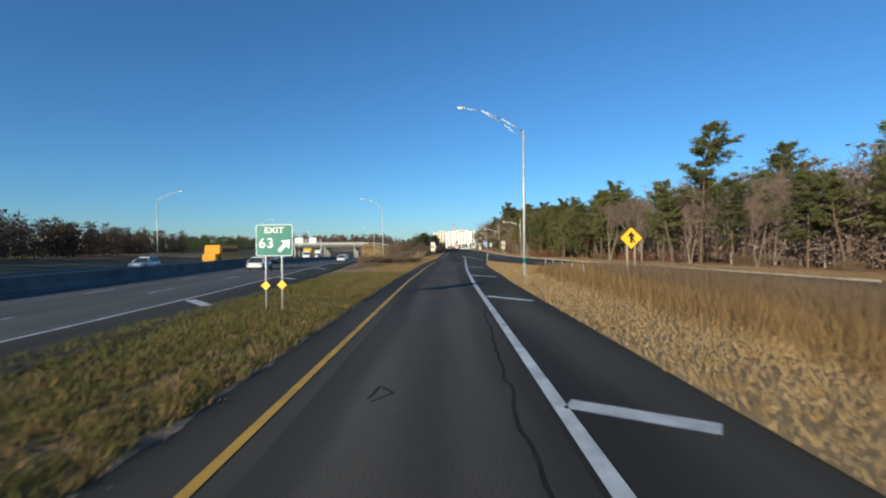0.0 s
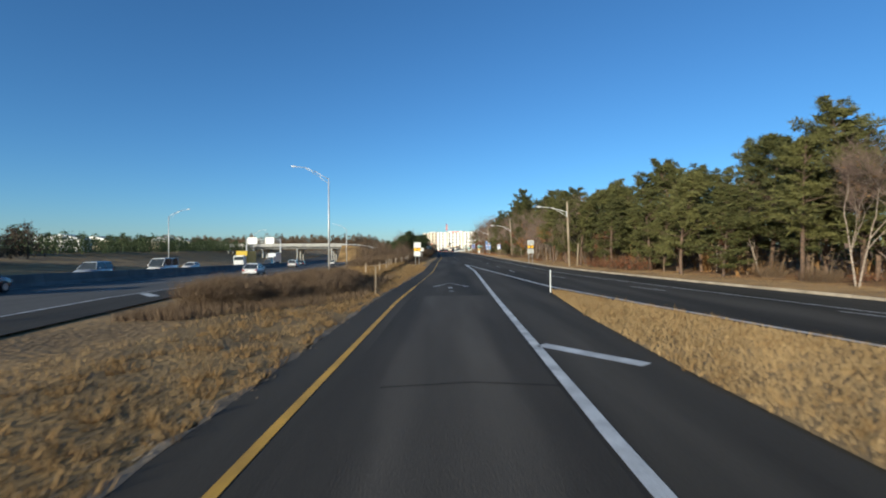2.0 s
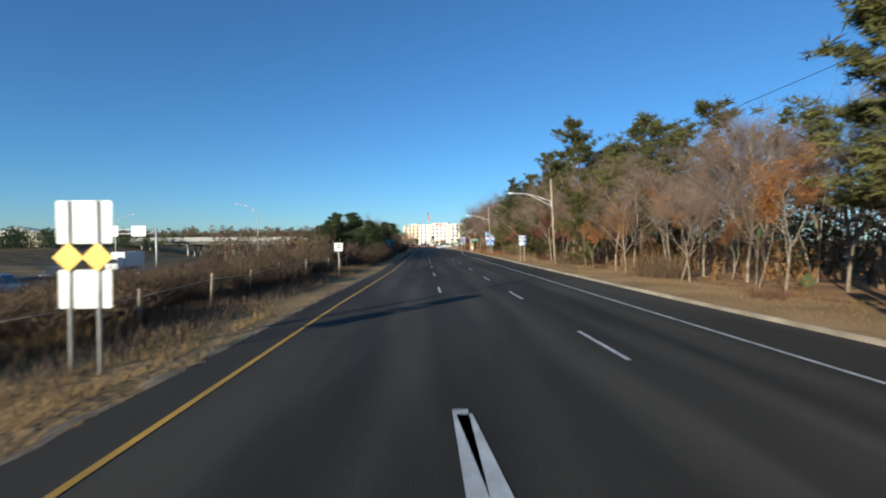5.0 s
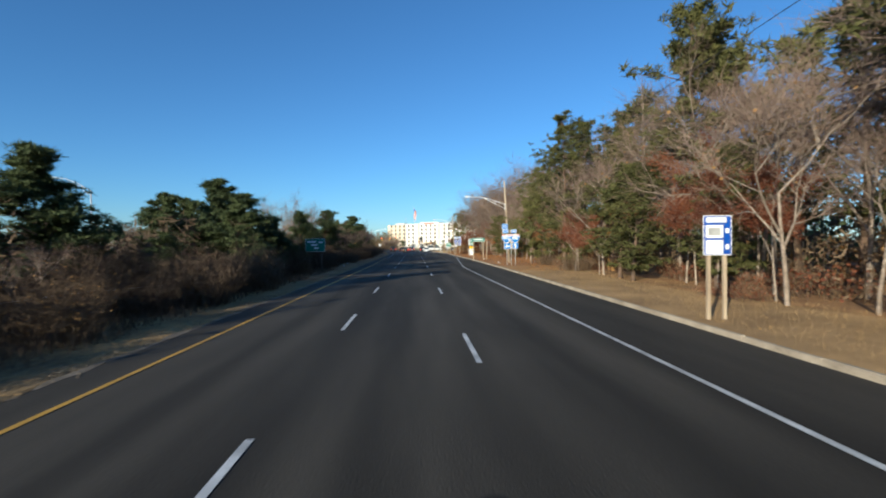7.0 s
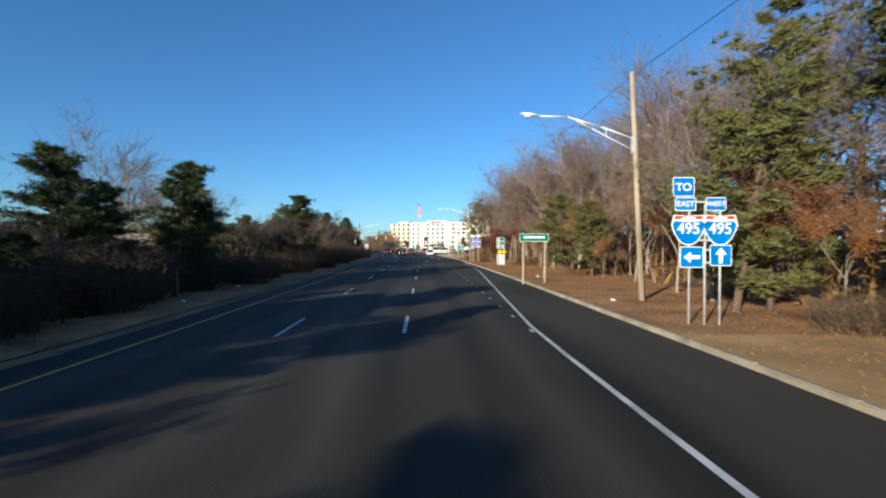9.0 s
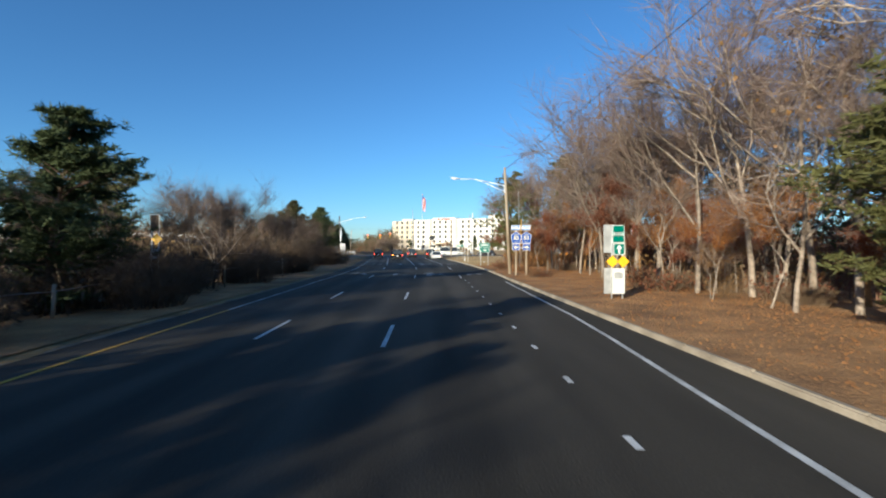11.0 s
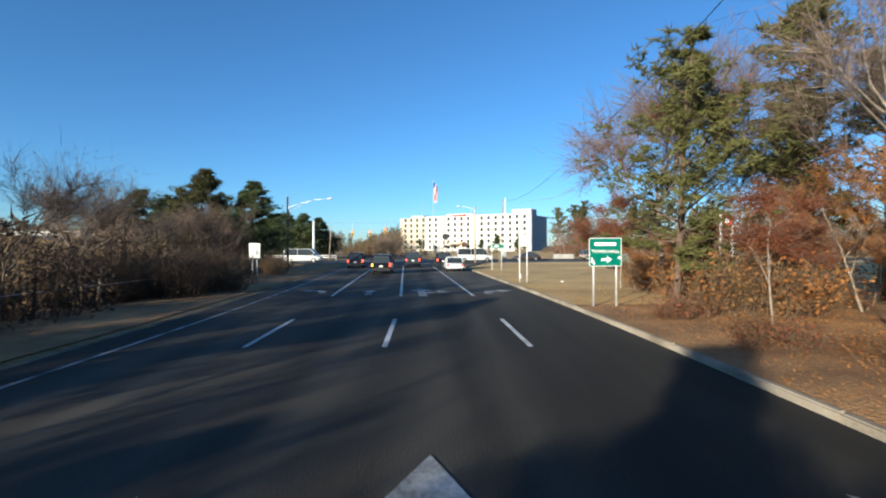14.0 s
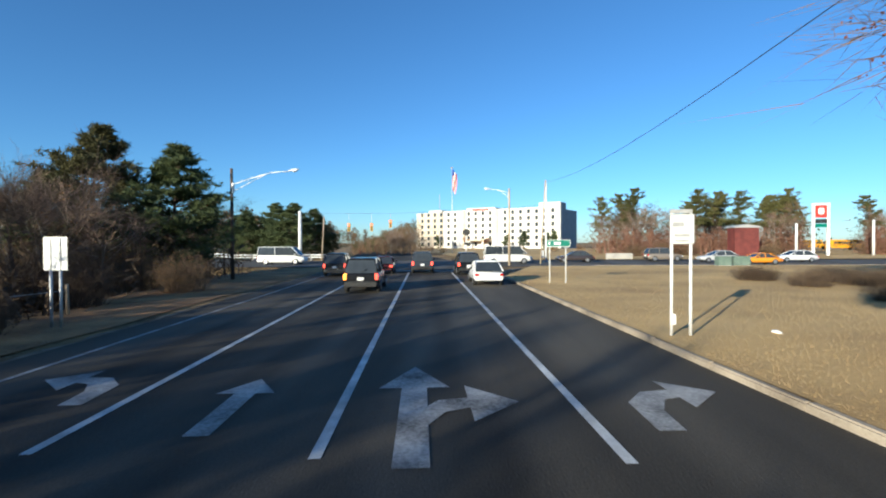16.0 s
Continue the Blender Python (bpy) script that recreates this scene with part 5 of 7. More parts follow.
steel_lamp(6.4, 38.9, 11.9, 4.6, 1.8)
steel_lamp(-14.1, 106.0, 12.2, 4.3, 1.6, -8, land(-14.1, 106) + 0.02)
steel_lamp(-32.5, 214.0, 12.6, 4.3, 1.6, -8, land(-32.5, 214) + 0.02)
for y in (20.0, 85.0, 150.0, 225.0):
    steel_lamp(along(HWY_R, y) - 36, y, 11.5, 4.3, 1.4, 172, dip(y))
wood_lamp(16.65, 105.0, 8.35, 3.1, 0.75, 7.0, lean=-2.0)
wood_lamp(18.3, 162.0, 9.6, 4.1, 1.1, 7.1, lean=-3.0)
wood_lamp(18.3, 213.2, 10.4, 4.3, 1.2, 7.4, lean=-3.0)
wood_lamp(15.95, 267.2, 9.3, 3.9, 0.8, 7.7, lean=-3.0)
wood_lamp(13.9, 336.4, 8.6, 2.0, 0.4, 8.1)
wood_lamp(-8.3, 317.5, 8.1, 4.4, 0.9, 6.9, turn=175, timber=WOOD_DARK, tall_label="dark wooden utility pole with a lamp on a curved arm")
for x, y, h in ((17.9, 106.0, 3.0), (-12.2, 352.8, 6.6), (17.6, 228.0, 3.0), (18.0, 340.4, 10.0)):
    tagged(part("wooden_post", rod(bmesh.new(), (0, 0, -0.1), (0.06 * h, 0, h), 0.085, 0.07, 10), WOOD), "plain weathered wooden post", "post").location = (x, y, 0)
guard = tagged(empty("guy_wire", 17.65, 272, 0), "steel guy wire in a bright yellow plastic guard", "wire")
part("wire", rod(bmesh.new(), (0.05, 0.0, 0.0), (-0.5, -2.2, 7.6), 0.012), STEEL, guard)
part("guard", rod(bmesh.new(), (0.0, -0.12, 1.9), (0.12, -0.5, 5.1), 0.026, 0.024, 8), SIGN_Y, guard, "yellow plastic sleeve")


def cable(a, b, sag, label="black overhead cable slung between poles"):
    pts = []
    for i in range(15):
        t = i / 14
        p = Vector(a).lerp(Vector(b), t)
        p.z -= sag * 4 * t * (1 - t)
        pts.append(p)
    v, f = [], []
    limb(v, f, pts, [0.013] * 15, 4)
    return tagged(raw("overhead_cable", v, f, BLACK), label, "cable")


cable((17.45, 162, 9.45), (17.75, 213.2, 10.25), 0.5)
cable((17.75, 213.2, 10.25), (15.45, 267.2, 9.15), 0.5)
cable((15.45, 267.2, 9.15), (18.6, 340.4, 9.85), 2.0)
cable((16.35, 105, 8.2), (17.45, 162, 9.45), 0.5)

# ---- signs ----
def sign(x, y, label, category="sign", turn=0.0, z=0.0):
    return tagged(empty("road_sign", x, y, z, turn), label, category)


def panel(parent, w, h, cx, cz, face, border=None, r=0.06, depth=0.0, name="panel", label="", rim=0.025):
    """A sheet-metal panel 4 mm thick with a border strip, facing -y."""
    if border:
        part(name + "_border", plate(bmesh.new(), rounded(w, h, r, cx, cz), -0.004 + depth, 0.0 + depth), border, parent)
        part(name, plate(bmesh.new(), rounded(w - 2 * rim, h - 2 * rim, max(0.01, r - rim), cx, cz), -0.008 + depth, -0.0045 + depth), face, parent, label)
    else:
        part(name, plate(bmesh.new(), rounded(w, h, r, cx, cz), -0.004 + depth, 0.0 + depth), face, parent, label)


def lozenge(parent, s, cx, cz, material, border=None, depth=0.0, label=""):
    part("diamond", plate(bmesh.new(), [(cx, cz + s), (cx - s, cz), (cx, cz - s), (cx + s, cz)], -0.004 + depth, depth), material, parent, label)


def post(parent, x, top, material=None, r=0.035, depth=0.045, square=False):
    bm = bmesh.new()
    if square:
        box(bm, x - r, x + r, depth - r, depth + r, -0.1, top, 0.006)
    else:
        rod(bm, (x, depth, -0.1), (x, depth, top), r, r, 8)
    part("post", bm, material or STEEL, parent)


def strip_bar(parent, w, h, cx, cz, material, depth=-0.011):
    part("lettering_bar", plate(bmesh.new(), rounded(w, h, h * 0.2, cx, cz, 2), depth - 0.002, depth), material, parent)


def arrow_mark(parent, cx, cz, s, deg, material, depth=-0.012):
    shape = [(-0.12, -0.5), (0.12, -0.5), (0.12, 0.05), (0.36, 0.05), (0, 0.5), (-0.36, 0.05), (-0.12, 0.05)]
    c, q = math.cos(radians(deg)), math.sin(radians(deg))
    part("arrow", plate(bmesh.new(), [(cx + s * (u * c - w * q), cz + s * (u * q + w * c)) for u, w in shape], depth - 0.002, depth), material, parent)


s = sign(-7.0, 19.3, "green exit number sign with two amber markers on steel posts")
panel(s, 1.5, 1.28, 0, 2.83, SIGN_G, SIGN_W, 0.1)
words("letters", "EXIT", 0.34, 0.0, -0.012, 3.23, SIGN_W, s, 1.15)
words("digit", "6", 0.56, -0.49, -0.012, 2.7, SIGN_W, s)
words("digit", "3", 0.56, -0.16, -0.012, 2.7, SIGN_W, s)
arrow_mark(s, 0.42, 2.62, 0.66, -45, SIGN_W)
for u in (-0.36, 0.3):
    post(s, u, 3.4, STEEL, 0.04)
    lozenge(s, 0.2, u, 1.0 + 0.04 * u, SIGN_Y)

s = sign(12.2, 31.4, "yellow diamond added-lane sign on two wooden posts")
part("diamond_back", plate(bmesh.new(), [(0, 3.72), (-0.74, 2.95), (0, 2.18), (0.74, 2.95)], -0.004, 0), BLACK, s)
lozenge(s, 0.72, 0, 2.95, SIGN_Y, depth=-0.0045)
arrow_mark(s, 0.0, 3.0, 0.75, 0, BLACK)
part("merge_stroke", plate(bmesh.new(), [(0.04, 2.95), (0.2, 2.62), (0.28, 2.68), (0.1, 3.02)], -0.014, -0.012), BLACK, s)
for u in (-0.25, 0.25):
    post(s, u, 3.0, WOOD, 0.05, 0.06, True)

s = sign(-3.3, 118.8, "back-to-back white route panels with amber diamonds on two posts", turn=0)
panel(s, 1.08, 0.86, 0, 3.0, SIGN_W, GREY, 0.04)
panel(s, 1.04, 0.78, 0, 1.66, SIGN_W, GREY, 0.04)
for u in (-0.28, 0.28):
    post(s, u, 3.42, GREY, 0.04, -0.02)
    lozenge(s, 0.3, u, 2.3, SIGN_Y, depth=-0.062)
s = sign(-3.5, 148.3, "small white rectangular sign on one steel post")
panel(s, 0.74, 0.72, 0, 2.22, SIGN_W, BLACK, 0.04)
strip_bar(s, 0.3, 0.08, 0, 2.38, BLACK), strip_bar(s, 0.36, 0.08, 0, 2.2, BLACK)
post(s, 0, 2.55)

s = sign(14.05, 117.0, "white route panels with two amber diamonds on steel posts")
panel(s, 0.95, 0.72, 0, 3.25, GREY, SIGN_W, 0.04)
panel(s, 0.95, 0.66, 0, 1.98, GREY, SIGN_W, 0.04)
for u in (-0.26, 0.26):
    post(s, u, 3.5, STEEL, 0.035)
    lozenge(s, 0.26, u, 2.62, SIGN_Y, depth=-0.02)
part("rail", box(bmesh.new(), -0.3, 0.3, 0.03, 0.06, 1.2, 1.25), STEEL, s)

s = sign(15.9, 168.4, "blue service sign with white panels on two wooden posts")
panel(s, 0.92, 1.24, 0, 2.72, SIGN_BD, SIGN_W, 0.04)
panel(s, 0.66, 0.16, -0.04, 3.2, SIGN_W, None, 0.02, -0.009, "header")
panel(s, 0.56, 0.4, -0.1, 2.84, SIGN_W, None, 0.02, -0.009, "picture_panel")
panel(s, 0.4, 0.24, -0.1, 2.84, GREY, None, 0.02, -0.014, "picture")
panel(s, 0.56, 0.42, -0.1, 2.36, SIGN_W, None, 0.02, -0.009, "lower_panel")
for cz in (2.86, 2.36):
    strip_bar(s, 0.12, 0.16, 0.31, cz, SIGN_W)
for u in (-0.26, 0.26):
    post(s, u, 2.6, WOOD, 0.05, 0.06, True)

s = sign(-3.05, 200.4, "green guide sign in deep shade on two posts")
panel(s, 1.85, 1.25, 0, 2.58, SIGN_G, SIGN_W, 0.06)
for w, cx, cz in ((0.8, -0.35, 2.9), (0.4, 0.5, 2.85), (0.6, -0.1, 2.6), (0.4, 0.1, 2.3)):
    strip_bar(s, w, 0.15, cx, cz, SIGN_W)
for u in (-0.6, 0.6):
    post(s, u, 2.9, WOOD_DARK, 0.05, 0.06, True)


def shield(parent, cx, cz, w):
    """Interstate shield: white rim, red head, blue field."""
    def form(k, top=None):
        pts = []
        for i in range(21):
            t = -1 + 2 * i / 20
            pts.append((cx + w * 0.5 * k * t * (1.0 if abs(t) < 1 else 1), cz + w * 0.5 * k * (-1.08 + 1.25 * abs(t) ** 2.4 * 0.8)))
        up = 0.86 if top is None else top
        pts += [(cx + w * 0.54 * k, cz + w * 0.5 * k * 0.25), (cx + w * 0.46 * k, cz + w * 0.5 * k * up), (cx, cz + w * 0.5 * k * (up - 0.06)), (cx - w * 0.46 * k, cz + w * 0.5 * k * up), (cx - w * 0.54 * k, cz + w * 0.5 * k * 0.25)]
        return pts
    part("shield_rim", plate(bmesh.new(), form(1.0), -0.024, -0.02), SIGN_W, parent)
    part("shield_field", plate(bmesh.new(), form(0.93, 0.5), -0.0275, -0.0245), SIGN_B, parent, "blue shield field")
    head = [(cx - w * 0.45, cz + w * 0.29), (cx + w * 0.45, cz + w * 0.29), (cx + w * 0.42, cz + w * 0.4), (cx, cz + w * 0.375), (cx - w * 0.42, cz + w * 0.4)]
    part("shield_head", plate(bmesh.new(), head, -0.0275, -0.0245), SIGN_R, parent, "red shield head")
    strip_bar(parent, w * 0.42, w * 0.05, cx, cz + w * 0.335, SIGN_W, -0.028)
    words("route_number", "495", w * 0.5, cx, -0.03, cz - w * 0.02, SIGN_W, parent, 0.95)


s = sign(17.15, 206.6, "blue interstate route signs with arrows on three posts", turn=-6)
panel(s, 0.66, 0.6, -0.62, 4.42, SIGN_B, SIGN_W, 0.05)
words("letters", "TO", 0.34, -0.62, -0.012, 4.4, SIGN_W, s)
panel(s, 0.64, 0.42, -0.56, 3.88, SIGN_B, SIGN_W, 0.05)
words("letters", "EAST", 0.24, -0.56, -0.012, 3.88, SIGN_W, s)
panel(s, 0.62, 0.42, 0.36, 3.88, SIGN_B, SIGN_W, 0.05)
words("letters", "WEST", 0.22, 0.36, -0.012, 3.88, SIGN_W, s)
shield(s, -0.47, 3.12, 0.98)
shield(s, 0.49, 3.12, 0.98)
panel(s, 0.72, 0.66, -0.36, 2.22, SIGN_B, SIGN_W, 0.05)
arrow_mark(s, -0.36, 2.22, 0.5, 90, SIGN_W)
panel(s, 0.66, 0.66, 0.52, 2.28, SIGN_B, SIGN_W, 0.05)
arrow_mark(s, 0.52, 2.28, 0.5, 0, SIGN_W)
for u, top in ((-0.42, 4.6), (0.06, 3.9), (0.52, 3.9)):
    post(s, u, top, STEEL, 0.035)
for cz in (3.95, 2.75, 2.45, 2.05):
    part("cross_rail", box(bmesh.new(), -0.6, 0.6, 0.005, 0.02, cz - 0.025, cz + 0.025), STEEL, s)

s = sign(15.75, 223.3, "long green street-name sign on two wooden posts")
panel(s, 1.95, 0.52, 0, 3.1, SIGN_G, SIGN_W, 0.05)
strip_bar(s, 1.4, 0.14, 0, 3.12, SIGN_W)
for u in (-0.72, 0.72):
    post(s, u, 3.0, WOOD, 0.055, 0.06, True)

s = sign(17.6, 248.0, "green parking direction sign with amber diamonds and white panel")
panel(s, 0.56, 0.82, 0.14, 3.1, SIGN_G, SIGN_W, 0.03)
for i in range(5):
    strip_bar(s, 0.06, 0.2, -0.06 + 0.1 * i, 3.1, SIGN_W)
panel(s, 0.52, 0.52, 0.18, 2.4, SIGN_G, SIGN_W, 0.03)
arrow_mark(s, 0.18, 2.4, 0.4, 0, SIGN_W)
panel(s, 0.5, 1.3, -0.26, 2.88, GREY, None, 0.03, 0.12, "backing_panel", "bare grey back of another sign")
for u in (-0.14, 0.36):
    lozenge(s, 0.29, u, 1.82, SIGN_Y, depth=-0.02)
    post(s, u, 3.2, STEEL, 0.04)
panel(s, 0.6, 1.2, 0.16, 0.92, SIGN_W, GREY, 0.03)
strip_bar(s, 0.42, 0.3, 0.16, 1.18, GREY)
panel(s, 0.44, 1.2, -0.26, 0.92, GREY, None, 0.03, 0.12, "lower_backing_panel", "bare grey back of a lower sign")

s = sign(-5.55, 251.8, "sign assembly seen edge-on with amber marker and small panels")
panel(s, 0.5, 0.9, 0, 3.7, WOOD_DARK, GREY, 0.03)
lozenge(s, 0.3, 0.1, 2.85, SIGN_Y, depth=-0.02)
panel(s, 0.5, 0.9, 0, 1.9, GREY, BLACK, 0.03)
strip_bar(s, 0.3, 0.2, 0, 2.05, BLACK), strip_bar(s, 0.3, 0.2, 0, 1.7, BLACK)
for u in (-0.18, 0.18):
    post(s, u, 4.1, STEEL, 0.035)


def county(parent, cx, cz, w):
    """Five-sided county route shield in blue and yellow."""
    form = [(-0.42, -0.62), (0.42, -0.62), (0.55, 0.28), (0.0, 0.66), (-0.55, 0.28)]
    part("pentagon_rim", plate(bmesh.new(), [(cx + w * a, cz + w * b) for a, b in form], -0.006, -0.002), SIGN_W, parent)
    part("pentagon", plate(bmesh.new(), [(cx + w * a * 0.93, cz + w * b * 0.94) for a, b in form], -0.01, -0.0065), SIGN_BD, parent, "blue five-sided county shield")
    words("route_number", "83", w * 0.58, cx, -0.013, cz - w * 0.04, SIGN_PALE, parent)
    strip_bar(parent, w * 0.45, w * 0.09, cx, cz + w * 0.36, GREY)
    strip_bar(parent, w * 0.4, w * 0.09, cx, cz - w * 0.46, GREY)


s = sign(16.5, 265.0, "pair of blue county route shields with arrows on posts", turn=-4)
for cx, word, a in ((-0.42, "SOUTH", 90), (0.42, "NORTH", -90)):
    panel(s, 0.72, 0.42, cx - 0.04, 4.02, SIGN_B, SIGN_W, 0.03, rim=0.03)
    panel(s, 0.64, 0.2, cx - 0.04, 4.02, SIGN_W, None, 0.02, -0.009, "word_panel")
    words("letters", word, 0.17, cx - 0.04, -0.017, 4.02, SIGN_B, s)
    county(s, cx, 3.2, 0.78)
    panel(s, 0.6, 0.5, cx, 2.42, SIGN_BD, SIGN_W, 0.03)
    arrow_mark(s, cx, 2.42, 0.42, a, SIGN_PALE)
    post(s, cx, 4.1, WOOD, 0.06, 0.07, True)
for cz in (2.75, 2.35):
    part("cross_rail", box(bmesh.new(), -0.5, 0.5, 0.003, 0.01, cz - 0.03, cz + 0.03), STEEL, s)

s = sign(15.6, 283.5, "green town hall direction sign, peeling, on two posts", turn=-3)
panel(s, 1.28, 1.14, 0, 2.28, SIGN_G, SIGN_W, 0.07)
strip_bar(s, 0.86, 0.13, 0, 2.6, SIGN_W)
words("letters", "TOWN HALL", 0.19, 0, -0.012, 2.3, SIGN_W, s)
arrow_mark(s, 0.05, 1.98, 0.42, -90, SIGN_W)
for cx, cz, r in ((-0.5, 1.9, 0.09), (-0.44, 1.82, 0.06), (0.55, 2.05, 0.07), (-0.53, 2.02, 0.05)):
    part("peeled_patch", plate(bmesh.new(), [(cx + r * math.cos(a) * random.uniform(0.6, 1.1), cz + r * math.sin(a) * random.uniform(0.6, 1.2)) for a in [6.283 * i / 9 for i in range(9)]], -0.0105, -0.0085), SIGN_W, s)
for u in (-0.45, 0.45):
    post(s, u, 2.6, STEEL, 0.045)

s = sign(14.35, 295.6, "white regulatory sign on two pale posts beside the curb", turn=-2)
panel(s, 0.62, 0.78, 0, 2.88, SIGN_W, GREY, 0.03)
panel(s, 0.56, 0.1, -0.02, 3.34, GREY, None, 0.02, 0.0, "top_plate")
strip_bar(s, 0.3, 0.12, -0.1, 3.0, GREY), strip_bar(s, 0.4, 0.08, 0, 2.72, GREY), strip_bar(s, 0.36, 0.05, 0, 2.58, GREY)
for u in (-0.24, 0.24):
    post(s, u, 3.3, ALU, 0.04, 0.05)
part("tag", plate(bmesh.new(), rounded(0.1, 0.28, 0.02, -0.2, 0.55), -0.02, 0.0), SIGN_W, s)

s = sign(-4.0, 297.4, "bare back of a white sign with stiffening ribs", turn=0)
panel(s, 0.78, 1.05, 0, 2.27, SIGN_W, GREY, 0.03)
for u in (-0.16, 0.16):
    part("rib", box(bmesh.new(), u - 0.03, u + 0.03, -0.035, -0.009, 1.8, 2.75, 0.005), GREY, s)
    post(s, u, 1.8, STEEL, 0.04, 0.0)

s = sign(14.45, 312.0, "green street-name sign across two steel posts at the corner", turn=-8)
panel(s, 1.4, 0.42, 0, 2.5, SIGN_G, SIGN_W, 0.04)
strip_bar(s, 0.4, 0.16, -0.05, 2.5, SIGN_W), strip_bar(s, 0.1, 0.2, -0.52, 2.5, SIGN_W)
for u in (-0.5, 0.45):
    post(s, u, 2.7, GREY, 0.035, 0.06, True)

# delineators and fences
def marker_post(x, y, h, material, label):
    ob = part("marker_post", box(bmesh.new(), -0.026, 0.026, -0.026, 0.026, -0.1, h, 0.008), material)
    ob.location = (x, y, max(land(x, y), -0.05) if x < 0 else 0.03)
    return tagged(ob, label, "post")


marker_post(4.95, 29.6, 1.3, WOOD, "short pale wooden marker post at the pavement edge")
marker_post(6.15, 71.2, 1.25, SIGN_W, "short white marker post at the merge")
marker_post(-3.57, 71.0, 1.62, WOOD, "short wooden marker post beside the ramp")
fence = tagged(empty("rail_fence"), "grey steel posts with a thin cable on the grass island", "fence")
fy = [34.8, 38.4, 42.2, 46.2, 50.5]
for a in fy:
    part("fence_post", rod(bmesh.new(), (9.0 + 0.03 * a, a, 0), (9.0 + 0.03 * a, a, 1.05), 0.035, n=8), GREY, fence)
for a, b in zip(fy, fy[1:]):
    part("fence_cable", rod(bmesh.new(), (9.0 + 0.03 * a, a, 0.85), (9.0 + 0.03 * b, b, 0.85), 0.006, n=4), GREY, fence)
fence = tagged(empty("post_fence"), "old wooden post and wire fence in the brush", "fence")
fy = span(88, 300, 5.2)
old = None
for a in fy:
    x = pave_l(a) - 4.5 - 0.4 * math.sin(a)
    z = land(x, a)
    top = (x + random.uniform(-0.08, 0.08), a, z + random.uniform(1.15, 1.45))
    part("fence_post", rod(bmesh.new(), (x, a, z - 0.1), top, 0.065, 0.055, 8), WOOD, fence)
    if old:
        part("wire", rod(bmesh.new(), old, (top[0], top[1], top[2] - 0.25), 0.008, n=4), STEEL, fence)
    old = (top[0], top[1], top[2] - 0.25)

# loose stones along the broken edge of the ramp
STONE_V = [(1, 0, 0), (-0.8, 0.2, 0), (0, 0.9, 0.1), (0.1, -1, 0), (0, 0.1, 0.7)]
STONE_F = [(0, 2, 4), (2, 1, 4), (1, 3, 4), (3, 0, 4)]
rnd_ = random.Random(77)
pv, pf = [], []
for _ in range(5200):
    y = rnd_.uniform(-2, 180)
    x = pave_l(y) + rnd_.gauss(-0.38, 0.24)
    r, a, k = rnd_.uniform(0.01, 0.042), rnd_.uniform(0, 6.28), len(pv)
    pv += [(x + r * (p * math.cos(a) - q * math.sin(a)), y + r * (p * math.sin(a) + q * math.cos(a)), max(land(x, y) + 0.03, 0.0) + r * w) for p, q, w in STONE_V]
    pf += [tuple(k + i for i in f_) for f_ in STONE_F]
tagged(raw("loose_stones", pv, pf, GRAVEL), "pale loose stones and broken asphalt along the edge", "stones", "", "stuff")

# litter on the left verge and right verge
for x, y, w in ((-3.0, 222, 0.25), (-3.4, 226, 0.35), (-2.4, 214, 0.2), (16.9, 213, 0.2), (17.4, 229, 0.22), (24.5, 214, 0.3), (25.5, 216.5, 0.4), (17.0, 296, 0.2)):
    bm = bmesh.new()
    bmesh.ops.create_icosphere(bm, subdivisions=2, radius=w * 0.6)
    for v_ in bm.verts:
        v_.co *= 1 + 0.5 * noise.noise(v_.co * 9)
        v_.co.z *= 0.45
    ob = tagged(part("paper_scrap", bm, SIGN_W), "crumpled white paper litter on the verge", "litter")
    ob.location = (x, y, (land(x, y) if x < 0 else 0.12) + w * 0.2)

# ---- vehicles ----
def loft(bm, sections, n=None):
    rings = [[bm.verts.new(p) for p in s] for s in sections]
    for a, b in zip(rings, rings[1:]):
        m = len(a)
        for i in range(m):
            bm.faces.new((a[i], a[(i + 1) % m], b[(i + 1) % m], b[i])).smooth = True
    bm.faces.new(rings[0]), bm.faces.new(rings[-1][::-1])
    bmesh.ops.recalc_face_normals(bm, faces=bm.faces)
    return bm


def hull(y, w, z0, z1, r=0.12):
    """Rounded cross-section of a body at y: half width w, from z0 to z1."""
    return [(-w + r, y, z0), (w - r, y, z0), (w, y, z0 + r), (w * 1.0, y, z0 + (z1 - z0) * 0.55), (w * 0.96, y, z1 - r), (w * 0.86, y, z1), (-w * 0.86, y, z1), (-w * 0.96, y, z1 - r), (-w * 1.0, y, z0 + (z1 - z0) * 0.55), (-w, y, z0 + r)]


def wheel(parent, x, y, r, w):
    bm = bmesh.new()
    rod(bm, (x - w / 2, y, r), (x + w / 2, y, r), r, r, 20)
    bmesh.ops.bevel(bm, geom=[e for e in bm.edges if len(e.link_faces) == 2 and any(len(f_.verts) > 4 for f_ in e.link_faces)], offset=0.03, segments=2, affect="EDGES")
    t = part("wheel", bm, RUBBER, parent, "black rubber tyre")
    bm = bmesh.new()
    s = 1 if x > 0 else -1
    rod(bm, (x + s * (w / 2 - 0.01), y, r), (x + s * (w / 2 + 0.006), y, r), r * 0.64, r * 0.6, 14)
    part("rim", bm, RIM, t, "metal wheel rim")


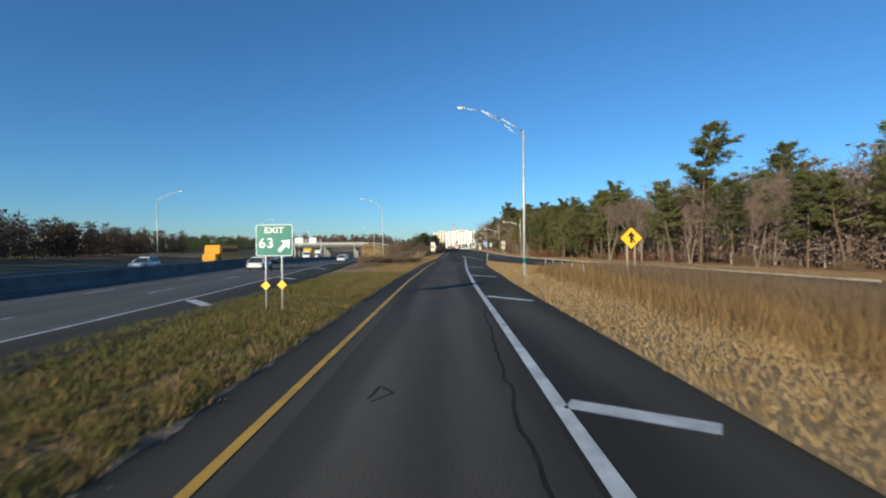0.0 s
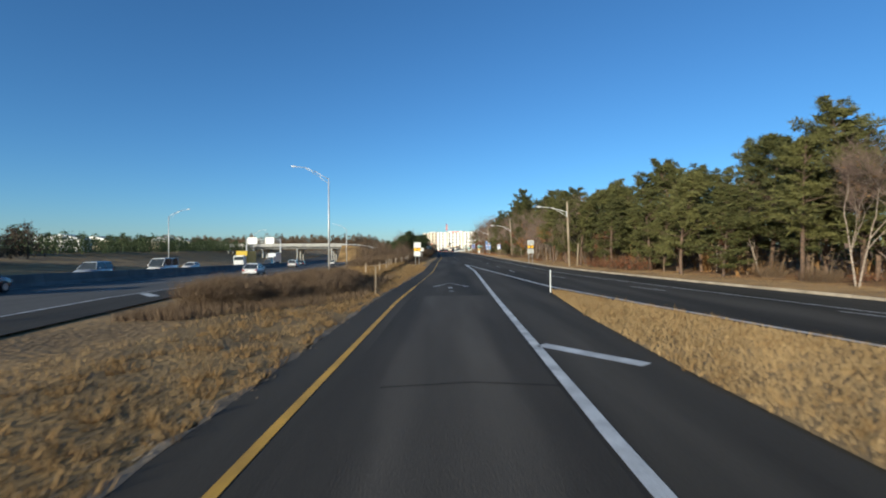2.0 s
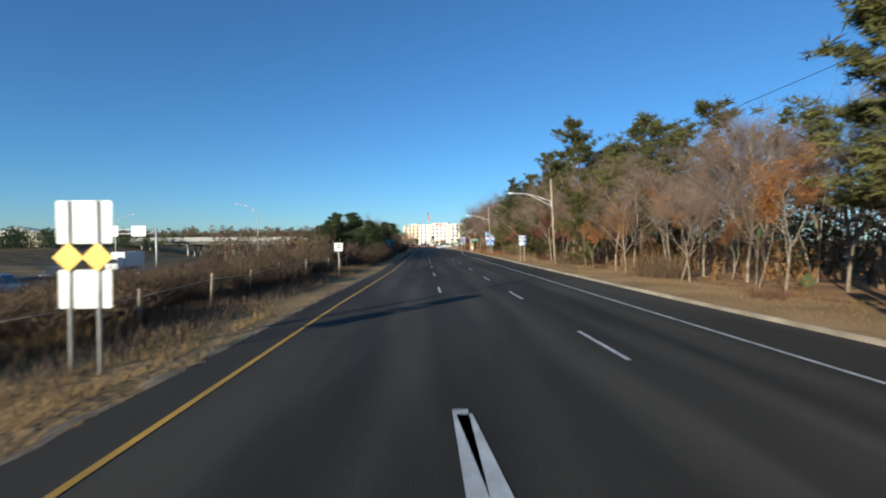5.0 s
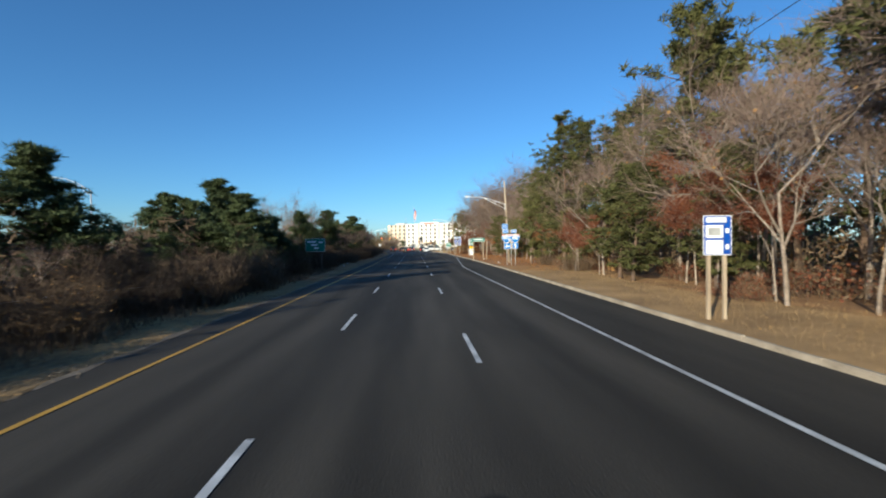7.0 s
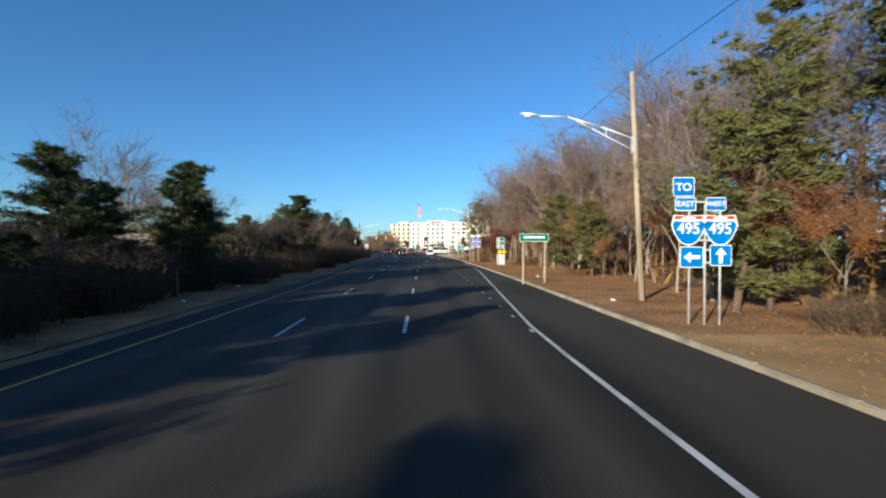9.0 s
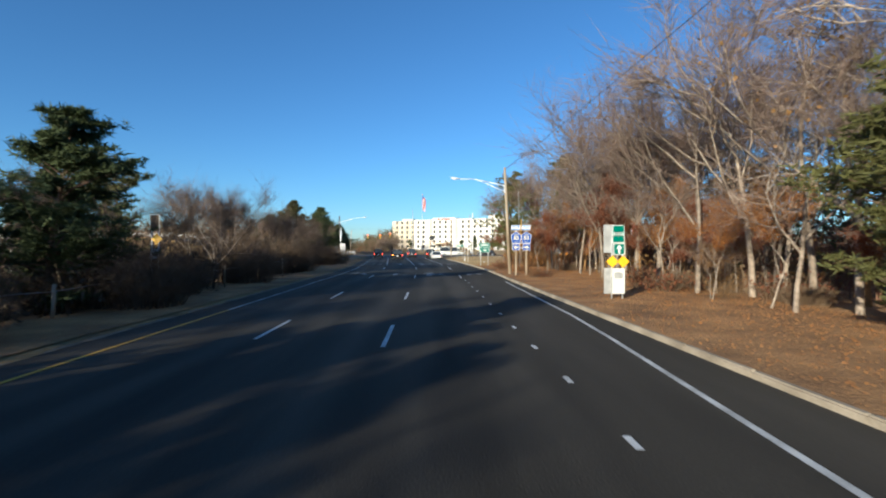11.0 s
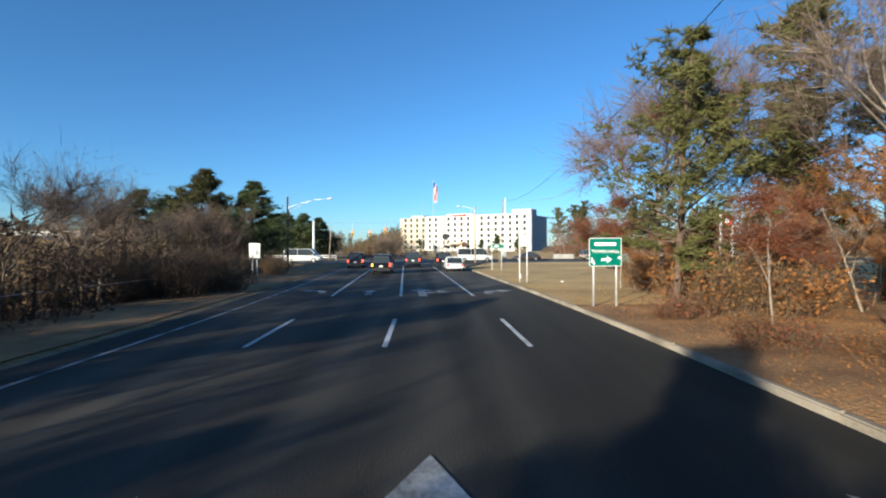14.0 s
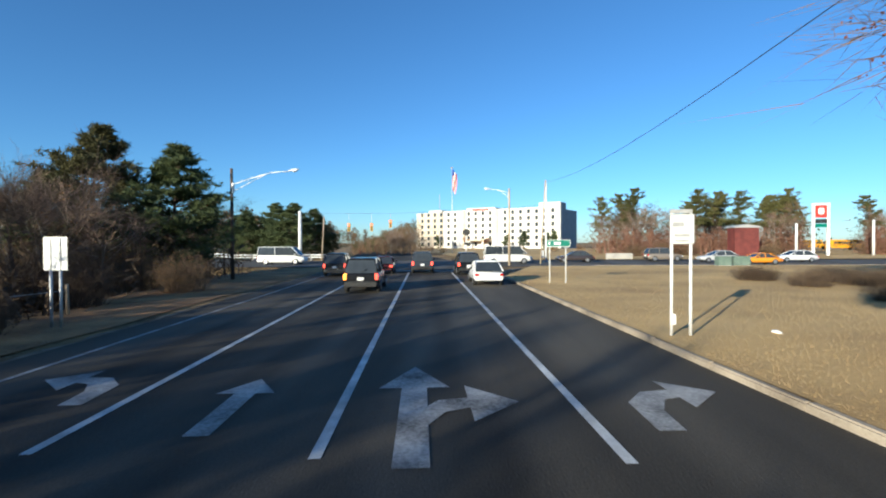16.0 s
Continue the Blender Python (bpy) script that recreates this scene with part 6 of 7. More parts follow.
STYLES = {  # length, half width, body height, roof height, cabin: (rear base, rear roof, front roof, front base) as shares of the length from the tail
    "sedan": (4.7, 0.9, 0.92, 1.44, (0.05, 0.24, 0.52, 0.74)),
    "suv": (4.6, 0.93, 1.08, 1.76, (0.01, 0.07, 0.6, 0.76)),
    "hatch": (4.2, 0.88, 0.95, 1.52, (0.02, 0.12, 0.52, 0.74)),
    "van": (5.8, 0.99, 1.2, 2.15, (0.005, 0.03, 0.74, 0.9)),
    "coupe": (4.5, 0.93, 0.85, 1.28, (0.08, 0.32, 0.5, 0.7)),
}


def car(style, x, y, turn, colour, label, brake=False, amber=False, z=0.0, group=""):
    """A car whose nose points along local +y, standing on its wheels."""
    L, w, hb, hr, (a, b, c, d) = STYLES[style]
    thing = tagged(empty({"van": "van", "suv": "suv"}.get(style, "car"), x, y, z, turn), label, "car", group)
    paint = coat(*colour)
    y0 = -L / 2
    tail = 0.95 if style in ("suv", "van", "hatch") else 0.86
    secs = [hull(y0, w * 0.86, 0.42, hb * tail - 0.06), hull(y0 + 0.1, w * 0.97, 0.3, hb * tail), hull(y0 + L * 0.22, w, 0.24, hb), hull(y0 + L * 0.62, w, 0.24, hb * 0.99), hull(y0 + L * 0.78, w * 0.99, 0.25, hb * 0.93), hull(y0 + L * 0.94, w * 0.93, 0.28, hb * 0.8), hull(y0 + L, w * 0.74, 0.4, hb * 0.68)]
    part("body", loft(bmesh.new(), secs), paint, thing)
    # cabin: glass all round, roof and pillars in body colour
    ww, wr = w * 0.93, w * 0.74 if style != "van" else w * 0.86
    g = [(y0 + L * a, hb - 0.05, ww), (y0 + L * b, hr - 0.04, wr), (y0 + L * c, hr - 0.04, wr), (y0 + L * d, hb * 0.94, ww)]
    bm = bmesh.new()
    lo = [bm.verts.new(p) for p in ((-ww, g[0][0], g[0][1]), (ww, g[0][0], g[0][1]), (ww, g[3][0], g[3][1]), (-ww, g[3][0], g[3][1]))]
    hi = [bm.verts.new(p) for p in ((-wr, g[1][0], g[1][1]), (wr, g[1][0], g[1][1]), (wr, g[2][0], g[2][1]), (-wr, g[2][0], g[2][1]))]
    for i in range(4):
        bm.faces.new((lo[i], lo[(i + 1) % 4], hi[(i + 1) % 4], hi[i]))
    bm.faces.new(hi)
    bmesh.ops.recalc_face_normals(bm, faces=bm.faces)
    part("glasshouse", bm, PANE, thing, "dark tinted glass")
    roof = [[(-wr * 0.98, yy, hr - 0.06), (wr * 0.98, yy, hr - 0.06), (wr * 1.02, yy, hr - 0.03), (wr * 0.8, yy, hr + k), (-wr * 0.8, yy, hr + k), (-wr * 1.02, yy, hr - 0.03)] for yy, k in ((g[1][0] - 0.05, -0.01), (g[1][0] + 0.3, 0.03), (g[2][0] - 0.3, 0.03), (g[2][0] + 0.06, -0.01))]
    part("roof", loft(bmesh.new(), roof), paint, thing)
    for sx_ in (-1, 1):
        ends = [(g[0], g[1]), (g[3], g[2])]
        mid = (g[1][0] + g[2][0]) / 2
        for (p, q) in ends + [((mid, hb - 0.03, ww), (mid - 0.05, hr - 0.04, wr))]:
            part("pillar", rod(bmesh.new(), (sx_ * (p[2] + 0.005), p[0], p[1]), (sx_ * (q[2] + 0.005), q[0], q[1]), 0.045, 0.04, 6), paint, thing)
        part("tail_lamp", box(bmesh.new(), sx_ * w * (0.66 if style != "suv" else 0.76), sx_ * w * 0.94, y0 - 0.02, y0 + 0.14, hb * (0.64 if style != "suv" else 0.64), hb * (0.8 if style != "suv" else 0.93), 0.02), AMBER_ON if amber and sx_ < 0 else TAIL_ON if brake else TAIL, thing, "red tail lamp")
        part("headlamp", box(bmesh.new(), sx_ * w * 0.5, sx_ * w * 0.84, y0 + L - 0.2, y0 + L - 0.02, hb * 0.56, hb * 0.7, 0.02), LAMP_W, thing)
        part("mirror", box(bmesh.new(), sx_ * (w + 0.02), sx_ * (w + 0.2), y0 + L * d - 0.55, y0 + L * d - 0.42, hb - 0.02, hb + 0.13, 0.03), paint, thing)
        for yy in (y0 + L * 0.19, y0 + L * 0.82):
            r = 0.36 if style in ("suv", "van") else 0.32
            wheel(thing, sx_ * (w - 0.1), yy, r, 0.22)
    part("bumper", box(bmesh.new(), -w * 0.9, w * 0.9, y0 - 0.07, y0 + 0.2, 0.34, 0.58, 0.05), BLACK if style == "suv" else paint, thing)
    part("number_plate", box(bmesh.new(), -0.16, 0.16, y0 - 0.085, y0 - 0.02, hb * 0.62, hb * 0.62 + 0.15), SIGN_W, thing, "blank pale number plate")
    part("tail_seam", box(bmesh.new(), -w * 0.72, w * 0.72, y0 - 0.012, y0 + 0.02, hb * 0.56, hb * 0.575), BLACK, thing)
    if style in ("suv", "hatch", "van"):
        part("rear_wiper", rod(bmesh.new(), (0, y0 + L * a - 0.01, hb + 0.02), (0.35, y0 + L * a + 0.02, hb + 0.16), 0.012), BLACK, thing)
    return thing


QUEUE = "cars waiting at the junction"
car("suv", 3.35, 309.3, 4, (0.006, 0.006, 0.007), "black four-wheel-drive car waiting, brake lamps lit", True, True, group=QUEUE)
car("suv", -1.25, 321.0, 6, (0.02, 0.02, 0.022), "dark sport utility car in the turning lane", True, group=QUEUE)
car("sedan", 1.9, 324.0, 5, (0.05, 0.012, 0.014), "dark red saloon car waiting at the lights", True, group=QUEUE)
car("suv", 5.15, 324.8, 5, (0.035, 0.045, 0.06), "dark blue-grey sport utility car waiting", True, group=QUEUE)
car("sedan", 10.1, 313.4, 4, (0.75, 0.75, 0.74), "white saloon car waiting behind a black car", False, group=QUEUE)
car("suv", 9.0, 322.8, 5, (0.008, 0.008, 0.009), "black sport utility car ahead of the white saloon", True, group=QUEUE)
car("van", 14.2, 341.5, -88, (0.74, 0.73, 0.7), "white passenger van crossing the junction")
car("van", -13.5, 341.0, -90, (0.74, 0.74, 0.72), "white passenger van on the cross street")
CROSSING = "cars on the cross street"
car("sedan", 23.1, 345.0, 90, (0.05, 0.04, 0.04), "dark saloon car on the cross street", group=CROSSING)
car("suv", 35.4, 347.6, -90, (0.2, 0.17, 0.14), "brown sport utility car on the cross street", group=CROSSING)
car("sedan", 40.6, 344.0, 90, (0.45, 0.46, 0.47), "silver saloon car on the cross street", group=CROSSING)
car("coupe", 41.6, 337.6, 90, (0.75, 0.28, 0.02), "orange-yellow sports car on the cross street", group=CROSSING)
car("sedan", 50.0, 344.0, 90, (0.7, 0.7, 0.7), "white saloon car on the cross street", group=CROSSING)
HWY = "cars on the highway"


def lane(y, off):
    return along(HWY_R, y) - off, y, dip(y) + 0.03


def hwy_car(style, y, off, colour, label, turn=7.0):
    x, yy, z = lane(y, off)
    car(style, x, yy, turn, colour, label, z=z, group=HWY)


hwy_car("sedan", 54, 8.6, (0.75, 0.75, 0.74), "white saloon car on the highway")
hwy_car("suv", 72, 12.4, (0.12, 0.02, 0.015), "dark red sport utility car on the highway")
hwy_car("sedan", 104, 5.0, (0.74, 0.74, 0.73), "white saloon car in the near highway lane")
hwy_car("suv", 150, 8.6, (0.6, 0.6, 0.6), "pale grey car far along the highway")
hwy_car("sedan", 186, 12.3, (0.05, 0.05, 0.06), "dark car far along the highway")
hwy_car("sedan", 205, 5.0, (0.72, 0.72, 0.7), "white car far along the highway")
for y, off, style, col in ((112, 20, "van", (0.6, 0.6, 0.6)), (58, 24, "sedan", (0.7, 0.7, 0.7)), (96, 20, "suv", (0.3, 0.32, 0.35)), (132, 24, "sedan", (0.65, 0.65, 0.66)), (176, 20, "suv", (0.08, 0.08, 0.09))):
    hwy_car(style, y, off, col, "oncoming car on the far carriageway", 187.0)


def lorry(x, y, z, turn, cab, trailer, label):
    """Lorry with a box body; nose along local +y."""
    thing = tagged(empty("lorry", x, y, z, turn), label, "lorry")
    part("cab", box(bmesh.new(), -1.15, 1.15, 3.2, 5.4, 0.7, 2.9, 0.15), coat(*cab), thing)
    part("windscreen", box(bmesh.new(), -1.0, 1.0, 5.3, 5.42, 1.8, 2.6, 0.02), PANE, thing)
    part("cargo_box", box(bmesh.new(), -1.25, 1.25, -5.0, 3.0, 1.0, 3.9, 0.04), coat(*trailer), thing)
    part("chassis", box(bmesh.new(), -0.5, 0.5, -4.9, 5.2, 0.55, 0.98), BLACK, thing)
    for yy in (-3.6, -2.4, 4.3):
        for u in (-1.05, 1.05):
            wheel(thing, u, yy, 0.5, 0.3)
    return thing


for y, off, cab, box_, lab in ((158, 21.5, (0.7, 0.7, 0.68), (0.6, 0.42, 0.05), "lorry with a white cab and yellow box on the far carriageway"), (205, 24.5, (0.75, 0.75, 0.75), (0.75, 0.75, 0.75), "white box lorry on the far carriageway")):
    x, yy, z = lane(y, off)
    lorry(x, yy, z, 187, cab, box_, lab)


def school_bus(x, y, turn, z=0.0):
    thing = tagged(empty("school_bus", x, y, z, turn), "yellow school bus parked in the distance", "bus", "school buses")
    yel = coat(0.7, 0.33, 0.02)
    part("body", box(bmesh.new(), -1.2, 1.2, -5.0, 3.6, 0.6, 3.0, 0.18), yel, thing)
    part("bonnet", box(bmesh.new(), -1.0, 1.0, 3.55, 5.0, 0.6, 1.7, 0.15), yel, thing)
    for u in (-1.205, 1.205):
        for k in range(9):
            part("window", box(bmesh.new(), u - 0.01, u + 0.01, -4.6 + k * 0.85, -3.9 + k * 0.85, 1.85, 2.5), PANE, thing)
        part("stripe", box(bmesh.new(), u - 0.012, u + 0.012, -4.9, 3.5, 1.45, 1.55), BLACK, thing)
    for yy in (-3.2, 3.9):
        for u in (-1.05, 1.05):
            wheel(thing, u, yy, 0.48, 0.28)
    return thing


school_bus(116.5, 423, 90)
school_bus(111.5, 431, 90)
x, yy, z = lane(74, 20.5)
school_bus(x, yy, 187, z)

# ---- junction ----
def span_wire_z(x):
    t = (x + 13.6) / 33.5
    return 6.8 + 0.8 * t - 2.0 * t * (1 - t)


def signal(x, y, z):
    """Three-lamp traffic signal hung from the span wire, facing -y."""
    thing = tagged(empty("traffic_signal", x, y, z), "yellow traffic signal on a span wire, red lamp lit", "traffic signal", "signals over the junction")
    part("housing", box(bmesh.new(), -0.18, 0.18, -0.12, 0.12, -0.55, 0.55, 0.03), SIG_YEL, thing)
    part("hanger", rod(bmesh.new(), (0, 0, 0.55), (0, 0, span_wire_z(x) - z), 0.025), STEEL, thing)
    for k, (mat_, nm) in enumerate(((SIG_RED, "red_lens"), (GREY, "amber_lens"), (GREY, "green_lens"))):
        zz = 0.35 - 0.35 * k
        part(nm, rod(bmesh.new(), (0, -0.12, zz), (0, -0.14, zz), 0.13, 0.12, 14), mat_ if k == 0 else BLACK, thing)
        bm = bmesh.new()
        v = [[bm.verts.new((0.15 * math.cos(a), yy_, zz + 0.15 * math.sin(a))) for a in [radians(-10 + 200 * i / 8) for i in range(9)]] for yy_ in (-0.12, -0.32)]
        for i in range(8):
            bm.faces.new((v[0][i], v[0][i + 1], v[1][i + 1], v[1][i]))
        part("visor", bm, SIG_YEL, thing)
    return thing


for x, z in ((-6.8, 4.75), (-3.7, 4.75), (-1.1, 5.2)):
    signal(x, 347.5, z)
for x, y, h, lab in ((-13.6, 347.5, 7.0, "thick white steel span pole at the junction"), (19.9, 347.5, 10.9, "tall pale span pole at the junction")):
    thing = tagged(empty("span_pole", x, y, 0), lab, "pole", "span poles")
    part("pole", rod(bmesh.new(), (0, 0, 0), (0, 0, h), 0.26 if x < 0 else 0.16, 0.2 if x < 0 else 0.11, 14), ALU, thing)
    part("base_plate", box(bmesh.new(), -0.35, 0.35, -0.35, 0.35, 0, 0.08, 0.015), STEEL, thing)
    part("control_box", box(bmesh.new(), -0.62, -0.27, -0.25, 0.25, 0.5, 1.5, 0.03), STEEL, thing)
cable((-13.6, 347.5, 6.8), (19.9, 347.5, 7.6), 0.5, "steel span wire carrying the signals")
rail = tagged(empty("bridge_railing"), "pale concrete and metal railing along the cross street", "railing")
xs = span(-58, -11, 2.9)
for x in xs:
    part("rail_post", box(bmesh.new(), x - 0.09, x + 0.09, 353.0, 353.2, ramp_up(x) - 0.1, ramp_up(x) + 0.95, 0.01), CONCRETE, rail)
for x0, x1 in zip(xs, xs[1:]):
    for z in (0.5, 0.85):
        part("rail_bar", rod(bmesh.new(), (x0, 353.1, ramp_up(x0) + z), (x1, 353.1, ramp_up(x1) + z), 0.09, n=8), ALU, rail)

# cabinets and a concrete block beside the cross street
CABINET = surface("cabinet_green", (0.1, 0.15, 0.12), (0.17, 0.23, 0.19), 2.0, 0.6, 0.05)
for x, w in ((35.2, 1.3), (36.9, 1.6)):
    thing = tagged(empty("utility_cabinet", x, 332.6, 0.1), "grey-green steel utility cabinet on the lawn", "cabinet", "utility cabinets")
    part("body", box(bmesh.new(), -w / 2, w / 2, -0.4, 0.4, 0.06, 0.92, 0.03), CABINET, thing)
    part("lid", box(bmesh.new(), -w / 2 - 0.04, w / 2 + 0.04, -0.46, 0.44, 0.925, 0.98, 0.015), CABINET, thing)
    part("plinth", box(bmesh.new(), -w / 2 - 0.06, w / 2 + 0.06, -0.46, 0.46, -0.1, 0.055, 0.01), CONCRETE, thing)
thing = tagged(empty("concrete_block", 31.7, 354.0, 0.08), "pale concrete headwall block beside the street", "block")
part("block", box(bmesh.new(), -1.9, 1.9, -0.3, 0.3, -0.1, 0.85, 0.05), CONCRETE, thing)

# ---- overpass ----
bridge = tagged(empty("overpass"), "long pale concrete overpass across the highway", "bridge", "", "structure")
part("deck", box(bmesh.new(), -150, -58, 335, 352, 3.6, 4.5, 0.05), CONCRETE, bridge)
for y0, y1 in ((334.6, 335.0), (352.0, 352.4)):
    part("parapet", box(bmesh.new(), -150, -58, y0, y1, 3.9, 5.6, 0.04), CONCRETE, bridge)
for y in (337, 340.5, 344, 347.5, 350.5):
    part("girder", box(bmesh.new(), -150, -58, y - 0.25, y + 0.25, 2.3, 3.595, 0.02), CONCRETE_SHADED, bridge)
for x in (-128, -107, -86, -65):
    for y in (337, 343.5, 350):
        part("pier", rod(bmesh.new(), (x, y, -6.2), (x, y, 1.7), 0.5, 0.5, 14), CONCRETE, bridge)
    part("pier_cap", box(bmesh.new(), x - 0.6, x + 0.6, 335.5, 351.5, 1.6, 2.295, 0.05), CONCRETE, bridge)
fill = bmesh.new()
rows = []
for x in span(-58, -9, 3.5):
    foot = (dip(340) - 0.7) * min(1.0, max(0.0, (-9 - x) / 37))
    out = 1.5 + 1.6 * (ramp_up(x) - foot)
    rows.append([fill.verts.new(p) for p in ((x, 334.6 - out, foot - 0.1), (x, 334.0, ramp_up(x) - 0.02), (x, 353.4, ramp_up(x) - 0.02), (x, 352.4 + out, foot - 0.1))])
for p, q in zip(rows, rows[1:]):
    for i in range(3):
        fill.faces.new((p[i], q[i], q[i + 1], p[i + 1]))
fill.faces.new(rows[0])
bmesh.ops.recalc_face_normals(fill, faces=fill.faces)
part("approach_bank", fill, GRASS, bridge, "grassy bank carrying the cross street")
part("far_fill", box(bmesh.new(), -215, -150, 334.6, 352.4, -6.5, 4.5), CONCRETE, bridge)

# ---- sign gantry over the far carriageway ----
gan = tagged(empty("sign_gantry", -71, 222, dip(222) + 0.8), "steel highway sign gantry with pale sign backs", "gantry")
for x in (0, 12.5):
    part("upright", rod(bmesh.new(), (x, 0, -0.9), (x, 0, 8.6), 0.25, 0.22, 12), STEEL, gan)
for z in (7.4, 8.4):
    part("chord", rod(bmesh.new(), (0, 0, z), (12.5, 0, z), 0.1), STEEL, gan)
for i in range(8):
    part("web", rod(bmesh.new(), (i * 1.56, 0, 7.4), ((i + 1) * 1.56, 0, 8.4), 0.05), STEEL, gan)
for x, w in ((2.2, 3.6), (8.6, 3.2)):
    panel(gan, w, 2.4, x, 8.0, SIGN_W, GREY, 0.05, -0.2, "sign_back")

# ---- hotel ----
HX, HY = 49.4, 484.0
hotel = tagged(empty("hotel", HX, HY, 0), "long white six-storey hotel lit by low sun", "building")
ang = math.atan2(520 - HY, -13.5 - HX)
hotel.matrix_basis = pose(HX, HY, 0, 0, 0, math.degrees(ang))
HL, HD = 72.5, 24.0                                   # local x runs along the front away from the near corner, depth towards local -y
part("wall", box(bmesh.new(), 0, HL, -HD, 0, -0.5, 17.0), STUCCO, hotel, "white stucco wall")
# thin slate-blue sheets added to darken the end walls, which face off the sun
END_SHADE = surface("slate_blue_shade", (0.11, 0.145, 0.19), (0.17, 0.215, 0.27), 0.5, 0.6, 0.1)
part("end_shade_sheet", box(bmesh.new(), -0.08, -0.005, -HD + 0.1, -7.1, -0.5, 16.9), END_SHADE, hotel, "thin slate-blue sheet added to darken the shaded end wall")
part("tower_shade_sheet", box(bmesh.new(), -0.48, -0.405, -6.9, -1.2, -0.5, 19.4), END_SHADE, hotel, "thin slate-blue sheet added to darken the shaded end wall")
part("near_tower", box(bmesh.new(), -0.4, 9.0, -7.0, 0.5, -0.5, 19.6), STUCCO, hotel, "taller white end bay")
part("far_wing", box(bmesh.new(), HL - 15, HL + 0.4, -9, 0.6, -0.5, 17.2), STUCCO_TAN, hotel, "tan far wing")
part("parapet", box(bmesh.new(), 9.0, HL - 15, -0.35, 0.25, 17.0, 17.7), STUCCO, hotel)
part("roof_block", box(bmesh.new(), 30, 45, -10, -0.5, 17.0, 18.6), STUCCO, hotel)
part("roof_plant", box(bmesh.new(), HL - 13, HL - 5, -7, -2, 17.2, 18.6), GREY, hotel)
strip_ = bmesh.new()
box(strip_, 33, 41.5, 0.26, 0.34, 17.3, 18.2)
part("roof_lettering_bar", strip_, SIGN_R, hotel, "red illegible roof sign")
bm = box(bmesh.new(), -0.8, 0.8, -0.02, 0.08, -1.0, 1.0)
frame_me = bpy.data.meshes.new("window_frame")
bm.to_mesh(frame_me)
bm.free()
frame_me.materials.append(STUCCO_TAN)
bm = box(bmesh.new(), -0.66, 0.66, 0.081, 0.09, -0.86, 0.86)
pane_me = bpy.data.meshes.new("pane")
bm.to_mesh(pane_me)
bm.free()
pane_me.materials.append(PANE)
for floor_ in range(6):
    for i in range(19):
        x = 2.8 + i * 3.7
        if 28 < x < 30.5 or 45 < x < 47.5:
            continue
        off = 0.5 if x < 9 else (0.6 if x > HL - 15 else 0.0)
        wdw = share("window", frame_me, hotel, pose(x, off, 1.9 + floor_ * 2.85))
        share("pane", pane_me, wdw, pose(0, 0, 0))
for x in (29.2, 46.0):
    part("pilaster", box(bmesh.new(), x - 0.8, x + 0.8, 0, 0.5, -0.5, 17.8), STUCCO_TAN, hotel)
part("entrance_canopy", box(bmesh.new(), 32, 43, 0, 7, 3.4, 4.3, 0.05), STUCCO_TAN, hotel)
for x in (33, 42):
    part("canopy_column", box(bmesh.new(), x - 0.4, x + 0.4, 5.8, 6.6, -0.3, 3.4, 0.03), STUCCO, hotel)

# ---- flag, masts, pylons beyond the junction ----
fp = tagged(empty("flagpole", 6.1, 403, 0), "tall flagpole with a red, white and blue flag hanging", "flagpole")
part("pole", rod(bmesh.new(), (0, 0, 0), (0, 0, 21.4), 0.14, 0.06, 10), STEEL, fp)
ball = bmesh.new()
bmesh.ops.create_uvsphere(ball, u_segments=8, v_segments=6, radius=0.18, matrix=Matrix.Translation((0, 0, 21.5)))
part("finial", ball, SIG_YEL, fp)
for k in range(7):                                      # hanging cloth in stripes, folded along its length
    v, f = [], []
    for i in range(9):
        z = 21.0 - i * 0.62
        for e in (0, 1):
            u = 0.12 + (k + e) * 0.17 * (0.35 + 0.65 * math.sin(1.2 + 0.2 * i))
            v.append((u, 0.22 * math.sin(k + e + i * 0.5), z - 0.18 * (k + e)))
    f = [(2 * i, 2 * i + 1, 2 * i + 3, 2 * i + 2) for i in range(8)]
    part_ = raw("flag_stripe", v, f, SIGN_R if k % 2 == 0 else SIGN_W, fp, "red stripe" if k % 2 == 0 else "white stripe")
canton = bmesh.new()
box(canton, 0.1, 0.5, -0.28, 0.28, 19.6, 21.0, 0.05)
part("canton", canton, SIGN_BD, fp, "blue field of the flag")
tagged(part("mast", rod(bmesh.new(), (0, 0, 0), (0, 0, 18.6), 0.16, 0.08, 8), GREY), "thin grey mast behind the trees", "mast").location = (1.2, 440, 0)
s = tagged(empty("pylon_sign", 9.75, 420, 0), "dark round emblem sign on a white pole", "sign")
part("pole", rod(bmesh.new(), (0, 0, 0), (0, 0, 6.2), 0.2, 0.18, 10), ALU, s)
part("emblem", plate(bmesh.new(), [(1.05 * (1 + 0.12 * (i % 2)) * math.cos(6.283 * i / 16), 5.6 + 0.95 * (1 + 0.12 * (i % 2)) * math.sin(6.283 * i / 16)) for i in range(16)], -0.4, -0.2), BLACK, s, "dark scalloped emblem")
part("lower_board", plate(bmesh.new(), rounded(2.0, 0.8, 0.1, 0.3, 2.3), -0.4, -0.2), BLACK, s)
s = tagged(empty("pylon_sign", 71.0, 368.5, 0, -8), "petrol station price pylon, white frame and red panel", "sign")
for u in (-1.15, 1.15):
    part("leg", box(bmesh.new(), u - 0.2, u + 0.2, -0.2, 0.2, 0, 9.0, 0.02), ALU, s)
part("head_board", box(bmesh.new(), -0.95, 0.95, -0.15, 0.15, 6.7, 8.8, 0.03), SIGN_R, s, "red board with plain white emblem")
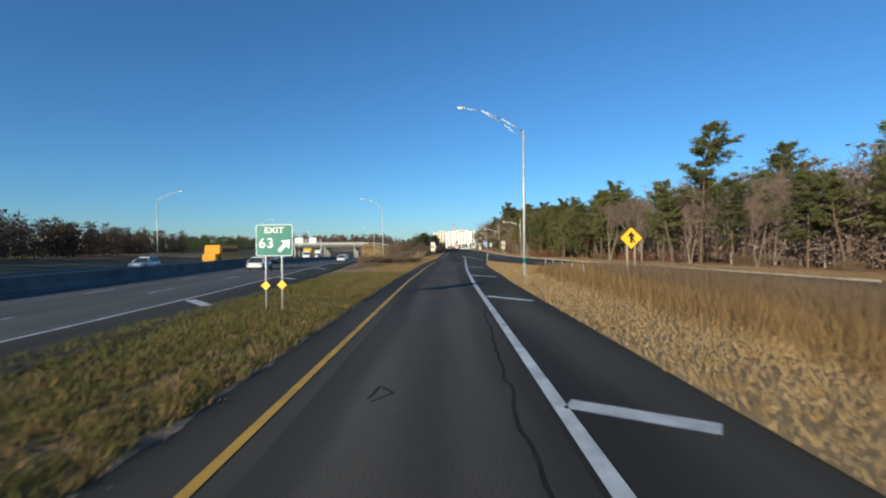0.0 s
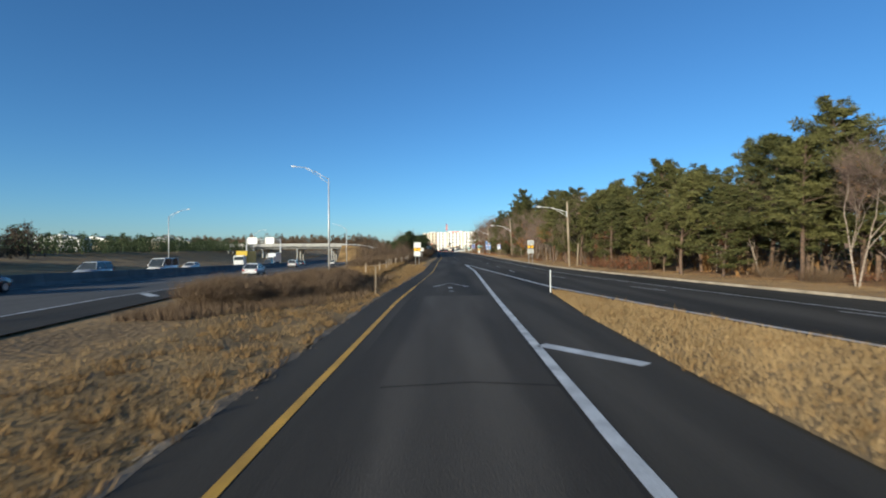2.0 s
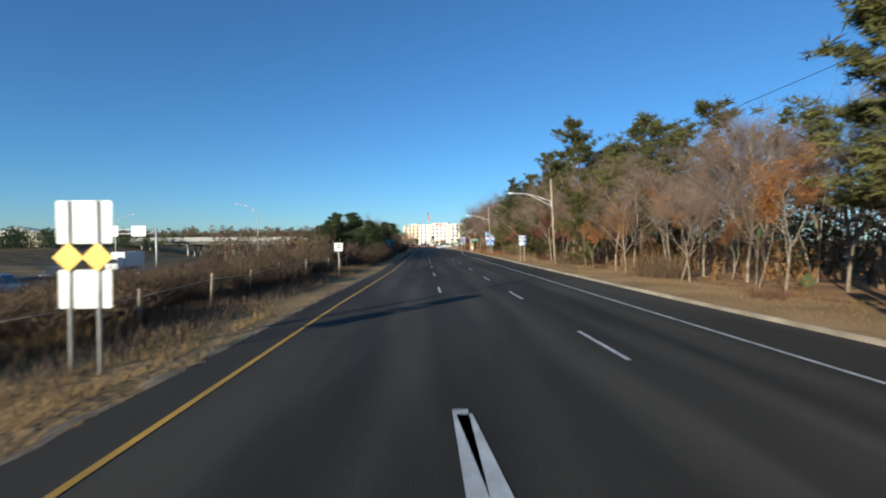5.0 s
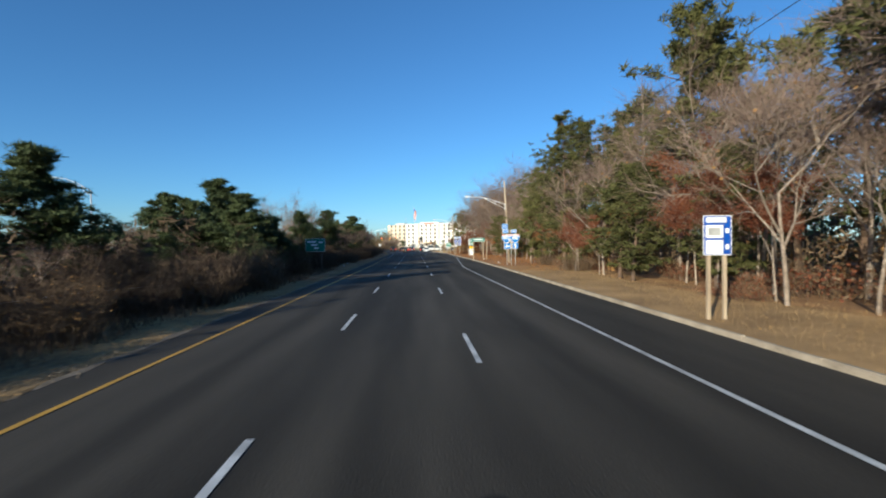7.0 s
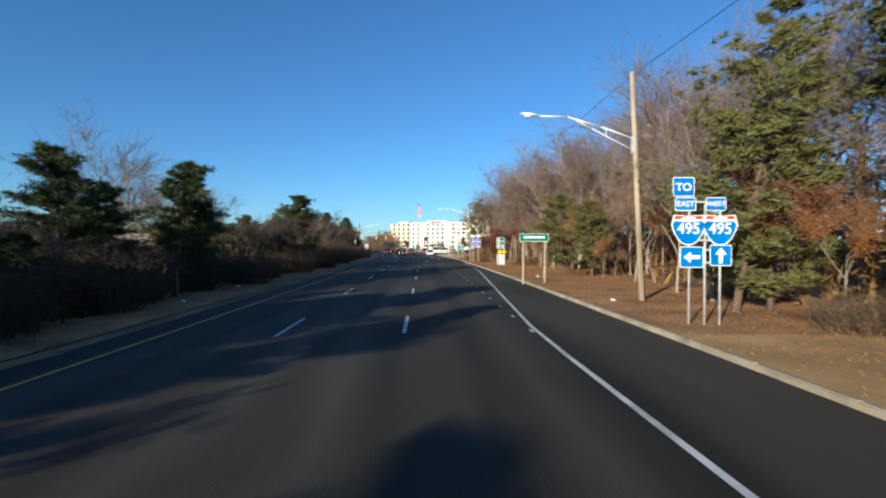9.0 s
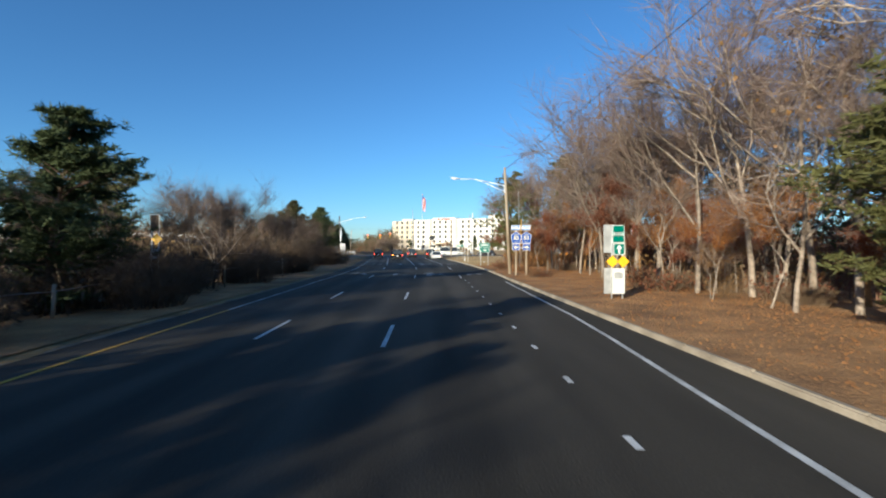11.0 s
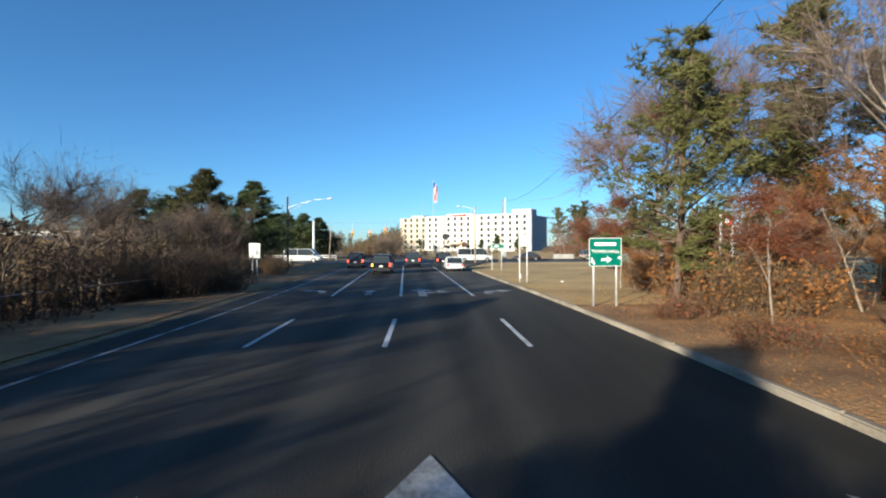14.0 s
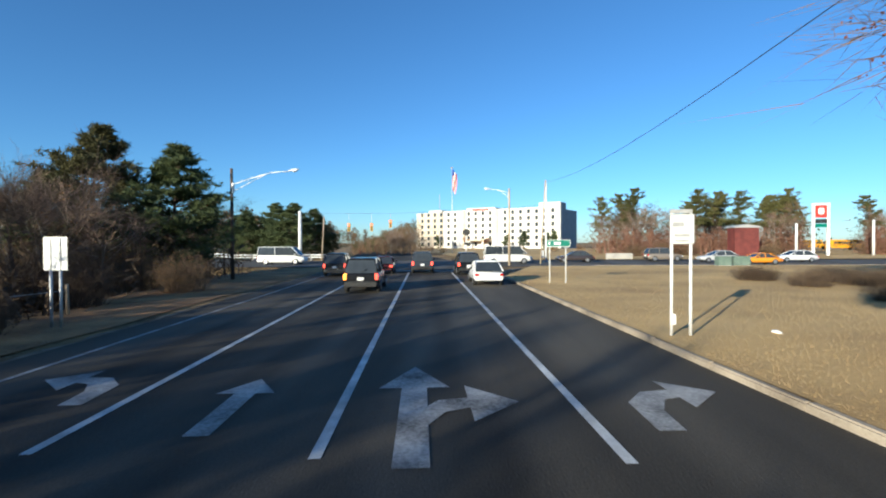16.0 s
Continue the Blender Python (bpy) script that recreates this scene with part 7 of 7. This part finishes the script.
part("emblem", plate(bmesh.new(), rounded(0.9, 1.1, 0.2, 0, 7.8), -0.17, -0.155), SIGN_W, s)
part("price_board", box(bmesh.new(), -0.95, 0.95, -0.15, 0.15, 5.7, 6.4, 0.03), BLACK, s)
part("price_board", box(bmesh.new(), -0.95, 0.95, -0.15, 0.15, 5.0, 5.6, 0.03), SIGN_G, s)
part("cap", box(bmesh.new(), -1.4, 1.4, -0.2, 0.2, 8.85, 9.2, 0.03), ALU, s)
for x, y, h in ((65.2, 366, 5.6), (79.5, 368, 6.2)):
    tagged(part("white_post", rod(bmesh.new(), (0, 0, 0), (0, 0, h), 0.2, 0.18, 10), ALU), "thick white post by the forecourt", "post").location = (x, y, 0)
hut = tagged(empty("red_barn", 58.4, 369.5, 0, -4), "small dark red building among the trees", "building")
part("wall", box(bmesh.new(), -2.0, 2.0, -1.4, 1.4, 0, 5.0), surface("red_boards", (0.085, 0.018, 0.016), (0.16, 0.036, 0.03), 1.0, 0.8, 0.2), hut)
part("roof", plate(bmesh.new(), [(-2.2, 5.0), (2.2, 5.0), (2.2, 5.2), (0, 5.6), (-2.2, 5.2)], -1.6, 1.6), GREY, hut)
# shrubs and small trees before the hotel
random.seed(77)
for x, y, h in ((22, 430, 5), (29, 445, 6.5), (38, 452, 6), (16, 440, 5), (44, 470, 7), (10, 470, 6), (-2, 500, 6)):
    plant(random.choice(("dark_a", "dark_b", "oak_tan")), x, y, h, group="young trees before the hotel", z=0.05)
for i in range(12):
    plant("brush_d", random.uniform(-6, 45), random.uniform(395, 440), random.uniform(1.5, 2.6), group="shrubs before the hotel", z=0.05)


# ---- houses and sheds far beyond the highway ----
def shed(x, y, z, w, d, h, turn, wall, label):
    thing = tagged(empty("house", x, y, z, turn), label, "building", "far buildings")
    part("wall", box(bmesh.new(), -w / 2, w / 2, -d / 2, d / 2, -1, h), wall, thing)
    part("roof", plate(bmesh.new(), [(-w / 2 - 0.4, h), (w / 2 + 0.4, h), (w / 2 + 0.4, h + 0.2), (0, h + w * 0.16), (-w / 2 - 0.4, h + 0.2)], -d / 2 - 0.4, d / 2 + 0.4), GREY, thing)
    for i in range(4):
        u = -w / 2 + (i + 0.5) * w / 4
        part("window", box(bmesh.new(), u - 0.6, u + 0.6, -d / 2 - 0.05, -d / 2 + 0.02, h * 0.4, h * 0.75), PANE, thing)
    return thing


for x, y, z, w, h, t in ((-120, 200, 2.5, 11, 3.4, 10), (-150, 230, 3, 9, 4, -15), (-135, 280, 3, 14, 4, 20), (-180, 300, 3, 14, 4.5, 0), (-118, 148, 2, 14, 3, 8), (-165, 350, 4, 14, 4.5, 12), (-200, 400, 5, 12, 4.5, -10)):
    shed(x, y, land(x, y), w, w * 0.6, h, t, STUCCO if w != 14 else STUCCO_TAN, "pale low building beyond the highway")
